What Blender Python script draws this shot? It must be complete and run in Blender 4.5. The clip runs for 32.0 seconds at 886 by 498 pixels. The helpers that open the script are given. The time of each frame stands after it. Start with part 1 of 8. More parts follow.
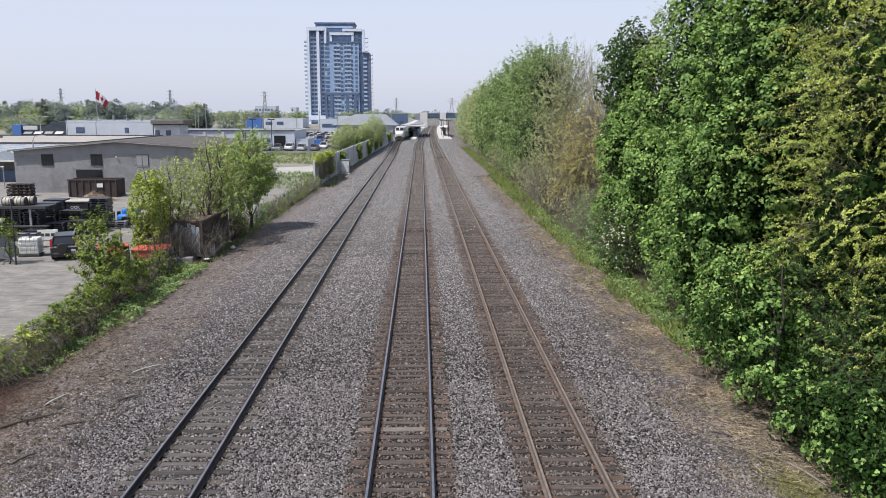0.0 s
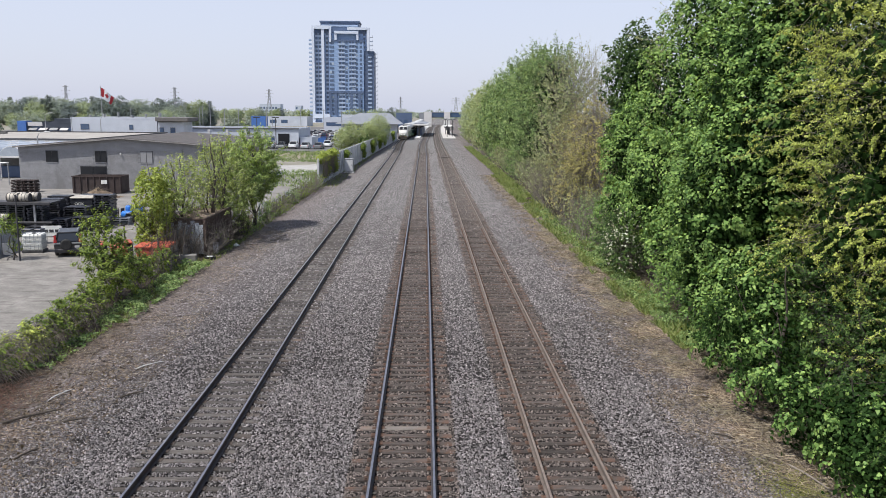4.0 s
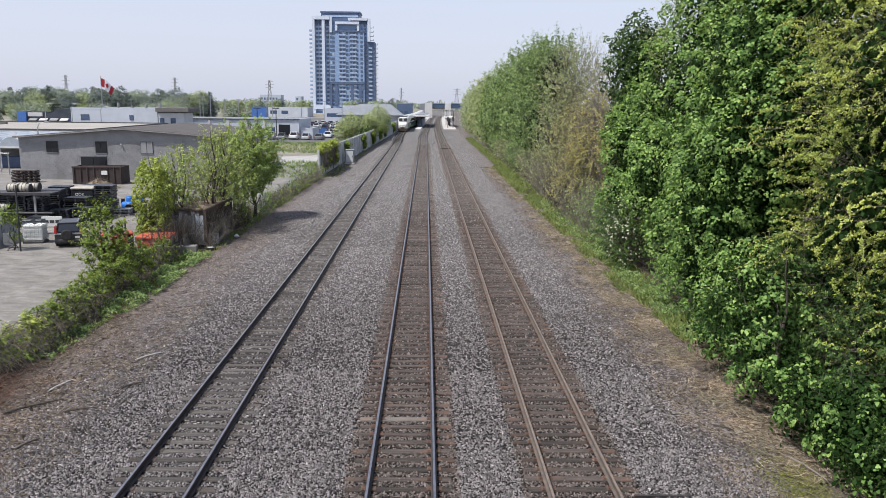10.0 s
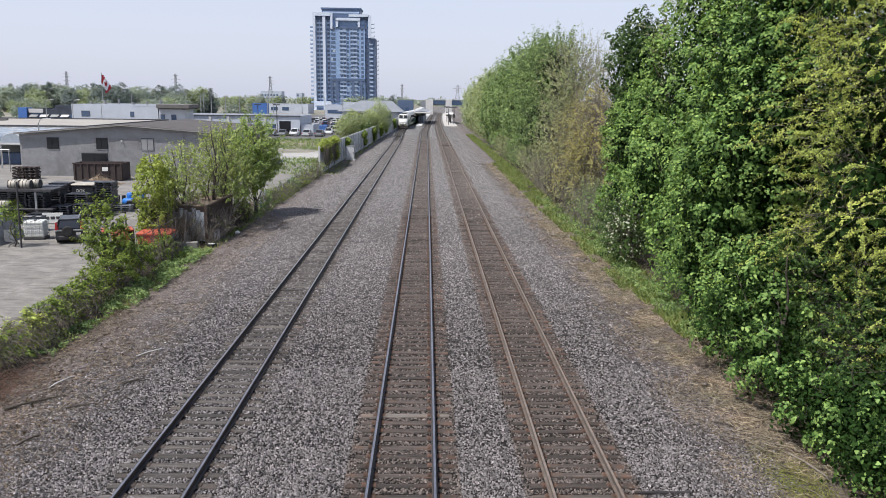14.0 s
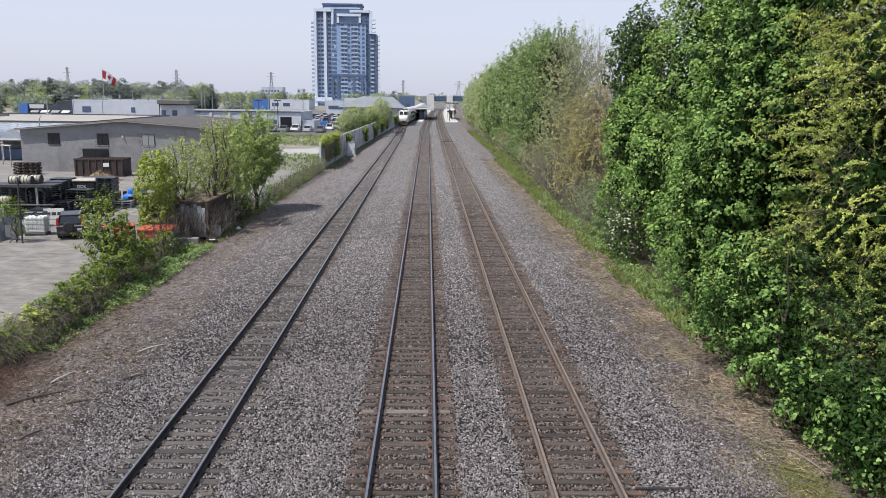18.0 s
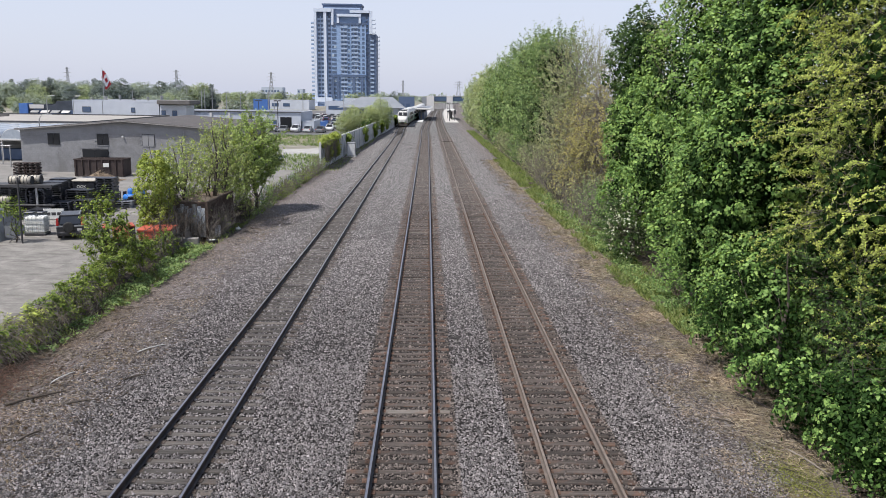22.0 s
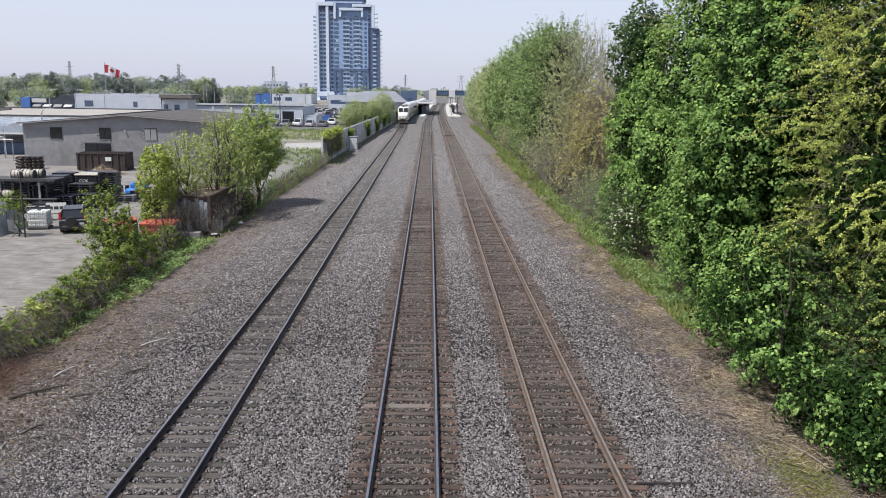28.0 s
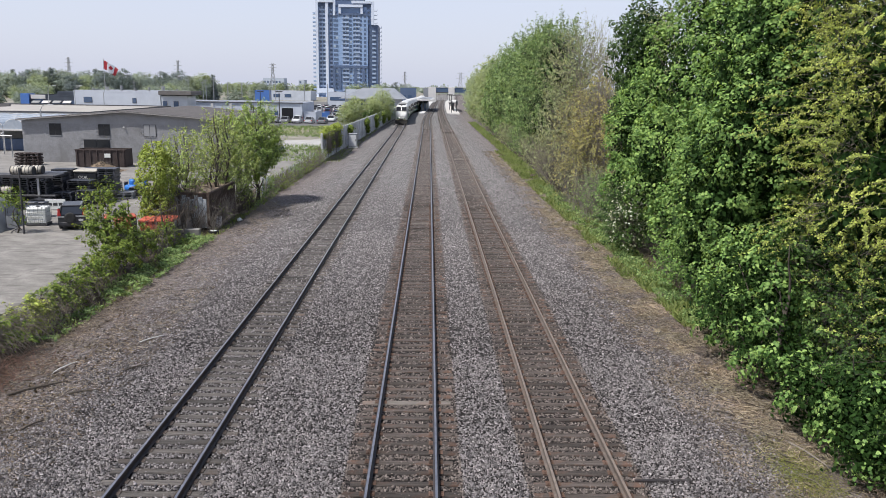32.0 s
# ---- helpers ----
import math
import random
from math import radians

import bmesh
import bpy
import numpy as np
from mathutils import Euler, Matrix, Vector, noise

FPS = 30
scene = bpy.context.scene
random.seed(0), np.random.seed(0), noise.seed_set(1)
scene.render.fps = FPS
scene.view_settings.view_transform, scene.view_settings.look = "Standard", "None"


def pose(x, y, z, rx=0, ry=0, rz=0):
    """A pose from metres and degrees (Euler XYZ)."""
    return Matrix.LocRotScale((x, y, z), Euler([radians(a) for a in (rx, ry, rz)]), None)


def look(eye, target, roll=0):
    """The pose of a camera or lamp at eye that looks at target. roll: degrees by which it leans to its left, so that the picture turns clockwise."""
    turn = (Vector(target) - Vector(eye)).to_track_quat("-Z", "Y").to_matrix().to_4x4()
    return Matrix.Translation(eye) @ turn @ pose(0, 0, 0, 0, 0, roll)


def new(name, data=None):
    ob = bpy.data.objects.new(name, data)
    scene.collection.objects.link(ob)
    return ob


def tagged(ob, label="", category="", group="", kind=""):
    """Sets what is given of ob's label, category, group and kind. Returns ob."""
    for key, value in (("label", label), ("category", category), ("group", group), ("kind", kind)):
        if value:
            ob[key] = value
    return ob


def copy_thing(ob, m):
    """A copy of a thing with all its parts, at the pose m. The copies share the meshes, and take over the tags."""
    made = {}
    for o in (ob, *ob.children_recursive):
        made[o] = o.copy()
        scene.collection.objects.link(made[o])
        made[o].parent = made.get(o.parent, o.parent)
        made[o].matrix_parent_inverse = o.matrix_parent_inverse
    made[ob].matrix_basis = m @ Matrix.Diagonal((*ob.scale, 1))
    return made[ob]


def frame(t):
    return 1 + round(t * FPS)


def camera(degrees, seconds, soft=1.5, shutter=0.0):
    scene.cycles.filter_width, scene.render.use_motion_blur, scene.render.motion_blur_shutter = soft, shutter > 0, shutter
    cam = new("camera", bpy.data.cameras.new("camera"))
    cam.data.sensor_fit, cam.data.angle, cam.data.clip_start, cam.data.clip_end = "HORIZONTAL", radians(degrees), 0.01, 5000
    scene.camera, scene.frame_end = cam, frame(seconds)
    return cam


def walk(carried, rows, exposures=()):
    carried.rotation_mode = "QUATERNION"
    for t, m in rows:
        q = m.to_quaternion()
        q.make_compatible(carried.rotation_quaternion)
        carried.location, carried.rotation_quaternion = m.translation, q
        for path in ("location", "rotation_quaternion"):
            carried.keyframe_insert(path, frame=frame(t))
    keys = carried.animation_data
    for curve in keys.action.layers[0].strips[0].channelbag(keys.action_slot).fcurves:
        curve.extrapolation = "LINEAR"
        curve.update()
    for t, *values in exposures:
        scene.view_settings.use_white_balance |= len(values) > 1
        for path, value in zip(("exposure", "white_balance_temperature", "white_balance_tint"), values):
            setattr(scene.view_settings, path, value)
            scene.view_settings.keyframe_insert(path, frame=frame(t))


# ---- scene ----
EYE = (0.0, 0.0, 8.67)


def gaze(right, down, roll):
    """The camera's pose on the bridge: degrees to the right of the tracks' line, below the horizon, and of roll."""
    return pose(*EYE, 0, 0, -right) @ pose(0, 0, 0, 90 - down) @ pose(0, 0, 0, 0, 0, roll)


cam = camera(58, 32.0, soft=0.5)
walk(cam, [
    (0, gaze(1.565, 9.730, 0.089)),
    (0.5, gaze(1.481, 9.758, 0.208)),
    (1, gaze(1.424, 9.729, 0.333)),
    (1.5, gaze(1.391, 9.687, 0.405)),
    (2, gaze(1.362, 9.659, 0.466)),
    (2.5, gaze(1.346, 9.669, 0.445)),
    (3, gaze(1.332, 9.696, 0.431)),
    (3.5, gaze(1.322, 9.721, 0.487)),
    (5.5, gaze(1.379, 10.025, 0.560)),
    (6, gaze(1.391, 10.053, 0.595)),
    (6.5, gaze(1.392, 10.044, 0.604)),
    (7, gaze(1.405, 10.049, 0.590)),
    (7.5, gaze(1.390, 10.069, 0.580)),
    (8, gaze(1.374, 10.114, 0.579)),
    (8.5, gaze(1.331, 10.180, 0.629)),
    (9, gaze(1.318, 10.290, 0.596)),
    (9.5, gaze(1.318, 10.349, 0.602)),
    (10, gaze(1.315, 10.397, 0.632)),
    (10.5, gaze(1.315, 10.512, 0.631)),
    (11, gaze(1.317, 10.585, 0.622)),
    (11.5, gaze(1.324, 10.624, 0.658)),
    (12, gaze(1.353, 10.598, 0.664)),
    (12.5, gaze(1.358, 10.582, 0.617)),
    (13, gaze(1.346, 10.588, 0.604)),
    (13.5, gaze(1.319, 10.586, 0.633)),
    (14, gaze(1.267, 10.634, 0.666)),
    (14.5, gaze(1.262, 10.726, 0.719)),
    (16.5, gaze(1.175, 10.918, 0.699)),
    (17, gaze(1.162, 10.901, 0.736)),
    (17.5, gaze(1.176, 10.909, 0.716)),
    (18, gaze(1.205, 10.914, 0.713)),
    (18.5, gaze(1.222, 10.934, 0.706)),
    (19, gaze(1.239, 10.949, 0.737)),
    (19.5, gaze(1.224, 10.991, 0.707)),
    (20, gaze(1.214, 11.017, 0.756)),
    (20.5, gaze(1.214, 11.005, 0.751)),
    (21, gaze(1.216, 10.958, 0.752)),
    (21.5, gaze(1.215, 10.936, 0.732)),
    (22, gaze(1.213, 10.893, 0.736)),
    (22.5, gaze(1.207, 10.872, 0.709)),
    (23, gaze(1.196, 10.821, 0.744)),
    (23.5, gaze(1.189, 10.810, 0.776)),
    (24, gaze(1.174, 10.833, 0.748)),
    (24.5, gaze(1.161, 10.860, 0.749)),
    (25, gaze(1.161, 10.900, 0.751)),
    (25.5, gaze(1.158, 10.987, 0.757)),
    (27.5, gaze(1.084, 11.293, 0.784)),
    (28, gaze(1.062, 11.298, 0.767)),
    (28.5, gaze(1.042, 11.268, 0.813)),
    (29, gaze(1.064, 11.300, 0.877)),
    (29.5, gaze(1.090, 11.349, 0.864)),
    (30, gaze(1.099, 11.419, 0.827)),
    (30.5, gaze(1.112, 11.412, 0.854)),
    (31, gaze(1.112, 11.429, 0.839)),
    (31.5, gaze(1.132, 11.467, 0.878)),
    (32, gaze(1.124, 11.498, 0.893)),
])

# ---- light ----
SUN_FROM = Vector((-0.84, -0.54, 1.72)).normalized()
world = bpy.data.worlds.new("sky")
scene.world = world
world.use_nodes = True
wn = world.node_tree.nodes
sky = wn.new("ShaderNodeTexSky")
sky.sky_type = "NISHITA"
sky.sun_disc = False
sky.sun_elevation = math.asin(SUN_FROM.z)
sky.sun_rotation = math.atan2(SUN_FROM.x, SUN_FROM.y)
sky.air_density = 1.0
sky.dust_density = 2.0
sky.ozone_density = 1.5
# haze, thick towards the horizon and thinning to a deeper blue overhead
haze = wn.new("ShaderNodeMix")
haze.data_type = "RGBA"
height = wn.new("ShaderNodeSeparateXYZ")
world.node_tree.links.new(wn.new("ShaderNodeTexCoord").outputs["Generated"], height.inputs[0])
thin = wn.new("ShaderNodeMapRange")
thin.interpolation_type = "SMOOTHSTEP"
for i, v in ((1, 0.12), (2, 0.75), (3, 0.72), (4, 0.12)):
    thin.inputs[i].default_value = v
world.node_tree.links.new(height.outputs[2], thin.inputs[0])
world.node_tree.links.new(thin.outputs[0], haze.inputs[0])
haze.inputs[7].default_value = (5.6, 5.9, 7.2, 1)
world.node_tree.links.new(sky.outputs[0], haze.inputs[6])
world.node_tree.links.new(haze.outputs[2], wn["Background"].inputs["Color"])
wn["Background"].inputs["Strength"].default_value = 0.14
sun = new("sun", bpy.data.lights.new("sun", "SUN"))
sun.data.energy = 5.0
sun.data.angle = radians(0.6)
sun.data.color = (1.0, 0.965, 0.91)
sun.matrix_world = look(SUN_FROM * 100, (0, 0, 0))
scene.view_settings.exposure = 0.0


# ---- materials ----
def nodes_of(name):
    m = bpy.data.materials.new(name)
    m.use_nodes = True
    return m, m.node_tree.nodes, m.node_tree.links


def link_math(nt, op, a, b=None, c=None):
    n = nt.nodes.new("ShaderNodeMath")
    n.operation = op
    for i, v in enumerate((a, b, c)):
        if v is None:
            continue
        if isinstance(v, (int, float)):
            n.inputs[i].default_value = v
        else:
            nt.links.new(v, n.inputs[i])
    return n.outputs[0]


def noise_of(nt, vec, scale, detail=5, rough=0.6, distortion=0.0):
    n = nt.nodes.new("ShaderNodeTexNoise")
    n.inputs["Scale"].default_value = scale
    n.inputs["Detail"].default_value = detail
    n.inputs["Roughness"].default_value = rough
    n.inputs["Distortion"].default_value = distortion
    nt.links.new(vec, n.inputs["Vector"])
    return n.outputs["Fac"]


def ramp_of(nt, fac, stops):
    n = nt.nodes.new("ShaderNodeValToRGB")
    el = n.color_ramp.elements
    while len(el) < len(stops):
        el.new(0.5)
    for e, (p, c) in zip(el, stops):
        e.position = p
        e.color = (*c, 1) if len(c) == 3 else c
    nt.links.new(fac, n.inputs["Fac"])
    return n.outputs["Color"]


def mix_of(nt, fac, a, b, blend="MIX"):
    n = nt.nodes.new("ShaderNodeMix")
    n.data_type = "RGBA"
    n.blend_type = blend
    for i, v in ((0, fac), (6, a), (7, b)):
        if isinstance(v, (int, float)):
            n.inputs[i].default_value = v
        elif isinstance(v, tuple):
            n.inputs[i].default_value = (*v, 1)
        else:
            nt.links.new(v, n.inputs[i])
    return n.outputs[2]


def scaled(nt, vec, s):
    n = nt.nodes.new("ShaderNodeMapping")
    n.inputs["Scale"].default_value = s
    nt.links.new(vec, n.inputs["Vector"])
    return n.outputs[0]


def surf(name, dark, light, scale=3.0, rough=0.8, metal=0.0, bump=0.0, fine=None, stain=None, stain_scale=0.6,
         stain_amount=0.5, stretch=(1, 1, 1), piece=0.0, space="Object", drag=(1, 1, 1)):
    """A surface with grain at two scales, stains of its own shape, and a bump; piece: how far single objects differ."""
    m, nd, ln = nodes_of(name)
    nt = m.node_tree
    b = nd["Principled BSDF"]
    tc = nd.new("ShaderNodeTexCoord").outputs[space]
    v = scaled(nt, tc, stretch)
    fine = fine or scale * 9
    f1 = noise_of(nt, v, scale)
    f2 = noise_of(nt, v, fine, 3)
    f = link_math(nt, "MULTIPLY_ADD", f2, 0.45, link_math(nt, "MULTIPLY", f1, 0.75))
    col = ramp_of(nt, f, [(0.38, dark), (0.82, light)])
    if stain:
        s = noise_of(nt, scaled(nt, tc, drag), stain_scale, 6, 0.7, 0.4)
        sm = ramp_of(nt, s, [(0.48, (0, 0, 0)), (0.66, (stain_amount,) * 3)])
        col = mix_of(nt, sm, col, stain)
    if piece:
        oi = nd.new("ShaderNodeObjectInfo").outputs["Random"]
        k = link_math(nt, "MULTIPLY_ADD", oi, piece * 2, 1 - piece)
        hs = nd.new("ShaderNodeHueSaturation")
        ln.new(k, hs.inputs["Value"])
        ln.new(col, hs.inputs["Color"])
        col = hs.outputs[0]
    ln.new(col, b.inputs["Base Color"])
    b.inputs["Roughness"].default_value = rough
    b.inputs["Metallic"].default_value = metal
    if bump:
        bp = nd.new("ShaderNodeBump")
        bp.inputs["Strength"].default_value = min(1.0, bump)
        bp.inputs["Distance"].default_value = 0.02
        ln.new(f2, bp.inputs["Height"])
        ln.new(bp.outputs[0], b.inputs["Normal"])
    return m


def leafy(name, a, b, c, through_light=0.26, gloss=0.22):
    """Leaves: three tones from leaf to leaf, some light shining through."""
    m, nd, ln = nodes_of(name)
    nt = m.node_tree
    p = nd["Principled BSDF"]
    g = nd.new("ShaderNodeNewGeometry")
    tc = nd.new("ShaderNodeTexCoord").outputs["Object"]
    col = ramp_of(nt, g.outputs["Random Per Island"], [(0.0, a), (0.42, b), (1.0, c)])
    big = ramp_of(nt, noise_of(nt, tc, 0.6, 3), [(0.3, (0.72, 0.78, 0.7)), (0.7, (1.15, 1.1, 1.0))])
    col = mix_of(nt, 1.0, col, big, "MULTIPLY")
    ln.new(col, p.inputs["Base Color"])
    p.inputs["Roughness"].default_value = 0.55
    p.inputs["Specular IOR Level"].default_value = gloss
    tr = nd.new("ShaderNodeBsdfTranslucent")
    warm = mix_of(nt, 1.0, col, (1.35, 1.25, 0.55), "MULTIPLY")
    ln.new(warm, tr.inputs["Color"])
    mx = nd.new("ShaderNodeMixShader")
    mx.inputs[0].default_value = through_light
    ln.new(p.outputs[0], mx.inputs[1])
    ln.new(tr.outputs[0], mx.inputs[2])
    ln.new(mx.outputs[0], nd["Material Output"].inputs["Surface"])
    return m


def grit(name, dark, light):
    """Loose stones: each stone its own grey."""
    m, nd, ln = nodes_of(name)
    nt = m.node_tree
    b = nd["Principled BSDF"]
    g = nd.new("ShaderNodeNewGeometry")
    col = ramp_of(nt, g.outputs["Random Per Island"], [(0.0, dark), (0.5, tuple((x + y) / 2.1 for x, y in zip(dark, light))), (0.95, light), (0.985, tuple(v * 1.15 for v in light)), (1.0, tuple(v * 1.7 for v in light))])
    ln.new(col, b.inputs["Base Color"])
    b.inputs["Roughness"].default_value = 0.9
    return m


def ground_material():
    m, nd, ln = nodes_of("trackside_ground")
    nt = m.node_tree
    b = nd["Principled BSDF"]
    tc = nd.new("ShaderNodeTexCoord").outputs["Object"]
    sep = nd.new("ShaderNodeSeparateXYZ")
    ln.new(tc, sep.inputs[0])
    x, y = sep.outputs[0], sep.outputs[1]
    # the line bends to the right beyond 190 m
    past = link_math(nt, "MAXIMUM", link_math(nt, "SUBTRACT", y, 190.0), 0.0)
    x = link_math(nt, "SUBTRACT", x, link_math(nt, "MULTIPLY", link_math(nt, "MULTIPLY", past, past), BEND))
    wob = link_math(nt, "MULTIPLY_ADD", noise_of(nt, tc, 0.35, 6, 0.7), 4.4, -2.2)
    fin = link_math(nt, "MULTIPLY_ADD", noise_of(nt, tc, 3.0, 4, 0.7), 2.0, -1.0)
    xe = link_math(nt, "ADD", x, link_math(nt, "ADD", link_math(nt, "MULTIPLY", wob, 0.6), fin))

    def step(v, lo, hi):
        n = nd.new("ShaderNodeMapRange")
        n.inputs[1].default_value, n.inputs[2].default_value = lo, hi
        ln.new(v, n.inputs[0])
        return n.outputs[0]
    # ballast stones
    vo = nd.new("ShaderNodeTexVoronoi")
    vo.inputs["Scale"].default_value = 18.0
    ln.new(tc, vo.inputs["Vector"])
    cell = nd.new("ShaderNodeSeparateColor")
    ln.new(vo.outputs["Color"], cell.inputs[0])
    stone = ramp_of(nt, cell.outputs[0], [(0.0, (0.06, 0.057, 0.06)), (0.5, (0.26, 0.248, 0.256)), (0.9, (0.44, 0.425, 0.432)), (1.0, (0.6, 0.58, 0.58))])
    gap = ramp_of(nt, vo.outputs["Distance"], [(0.3, (1, 1, 1)), (0.62, (0.36, 0.34, 0.34))])
    stone = mix_of(nt, 1.0, stone, gap, "MULTIPLY")
    patch = ramp_of(nt, noise_of(nt, scaled(nt, tc, (1, 0.35, 1)), 0.5, 5, 0.65), [(0.3, (0.8, 0.77, 0.76)), (0.7, (1.18, 1.17, 1.2))])
    stone = mix_of(nt, 1.0, stone, patch, "MULTIPLY")
    speck = ramp_of(nt, noise_of(nt, tc, 5.0, 5, 0.8), [(0.32, (0.62, 0.6, 0.6)), (0.68, (1.3, 1.3, 1.3))])
    stone = mix_of(nt, 1.0, stone, speck, "MULTIPLY")
    # shade in the gaps under the loose stones, painted dark near, fading outwards
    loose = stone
    gap_shade = ramp_of(nt, step(link_math(nt, "ADD", y, link_math(nt, "MULTIPLY", wob, 4.0)), 24.0, 80.0), [(0.0, (0.13, 0.125, 0.125)), (0.32, (0.5, 0.495, 0.495)), (1.0, (1.04, 1.08, 1.06))])
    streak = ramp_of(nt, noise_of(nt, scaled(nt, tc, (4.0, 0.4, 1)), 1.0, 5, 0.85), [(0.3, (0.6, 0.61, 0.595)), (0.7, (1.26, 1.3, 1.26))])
    gap_shade = mix_of(nt, 1.0, gap_shade, streak, "MULTIPLY")
    gap_shade = mix_of(nt, step(y, 14.4, 13.4), gap_shade, (0.75, 0.74, 0.74))
    # this painted shade weakens at the sides, where the stones thin out
    gap_shade = mix_of(nt, step(link_math(nt, "ABSOLUTE", link_math(nt, "ADD", xe, 1.0)), 7.2, 9.2), gap_shade, mix_of(nt, 0.6, gap_shade, (0.95, 0.93, 0.92)))
    stone = mix_of(nt, 1.0, stone, gap_shade, "MULTIPLY")
    # rusty brown dirt in the tracks
    rust = None
    for xc, k in ((TRACKS[0], 0.2), (TRACKS[1], 0.35), (TRACKS[2], 0.45)):
        d = link_math(nt, "ABSOLUTE", link_math(nt, "SUBTRACT", x, xc))
        r = link_math(nt, "MULTIPLY", step(d, 1.5, 0.9), k)
        rust = r if rust is None else link_math(nt, "MAXIMUM", rust, r)
    rust = link_math(nt, "MULTIPLY", rust, link_math(nt, "MULTIPLY_ADD", step(y, 170.0, 70.0), 0.6, 0.4))
    rust = link_math(nt, "MULTIPLY", rust, link_math(nt, "MULTIPLY_ADD", noise_of(nt, tc, 0.8, 4), 0.9, 0.25))
    browned = mix_of(nt, 1.0, stone, (0.95, 0.74, 0.58), "MULTIPLY")
    stone = mix_of(nt, rust, stone, browned)
    # dry straw and earth beside the ballast
    straw_n = noise_of(nt, scaled(nt, tc, (2.2, 7.0, 1)), 3.0, 6, 0.75, 1.5)
    straw = ramp_of(nt, straw_n, [(0.32, (0.068, 0.055, 0.05)), (0.53, (0.185, 0.155, 0.137)), (0.74, (0.42, 0.36, 0.31))])
    redder = ramp_of(nt, noise_of(nt, tc, 0.7, 4), [(0.4, (1, 1, 1)), (0.7, (1.06, 0.94, 0.88))])
    straw = mix_of(nt, 1.0, straw, redder, "MULTIPLY")
    debris = mix_of(nt, 1.0, loose, (0.82, 0.73, 0.66), "MULTIPLY")
    flecks = ramp_of(nt, noise_of(nt, scaled(nt, tc, (6, 2.5, 1)), 9.0, 4, 0.8, 2.0), [(0.42, (0, 0, 0)), (0.6, (1, 1, 1))])
    straw = mix_of(nt, flecks, mix_of(nt, 0.45, debris, (0.13, 0.105, 0.09)), straw)
    right = link_math(nt, "MULTIPLY", step(xe, 7.2, 9.4), link_math(nt, "MULTIPLY_ADD", step(y, 150.0, 45.0), 0.45, 0.25))
    left = link_math(nt, "MULTIPLY", step(xe, -8.6, -12.2), 0.65)
    side = link_math(nt, "MAXIMUM", right, left)
    col = mix_of(nt, side, stone, straw)
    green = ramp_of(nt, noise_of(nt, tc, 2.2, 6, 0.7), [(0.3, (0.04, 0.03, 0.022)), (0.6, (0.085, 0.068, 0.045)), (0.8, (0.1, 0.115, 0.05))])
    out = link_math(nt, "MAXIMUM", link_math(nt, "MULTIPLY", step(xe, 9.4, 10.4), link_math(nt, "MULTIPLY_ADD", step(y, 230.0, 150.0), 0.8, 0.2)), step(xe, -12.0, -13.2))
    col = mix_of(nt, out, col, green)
    meadow = ramp_of(nt, noise_of(nt, tc, 0.12, 6, 0.7), [(0.35, (0.13, 0.135, 0.09)), (0.5, (0.22, 0.205, 0.17)), (0.72, (0.33, 0.31, 0.275))])
    col = mix_of(nt, step(xe, -15.0, -19.0), col, meadow)
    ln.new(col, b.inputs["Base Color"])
    b.inputs["Roughness"].default_value = 0.95
    b.inputs["Specular IOR Level"].default_value = 0.25
    h = link_math(nt, "MULTIPLY", vo.outputs["Distance"], link_math(nt, "SUBTRACT", 1.0, side))
    h = link_math(nt, "SUBTRACT", link_math(nt, "MULTIPLY", straw_n, 0.7), h)
    bp = nd.new("ShaderNodeBump")
    bp.inputs["Strength"].default_value = 0.55
    bp.inputs["Distance"].default_value = 0.04
    ln.new(h, bp.inputs["Height"])
    ln.new(bp.outputs[0], b.inputs["Normal"])
    return m


def glassy(name, tint, rough=0.08):
    m, nd, ln = nodes_of(name)
    b = nd["Principled BSDF"]
    b.inputs["Base Color"].default_value = (*tint, 1)
    b.inputs["Roughness"].default_value = rough
    b.inputs["Specular IOR Level"].default_value = 0.8
    return m


TRACKS = (-5.95, -0.5, 3.62)
BEND = 0.5e-4
M_GROUND = ground_material()
M_STONE = grit("ballast_stone", (0.044, 0.04, 0.041), (0.296, 0.273, 0.276))
M_STONE_RUST = grit("rust_browned_stone", (0.042, 0.034, 0.031), (0.222, 0.188, 0.172))
M_TIE_RUST = surf("rust_stained_tie_wood", (0.021, 0.017, 0.015), (0.12, 0.099, 0.088), 2.0, 0.9, 0, 0.9, 26, (0.14, 0.068, 0.04), 1.3, 0.55, (0.5, 6, 6), 0.42)
M_TIE = surf("weathered_tie_wood", (0.029, 0.026, 0.024), (0.15, 0.136, 0.126), 2.0, 0.9, 0, 0.9, 26, (0.085, 0.06, 0.046), 1.4, 0.5, (0.5, 6, 6), 0.42)
M_TIE_PALE = surf("pale_tie_wood", (0.09, 0.08, 0.07), (0.23, 0.205, 0.185), 2.0, 0.9, 0, 0.7, 26, (0.2, 0.1, 0.06), 1.4, 0.4, (0.5, 6, 6), 0.2)
M_RAIL = surf("rail_steel_dark", (0.03, 0.028, 0.03), (0.085, 0.075, 0.075), 3, 0.55, 0.5, 0.2, 30, (0.09, 0.05, 0.035), 1.0, 0.5)
M_RAIL_RUST = surf("rail_steel_rusty", (0.07, 0.056, 0.048), (0.18, 0.147, 0.127), 3, 0.75, 0.2, 0.3, 30, (0.12, 0.076, 0.05), 1.0, 0.5)
M_SHINE = surf("worn_rail_head", (0.2, 0.2, 0.22), (0.42, 0.42, 0.45), 4, 0.32, 0.85, 0.0)
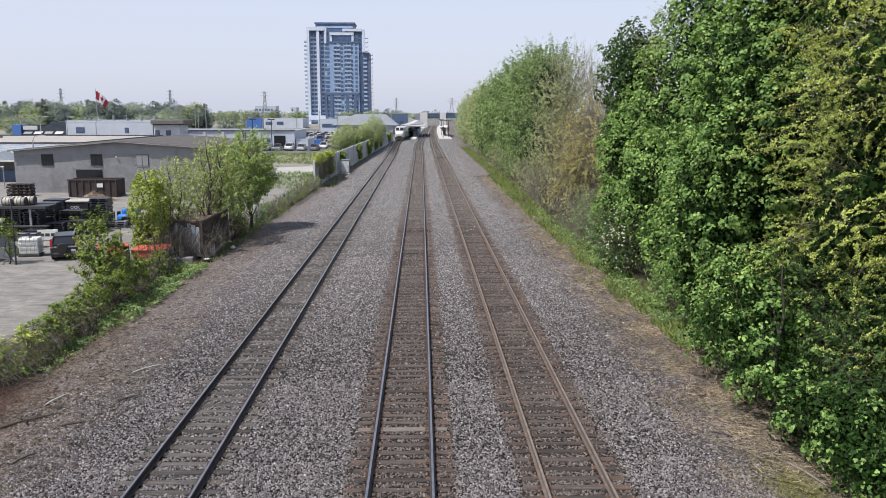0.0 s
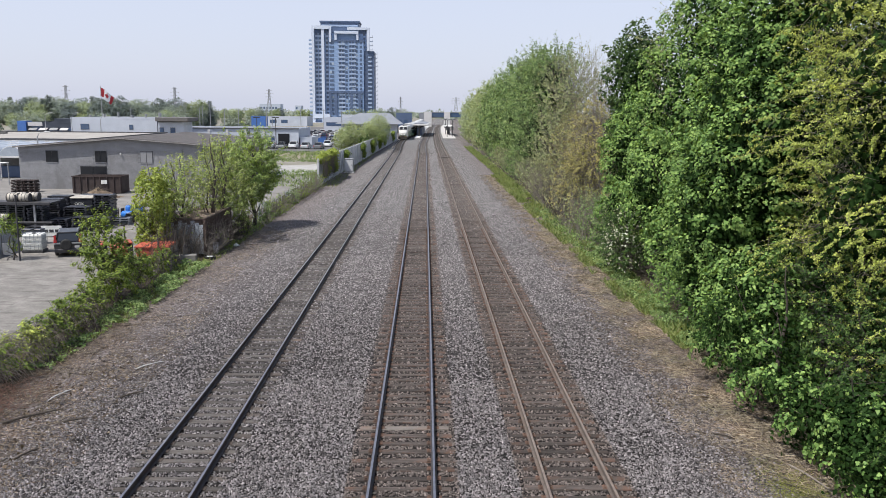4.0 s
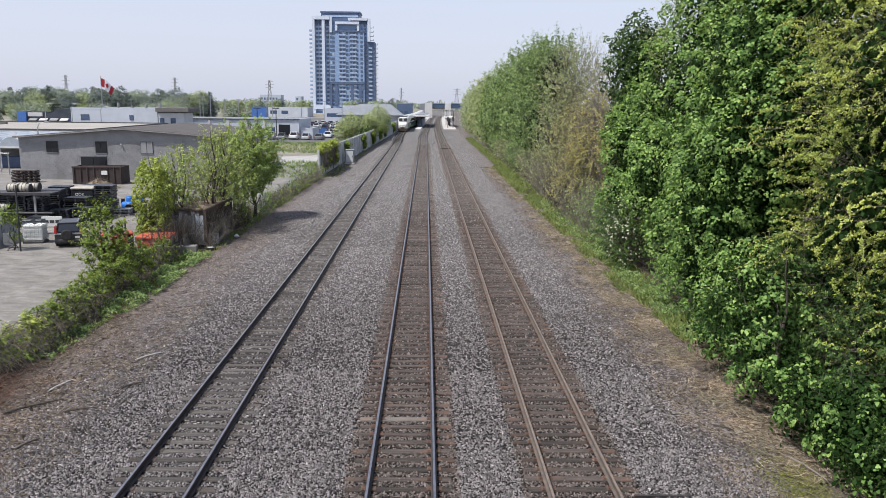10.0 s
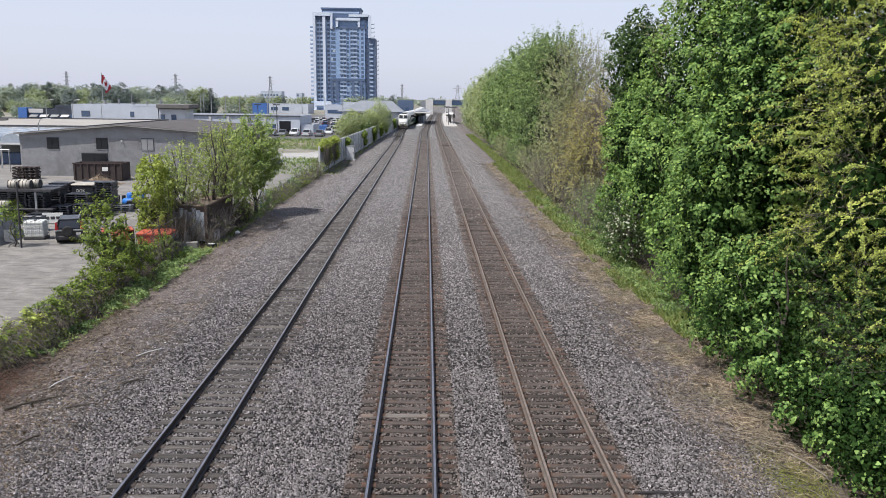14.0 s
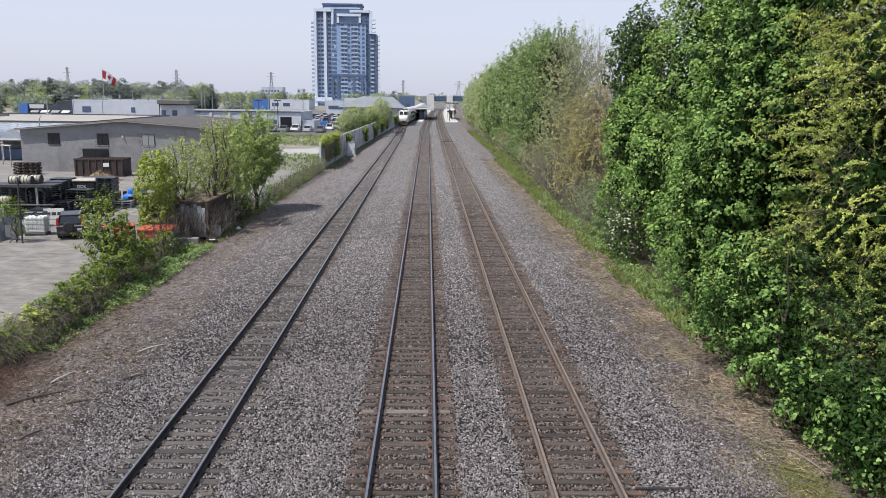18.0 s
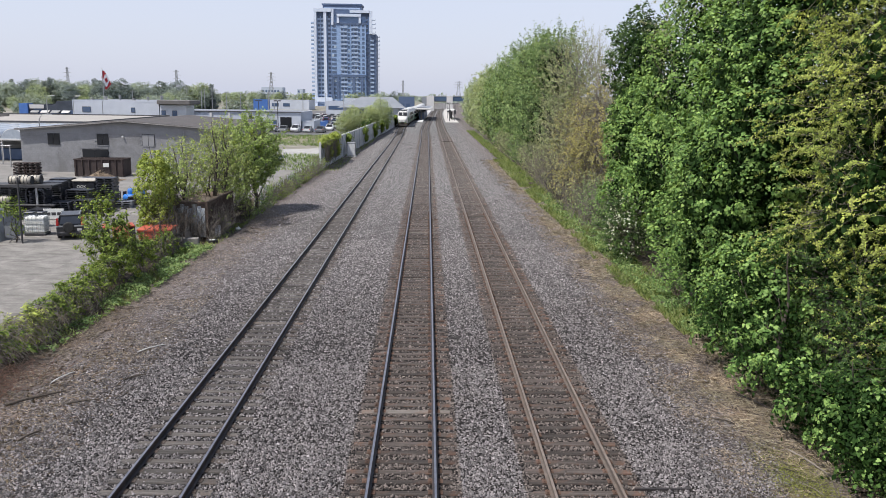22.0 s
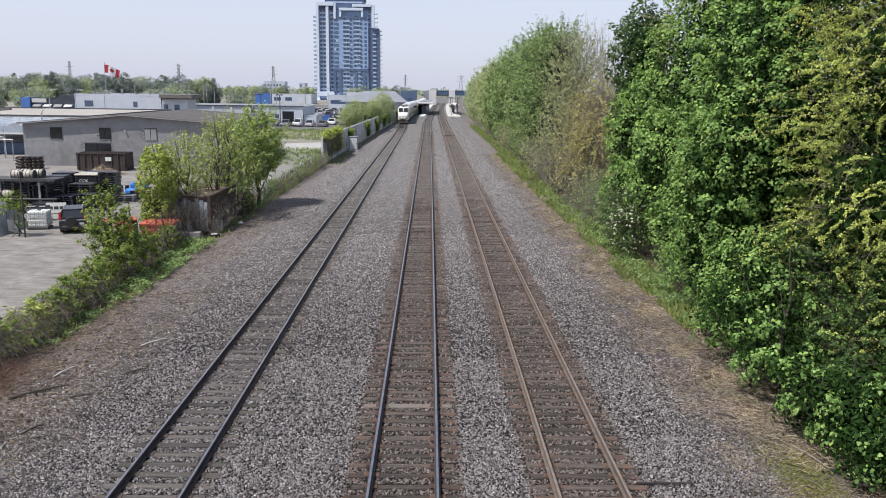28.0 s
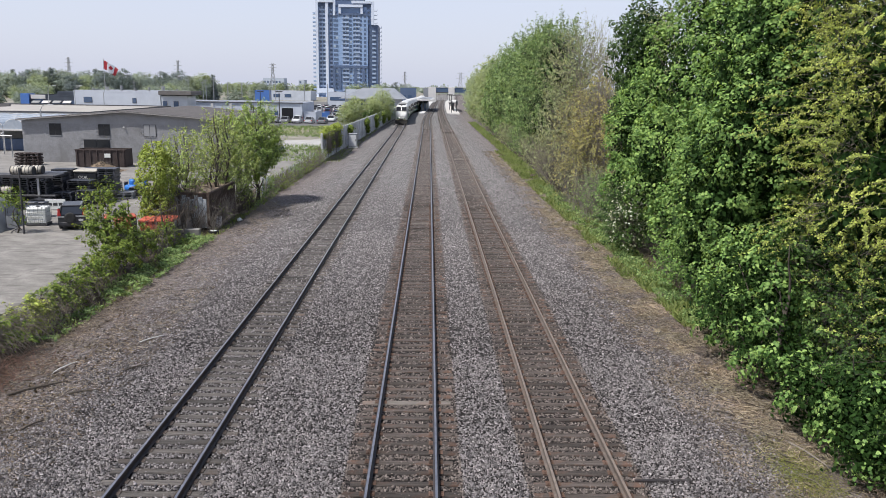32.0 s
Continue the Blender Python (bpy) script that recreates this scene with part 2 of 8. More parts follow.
M_SHINE_DULL = surf("dull_rail_head", (0.17, 0.13, 0.105), (0.33, 0.27, 0.23), 4, 0.55, 0.4, 0.0)
M_RUST = surf("rusty_plate", (0.06, 0.037, 0.028), (0.16, 0.093, 0.066), 6, 0.9, 0.1, 0.4, 40, piece=0.35)
M_PLATE_DARK = surf("dark_plate", (0.05, 0.04, 0.035), (0.13, 0.1, 0.085), 6, 0.85, 0.2, 0.3, 40, piece=0.3)
M_BARK = surf("bark", (0.032, 0.026, 0.022), (0.11, 0.092, 0.075), 5, 0.95, 0, 0.8, 30, stretch=(3, 3, 0.6))
M_TWIG = surf("pale_twig", (0.12, 0.105, 0.09), (0.28, 0.245, 0.21), 8, 0.95)
L_MAPLE = leafy("maple_leaf", (0.064, 0.13, 0.037), (0.145, 0.258, 0.072), (0.33, 0.475, 0.15), 0.2)
L_OLIVE = leafy("yellow_green_leaf", (0.14, 0.172, 0.05), (0.31, 0.365, 0.092), (0.55, 0.62, 0.17), 0.22)
L_DARK = leafy("dark_leaf", (0.014, 0.036, 0.01), (0.042, 0.088, 0.02), (0.11, 0.18, 0.045), 0.18)
L_MID = leafy("spring_leaf", (0.055, 0.1, 0.037), (0.15, 0.235, 0.085), (0.33, 0.43, 0.19), 0.24)
L_PALE = leafy("pale_bud_leaf", (0.13, 0.15, 0.085), (0.26, 0.285, 0.16), (0.43, 0.46, 0.275), 0.26)
L_TAN = leafy("tan_young_leaf", (0.21, 0.19, 0.085), (0.34, 0.31, 0.125), (0.49, 0.445, 0.185), 0.28)
L_LIME = leafy("lime_leaf", (0.15, 0.2, 0.045), (0.27, 0.335, 0.075), (0.42, 0.48, 0.125), 0.3)
L_GRASS = leafy("grass_blade", (0.1, 0.145, 0.045), (0.185, 0.245, 0.085), (0.32, 0.36, 0.155), 0.25)
L_WHITE = leafy("white_blossom", (0.55, 0.57, 0.5), (0.65, 0.66, 0.6), (0.75, 0.76, 0.7), 0.2)
# far leaf tones paled and blued: distance haze put into the colour
L_FAR = leafy("hazed_tree_leaf", (0.215, 0.26, 0.262), (0.258, 0.305, 0.295), (0.305, 0.355, 0.325), 0.25)
L_FAR_DARK = leafy("hazed_dark_leaf", (0.125, 0.158, 0.182), (0.155, 0.19, 0.208), (0.185, 0.222, 0.232), 0.2)
L_FAR_PALE = leafy("hazed_pale_leaf", (0.26, 0.315, 0.215), (0.32, 0.38, 0.255), (0.39, 0.45, 0.31), 0.25)
L_LITTER = leafy("dead_leaf_litter", (0.055, 0.04, 0.031), (0.12, 0.088, 0.068), (0.22, 0.17, 0.13), 0.05)
L_STRAW = leafy("dry_straw", (0.13, 0.098, 0.085), (0.28, 0.225, 0.195), (0.48, 0.41, 0.36), 0.1)
L_BLEACHED = leafy("bleached_straw_stalk", (0.2, 0.16, 0.125), (0.32, 0.265, 0.21), (0.5, 0.43, 0.345), 0.1)
# spring green greyed in its colour to show haze
L_DULL = leafy("hazed_spring_leaf", (0.22, 0.275, 0.145), (0.305, 0.365, 0.195), (0.41, 0.47, 0.26), 0.3)
L_WILLOW = leafy("willow_leaf", (0.17, 0.23, 0.095), (0.31, 0.385, 0.15), (0.5, 0.57, 0.245), 0.32)
L_VINE = leafy("fence_vine_leaf", (0.07, 0.115, 0.026), (0.16, 0.23, 0.048), (0.3, 0.37, 0.085), 0.26)
L_MOSS = leafy("low_weed_leaf", (0.1, 0.1, 0.035), (0.17, 0.18, 0.05), (0.25, 0.26, 0.08), 0.1)
# near-black leaf colour that paints shade into the crowns
L_DEEP = leafy("painted_shade_leaf", (0.01, 0.024, 0.007), (0.018, 0.042, 0.011), (0.032, 0.066, 0.018), 0.05, 0.04)
L_FRESH = leafy("fresh_green_leaf", (0.14, 0.21, 0.085), (0.29, 0.395, 0.145), (0.5, 0.61, 0.25), 0.36)


# ---- building blocks ----
class Shape:
    """Gathers boxes, tubes and sheets into one mesh."""

    def __init__(self):
        self.v, self.f = [], []

    def add(self, verts, faces):
        o = len(self.v)
        self.v += [tuple(p) for p in verts]
        self.f += [tuple(i + o for i in q) for q in faces]
        return self

    def box(self, x0, x1, y0, y1, z0, z1, b=0.0, m=None):
        x0, x1, y0, y1, z0, z1 = min(x0, x1), max(x0, x1), min(y0, y1), max(y0, y1), min(z0, z1), max(z0, z1)
        b = min(b, (x1 - x0) * 0.45, (y1 - y0) * 0.45, (z1 - z0) * 0.45)
        if b <= 0:
            vs = [(x, y, z) for z in (z0, z1) for y in (y0, y1) for x in (x0, x1)]
            fs = [(0, 2, 3, 1), (4, 5, 7, 6), (0, 1, 5, 4), (2, 6, 7, 3), (0, 4, 6, 2), (1, 3, 7, 5)]
        else:
            bm = bmesh.new()
            bmesh.ops.create_cube(bm, size=1.0)
            for q in bm.verts:
                q.co = Vector(((x0 + x1) / 2 + q.co.x * (x1 - x0), (y0 + y1) / 2 + q.co.y * (y1 - y0), (z0 + z1) / 2 + q.co.z * (z1 - z0)))
            bmesh.ops.bevel(bm, geom=bm.edges[:], offset=b, segments=1, affect="EDGES")
            bm.verts.index_update()
            vs = [q.co.copy() for q in bm.verts]
            fs = [[q.index for q in f.verts] for f in bm.faces]
            bm.free()
        if m is not None:
            vs = [m @ Vector(p) for p in vs]
        return self.add(vs, fs)

    def tube(self, pts, radii, n=8, caps=True):
        pts = [Vector(p) for p in pts]
        if isinstance(radii, (int, float)):
            radii = [radii] * len(pts)
        vs = []
        for i, p in enumerate(pts):
            d = (pts[min(i + 1, len(pts) - 1)] - pts[max(i - 1, 0)]).normalized()
            a = d.cross(Vector((0.31, 0.17, 0.93)) if abs(d.z) < 0.9 else Vector((1, 0.1, 0))).normalized()
            c = d.cross(a)
            vs += [p + (a * math.cos(6.2832 * k / n) + c * math.sin(6.2832 * k / n)) * radii[i] for k in range(n)]
        fs = []
        for i in range(len(pts) - 1):
            for k in range(n):
                fs.append((i * n + k, i * n + (k + 1) % n, (i + 1) * n + (k + 1) % n, (i + 1) * n + k))
        if caps:
            fs += [tuple(range(n))[::-1], tuple((len(pts) - 1) * n + k for k in range(n))]
        return self.add(vs, fs)

    def prism(self, outline, lo, hi, axis="y"):
        """An outline in the two other axes, pushed along axis."""
        n = len(outline)
        put = {"y": lambda u, w, t: (u, t, w), "x": lambda u, w, t: (t, u, w), "z": lambda u, w, t: (u, w, t)}[axis]
        vs = [put(u, w, lo) for u, w in outline] + [put(u, w, hi) for u, w in outline]
        fs = [tuple(range(n)), tuple(range(2 * n - 1, n - 1, -1))] + [(i, n + i, n + (i + 1) % n, (i + 1) % n) for i in range(n)]
        return self.add(vs, fs)

    def mesh(self, name, mat, smooth=False):
        me = bpy.data.meshes.new(name)
        me.from_pydata(self.v, [], self.f)
        bm = bmesh.new()
        bm.from_mesh(me)
        bmesh.ops.recalc_face_normals(bm, faces=bm.faces)
        bm.to_mesh(me)
        bm.free()
        me.materials.append(mat)
        if smooth:
            me.polygons.foreach_set("use_smooth", [True] * len(me.polygons))
        return me


def soup(name, verts, sides, mat):
    """A mesh of many loose faces of equal side count; verts: an array (faces * sides, 3)."""
    me = bpy.data.meshes.new(name)
    n = len(verts)
    me.vertices.add(n)
    me.vertices.foreach_set("co", np.ascontiguousarray(verts, np.float32).ravel())
    me.loops.add(n)
    me.loops.foreach_set("vertex_index", np.arange(n, dtype=np.int32))
    me.polygons.add(n // sides)
    me.polygons.foreach_set("loop_start", np.arange(0, n, sides, dtype=np.int32))
    me.polygons.foreach_set("loop_total", np.full(n // sides, sides, np.int32))
    me.update(calc_edges=True)
    me.materials.append(mat)
    return me


def part(name, shape, material, parent, label="", smooth=False, m=None):
    me = shape.mesh(name, material, smooth) if isinstance(shape, Shape) else shape
    ob = new(name, me)
    ob.parent = parent
    if m is not None:
        ob.matrix_local = m
    return tagged(ob, label)


def thing(name, m, label, category, group="", kind=""):
    ob = new(name)
    ob.empty_display_size = 0.3
    ob.matrix_basis = m
    return tagged(ob, label, category, group, kind)


def setting(name, shape, mat, label, category="", smooth=False):
    me = shape.mesh(name, mat, smooth) if isinstance(shape, Shape) else shape
    return tagged(new(name, me), label, category, "", "structure")


def ease(y, a, b):
    k = min(1.0, max(0.0, (y - a) / (b - a)))
    return k * k * (3 - 2 * k)


def bend(y, track=2):
    """How far the line has curved to the right; the two left-hand tracks swing a little more round the platform."""
    swing = (-0.9 * ease(y, 150, 225) + 2.2 * ease(y, 245, 312), -0.15 * ease(y, 150, 200) + 1.05 * ease(y, 200, 310), 0.0)[track]
    return BEND * max(0.0, y - 190.0) ** 2 + swing


# ---- ground ----
def ground_z(x, y):
    z = -0.034 if abs(x) > 9.5 else -0.012 - 0.022 * (1 - ease(y, 46, 85))
    if -15 < x < 14.5 and 11 < y < 72:
        near = min(abs(x - t) for t in TRACKS)
        k = min(1.0, max(0.0, (near - 1.5) / 0.8))
        z += k * (0.02 + 0.035 * noise.noise(Vector((x * 0.9, y * 0.5, 0))) + 0.015 * noise.noise(Vector((x * 2.0, y * 1.7, 4))))
    return z


def build_ground():
    xs = [-2600, -1200, -600, -300, -150, -80, -45, -30, -22, -17] + [-14 + 0.4 * i for i in range(71)] + [17, 22, 32, 60, 150, 400, 1200, 2600]
    ys = [-400, -120, -40, 0, 8] + [12 + 0.4 * i for i in range(150)] + [72 + 4 * i for i in range(35)] + [230, 280, 340, 420, 520, 700, 1000, 1600, 2600, 4600]
    vs = []
    for y in ys:
        for x in xs:
            z = ground_z(x, y)
            vs.append((x, y, z))
    w = len(xs)
    fs = [(j * w + i, j * w + i + 1, (j + 1) * w + i + 1, (j + 1) * w + i) for j in range(len(ys) - 1) for i in range(w - 1)]
    s = Shape().add(vs, fs)
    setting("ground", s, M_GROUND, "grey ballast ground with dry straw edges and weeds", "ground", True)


PALE_TIE = 31
TIE_PITCH, TIE_START, TIE_COUNT = 0.511, 13.86, 300


def build_stones():
    rng = np.random.default_rng(4)
    out = []
    for y0, y1, dens in ((14.5, 19, 780), (19, 25, 520), (25, 34, 260), (34, 48, 150), (48, 70, 66), (70, 90, 26), (90, 110, 16), (110, 140, 10), (140, 185, 6)):
        n = int((y1 - y0) * 20.7 * dens)
        p = np.stack([rng.uniform(-11.8, 8.9, n), rng.uniform(y0, y1, n), np.zeros(n)], -1)
        edge = np.clip(np.minimum((p[:, 0] + 12.0) / 4.2, (8.9 - p[:, 0]) / 2.4), 0, 1)
        keep = rng.random(n) < edge
        for t in TRACKS:
            inside = np.abs(p[:, 0] - t) < 1.34
            ph = np.abs((p[:, 1] - TIE_START + TIE_PITCH / 2) % TIE_PITCH - TIE_PITCH / 2)
            keep &= ~(inside & (ph < 0.15) & (np.abs(p[:, 0] - t) < 1.1 + 0.24 * rng.random(n)) & (rng.random(n) < 0.95))
            keep &= ~(np.abs(np.abs(p[:, 0] - t) - 0.752) < 0.1)
        p = p[keep]
        p[:, 2] = np.array([ground_z(a, b) for a, b, _ in p]) + rng.normal(0.006, 0.022, len(p))
        out.append(p)
    p = np.concatenate(out)
    block = np.array([(1, 0, -0.5), (-0.5, 0.87, -0.5), (-0.5, -0.87, -0.5), (0.62, 0.2, 0.5), (-0.45, 0.5, 0.55), (-0.2, -0.62, 0.45)])
    walls = [(0, 1, 4), (0, 4, 3), (1, 2, 5), (1, 5, 4), (2, 0, 3), (2, 3, 5), (3, 4, 5)]
    peak = np.array([(1, 0.1, -0.4), (0.1, 1, -0.4), (-1, 0, -0.4), (0, -1, -0.4), (0.15, 0.1, 0.9)])
    between = np.min([np.abs(p[:, 0] - t) for t in TRACKS[1:]], 0) < 1.34
    for inside, mat, label in ((False, M_STONE, "crushed grey granite ballast stones between the tracks"), (True, M_STONE_RUST, "rust-browned ballast stones between the ties")):
        vs, fs, start = [], [], 0
        some = p[between == inside]
        for q, base, tri in ((some[some[:, 1] < 34], block, walls), (some[some[:, 1] >= 34], peak, [(0, 1, 4), (1, 2, 4), (2, 3, 4), (3, 0, 4)])):
            n, w = len(q), len(base)
            r = rng.uniform(0.019, 0.036, n) * (1 + 0.0125 * np.clip(q[:, 1] - 19, 0, 130))
            long = rng.uniform(0.85, 1.8, (n, 1))
            a = rng.uniform(0, 6.28, n)[:, None]
            g = base[None] + rng.normal(0, 0.2, (n, w, 3))
            gx, gy = g[..., 0] * long, g[..., 1] / np.sqrt(long)
            g = np.stack([gx * np.cos(a) - gy * np.sin(a), gx * np.sin(a) + gy * np.cos(a), g[..., 2]], -1)
            vs.append((g * r[:, None, None] + q[:, None]).reshape(-1, 3))
            fs.append((np.array(tri)[None] + start + w * np.arange(n)[:, None, None]).reshape(-1))
            start += n * w
        v, f = np.concatenate(vs), np.concatenate(fs)
        me = bpy.data.meshes.new("ballast_stones")
        me.vertices.add(len(v))
        me.vertices.foreach_set("co", v.astype(np.float32).ravel())
        me.loops.add(len(f))
        me.loops.foreach_set("vertex_index", f.astype(np.int32))
        me.polygons.add(len(f) // 3)
        me.polygons.foreach_set("loop_start", np.arange(0, len(f), 3, dtype=np.int32))
        me.polygons.foreach_set("loop_total", np.full(len(f) // 3, 3, np.int32))
        me.update(calc_edges=True)
        me.materials.append(mat)
        tagged(new("ballast_stones", me), label, "gravel", "", "stuff")


# ---- tracks ----
def tie_mesh(seed, mat):
    r = random.Random(seed)
    s = Shape()
    l0, l1, w = -1.24 + r.uniform(-0.07, 0.05), 1.24 + r.uniform(-0.05, 0.06), 0.112 + r.uniform(-0.012, 0.008)
    s.box(l0, l1, -w, w, -0.17, r.uniform(-0.006, 0.006), 0.014)
    if r.random() < 0.6:
        q = r.uniform(-0.5, 0.9)
        s.box(q, q + r.uniform(0.25, 0.6), -w * 0.4, -w * 0.3, -0.02, 0.008, 0.003)
    s.v = [(x + r.uniform(-0.008, 0.008), y + r.uniform(-0.01, 0.01), z) for x, y, z in s.v]
    return s.mesh("tie", mat)


def rail_profile():
    return [(-0.072, 0.0), (0.072, 0.0), (0.072, 0.012), (0.014, 0.03), (0.012, 0.125), (0.036, 0.138), (0.036, 0.168), (0.028, 0.176), (-0.028, 0.176), (-0.036, 0.168), (-0.036, 0.138), (-0.012, 0.125), (-0.014, 0.03), (-0.072, 0.012)]


def sweep(profile, xc, ys, dz=0.0, track=2):
    s = Shape()
    n = len(profile)
    vs = [(xc + bend(y, track) + u, y, w + dz) for y in ys for u, w in profile]
    fs = [(j * n + i, j * n + (i + 1) % n, (j + 1) * n + (i + 1) % n, (j + 1) * n + i) for j in range(len(ys) - 1) for i in range(n)]
    fs += [tuple(range(n)), tuple((len(ys) - 1) * n + i for i in range(n))]
    return s.add(vs, fs)


def build_tracks():
    ys = [-60, -20, 10, 40, 80, 120, 150, 160, 170, 180] + [190 + 10 * i for i in range(36)]
    pale = [tie_mesh(20, M_TIE_PALE), tie_mesh(21, M_TIE_PALE)]
    plain, rusty = [tie_mesh(i, M_TIE) for i in range(7)] + pale, [tie_mesh(i, M_TIE_RUST) for i in range(7)] + pale
    plate = Shape().box(-0.17, 0.17, -0.095, 0.095, 0.002, 0.02, 0.004)
    for sx in (-0.12, 0.12):
        for sy in (-0.055, 0.055):
            plate.box(sx - 0.014, sx + 0.014, sy - 0.012, sy + 0.012, 0.02, 0.045)
    plates = (plate.mesh("tie_plate", M_PLATE_DARK), plate.mesh("tie_plate", M_RUST), plate.mesh("tie_plate", M_RUST))
    rng = random.Random(8)
    for k, xc in enumerate(TRACKS):
        variants = plain if k == 0 else rusty
        root = thing("railway_track", pose(xc, 0, 0), ("dark steel rails on weathered timber ties", "worn steel rails on weathered timber ties with rust stains", "rusty brown rails on dark timber ties")[k], "railway track", "railway tracks")
        for side in (-0.752, 0.752):
            rail = part("rail", sweep(rail_profile(), side, ys, 0.006, k), M_RAIL_RUST if k == 2 else M_RAIL, root)
            part("running_surface", sweep([(-0.026, 0.1825), (0.026, 0.1825), (0.026, 0.185), (-0.026, 0.185)], side, ys, 0.0, k), M_SHINE_DULL if k == 2 else M_SHINE, rail, "worn bright rail head")
        for i in range(TIE_COUNT):
            y = TIE_START + TIE_PITCH * i + rng.uniform(-0.02, 0.02)
            me = variants[rng.randrange(7)] if rng.random() > (0.02 if k == 1 else 0.01) else variants[7 + rng.randrange(2)]
            if (k, i) in ((1, 14), (0, PALE_TIE)):
                me = pale[0]
            part("tie", me, None, root, m=pose(rng.uniform(-0.04, 0.04), y, 0, 0, 0, rng.uniform(-0.7, 0.7) + (180 if rng.random() < 0.5 else 0)))
            if i < 90:
                for side in (-0.752, 0.752):
                    part("tie_plate", plates[k], None, root, m=pose(side, y, 0))
        far = Shape()
        for i in [*range(-144, 0), *range(TIE_COUNT, 1000)]:
            y = TIE_START + TIE_PITCH * i
            far.box(bend(y, k) - 1.24, bend(y, k) + 1.24, y - 0.11, y + 0.11, -0.15, 0)
        tagged(part("timber_bed", far, M_TIE, root), "", "", "", "stuff")
    # a lever bar beside the right-hand track and the crossing board further off
    bar = thing("steel_bar", pose(5.35, 16.55, 0), "thin dark steel bar lying on ballast beside the track", "bar")
    part("shaft", Shape().box(-0.62, 0.6, -0.03, 0.03, -0.03, 0.05, 0.008), M_RAIL, bar)
    part("end_block", Shape().box(0.55, 0.66, -0.06, 0.06, -0.04, 0.07, 0.01), M_RAIL, bar)
    c = thing("track_crossing_board", pose(TRACKS[2] + 0.1, 152.5, 0), "dark timber board laid across the rusty track", "board")
    for i in range(3):
        part("plank", Shape().box(-1.05, 1.05, -0.55 + 0.36 * i, -0.22 + 0.36 * i, -0.03, 0.2, 0.01), M_TIE, c)


# ---- plants ----
OVAL = np.array([(0, 0), (0.32, 0.45), (0, 1.0), (-0.32, 0.45)])
MAPLE = np.array([(0, 0), (0.55, 0.3), (0.3, 0.62), (0, 1.0), (-0.3, 0.62), (-0.55, 0.3)])
LOBED = np.array([(0, 0.08), (0.34, -0.02), (0.56, 0.34), (0.34, 0.44), (0.3, 0.74), (0, 1.06), (-0.3, 0.74), (-0.34, 0.44), (-0.56, 0.34), (-0.34, -0.02)])


def leaves(points, normals, size, outline, rng, fold=0.25, tips=None):
    """Leaf faces at points: an array (n * k, 3); tips: the ways in which the leaves point."""
    n, k = len(points), len(outline)
    nn = normals / (np.linalg.norm(normals, axis=1, keepdims=True) + 1e-9)
    t = rng.normal(size=(n, 3)) if tips is None else tips + rng.normal(size=(n, 3)) * 0.25
    t[:, 2] -= 0.5
    t -= nn * (t * nn).sum(1, keepdims=True)
    t /= np.linalg.norm(t, axis=1, keepdims=True) + 1e-9
    s = np.cross(nn, t)
    sz = (size * rng.uniform(0.6, 1.25, n))[:, None, None]
    o = outline[None] * sz
    lift = -np.abs(outline[:, 0])[None, :, None] * fold * sz
    v = points[:, None] + s[:, None] * o[..., :1] + t[:, None] * (o[..., 1:] - 0.5 * sz) + nn[:, None] * lift
    return v.reshape(-1, 3)


def lobe_points(lobes, n, rng, inner=0.25, shell=0.8):
    """Points in the outer parts of several ellipsoids, thinned where one lies inside another; also their outward ways."""
    lb = np.array(lobes, float)
    area = (lb[:, 3] * lb[:, 4] + lb[:, 3] * lb[:, 5] + lb[:, 4] * lb[:, 5])
    pick = rng.choice(len(lb), n, p=area / area.sum())
    d = rng.normal(size=(n, 3))
    d /= np.linalg.norm(d, axis=1, keepdims=True)
    r = np.where(rng.random(n) < inner, rng.uniform(0.35, shell, n), rng.uniform(shell, 1.0, n))
    bump = np.array([noise.noise(Vector(q)) for q in (d * 2.3 + pick[:, None] * 7.1)])
    r = r * (1 + 0.28 * bump)
    p = lb[pick, :3] + d * lb[pick, 3:6] * r[:, None]
    out = d / lb[pick, 3:6]
    keep = np.ones(n, bool)
    for i, l in enumerate(lb):
        q = (((p - l[:3]) / l[3:6]) ** 2).sum(1)
        keep &= ~((q < 0.45) & (pick != i) & (rng.random(n) < 0.8))
    return p[keep], out[keep] / np.linalg.norm(out[keep], axis=1, keepdims=True)


def sub_lobes(lobes, n, r, rng):
    """Many flat boughs over the surface of the large lobes."""
    p, _ = lobe_points(lobes, n, rng, 0.2, 0.72)
    u = rng.uniform(0.55, 1.25, len(p)) * r
    return [(*q, a, a, a * 0.58) for q, a in zip(p, u)]


def crown(lobes, clumps, per, spread, size, outline, mat, seed, inner=0.25, up=0.7, flat=0.55, low=0.05, name="crown"):
    rng = np.random.default_rng(seed)
    c, o = lobe_points(lobes, clumps, rng, inner)
    per_n = np.maximum(1, rng.poisson(per, len(c)))
    p = np.repeat(c, per_n, 0)
    out = np.repeat(o, per_n, 0)
    p = p + rng.normal(size=p.shape) * np.array([spread, spread, spread * flat])
    tilt = np.repeat(rng.normal(size=c.shape) * 0.36, per_n, 0)
    nrm = out * 0.75 + np.array([-0.3, -0.15, up]) + tilt + rng.normal(size=p.shape) * 0.34
    ok = p[:, 2] > low
    return soup(name, leaves(p[ok], nrm[ok], size, outline, rng), len(outline), mat), c


def unit(v):
    return v / (np.linalg.norm(v, axis=1, keepdims=True) + 1e-9)


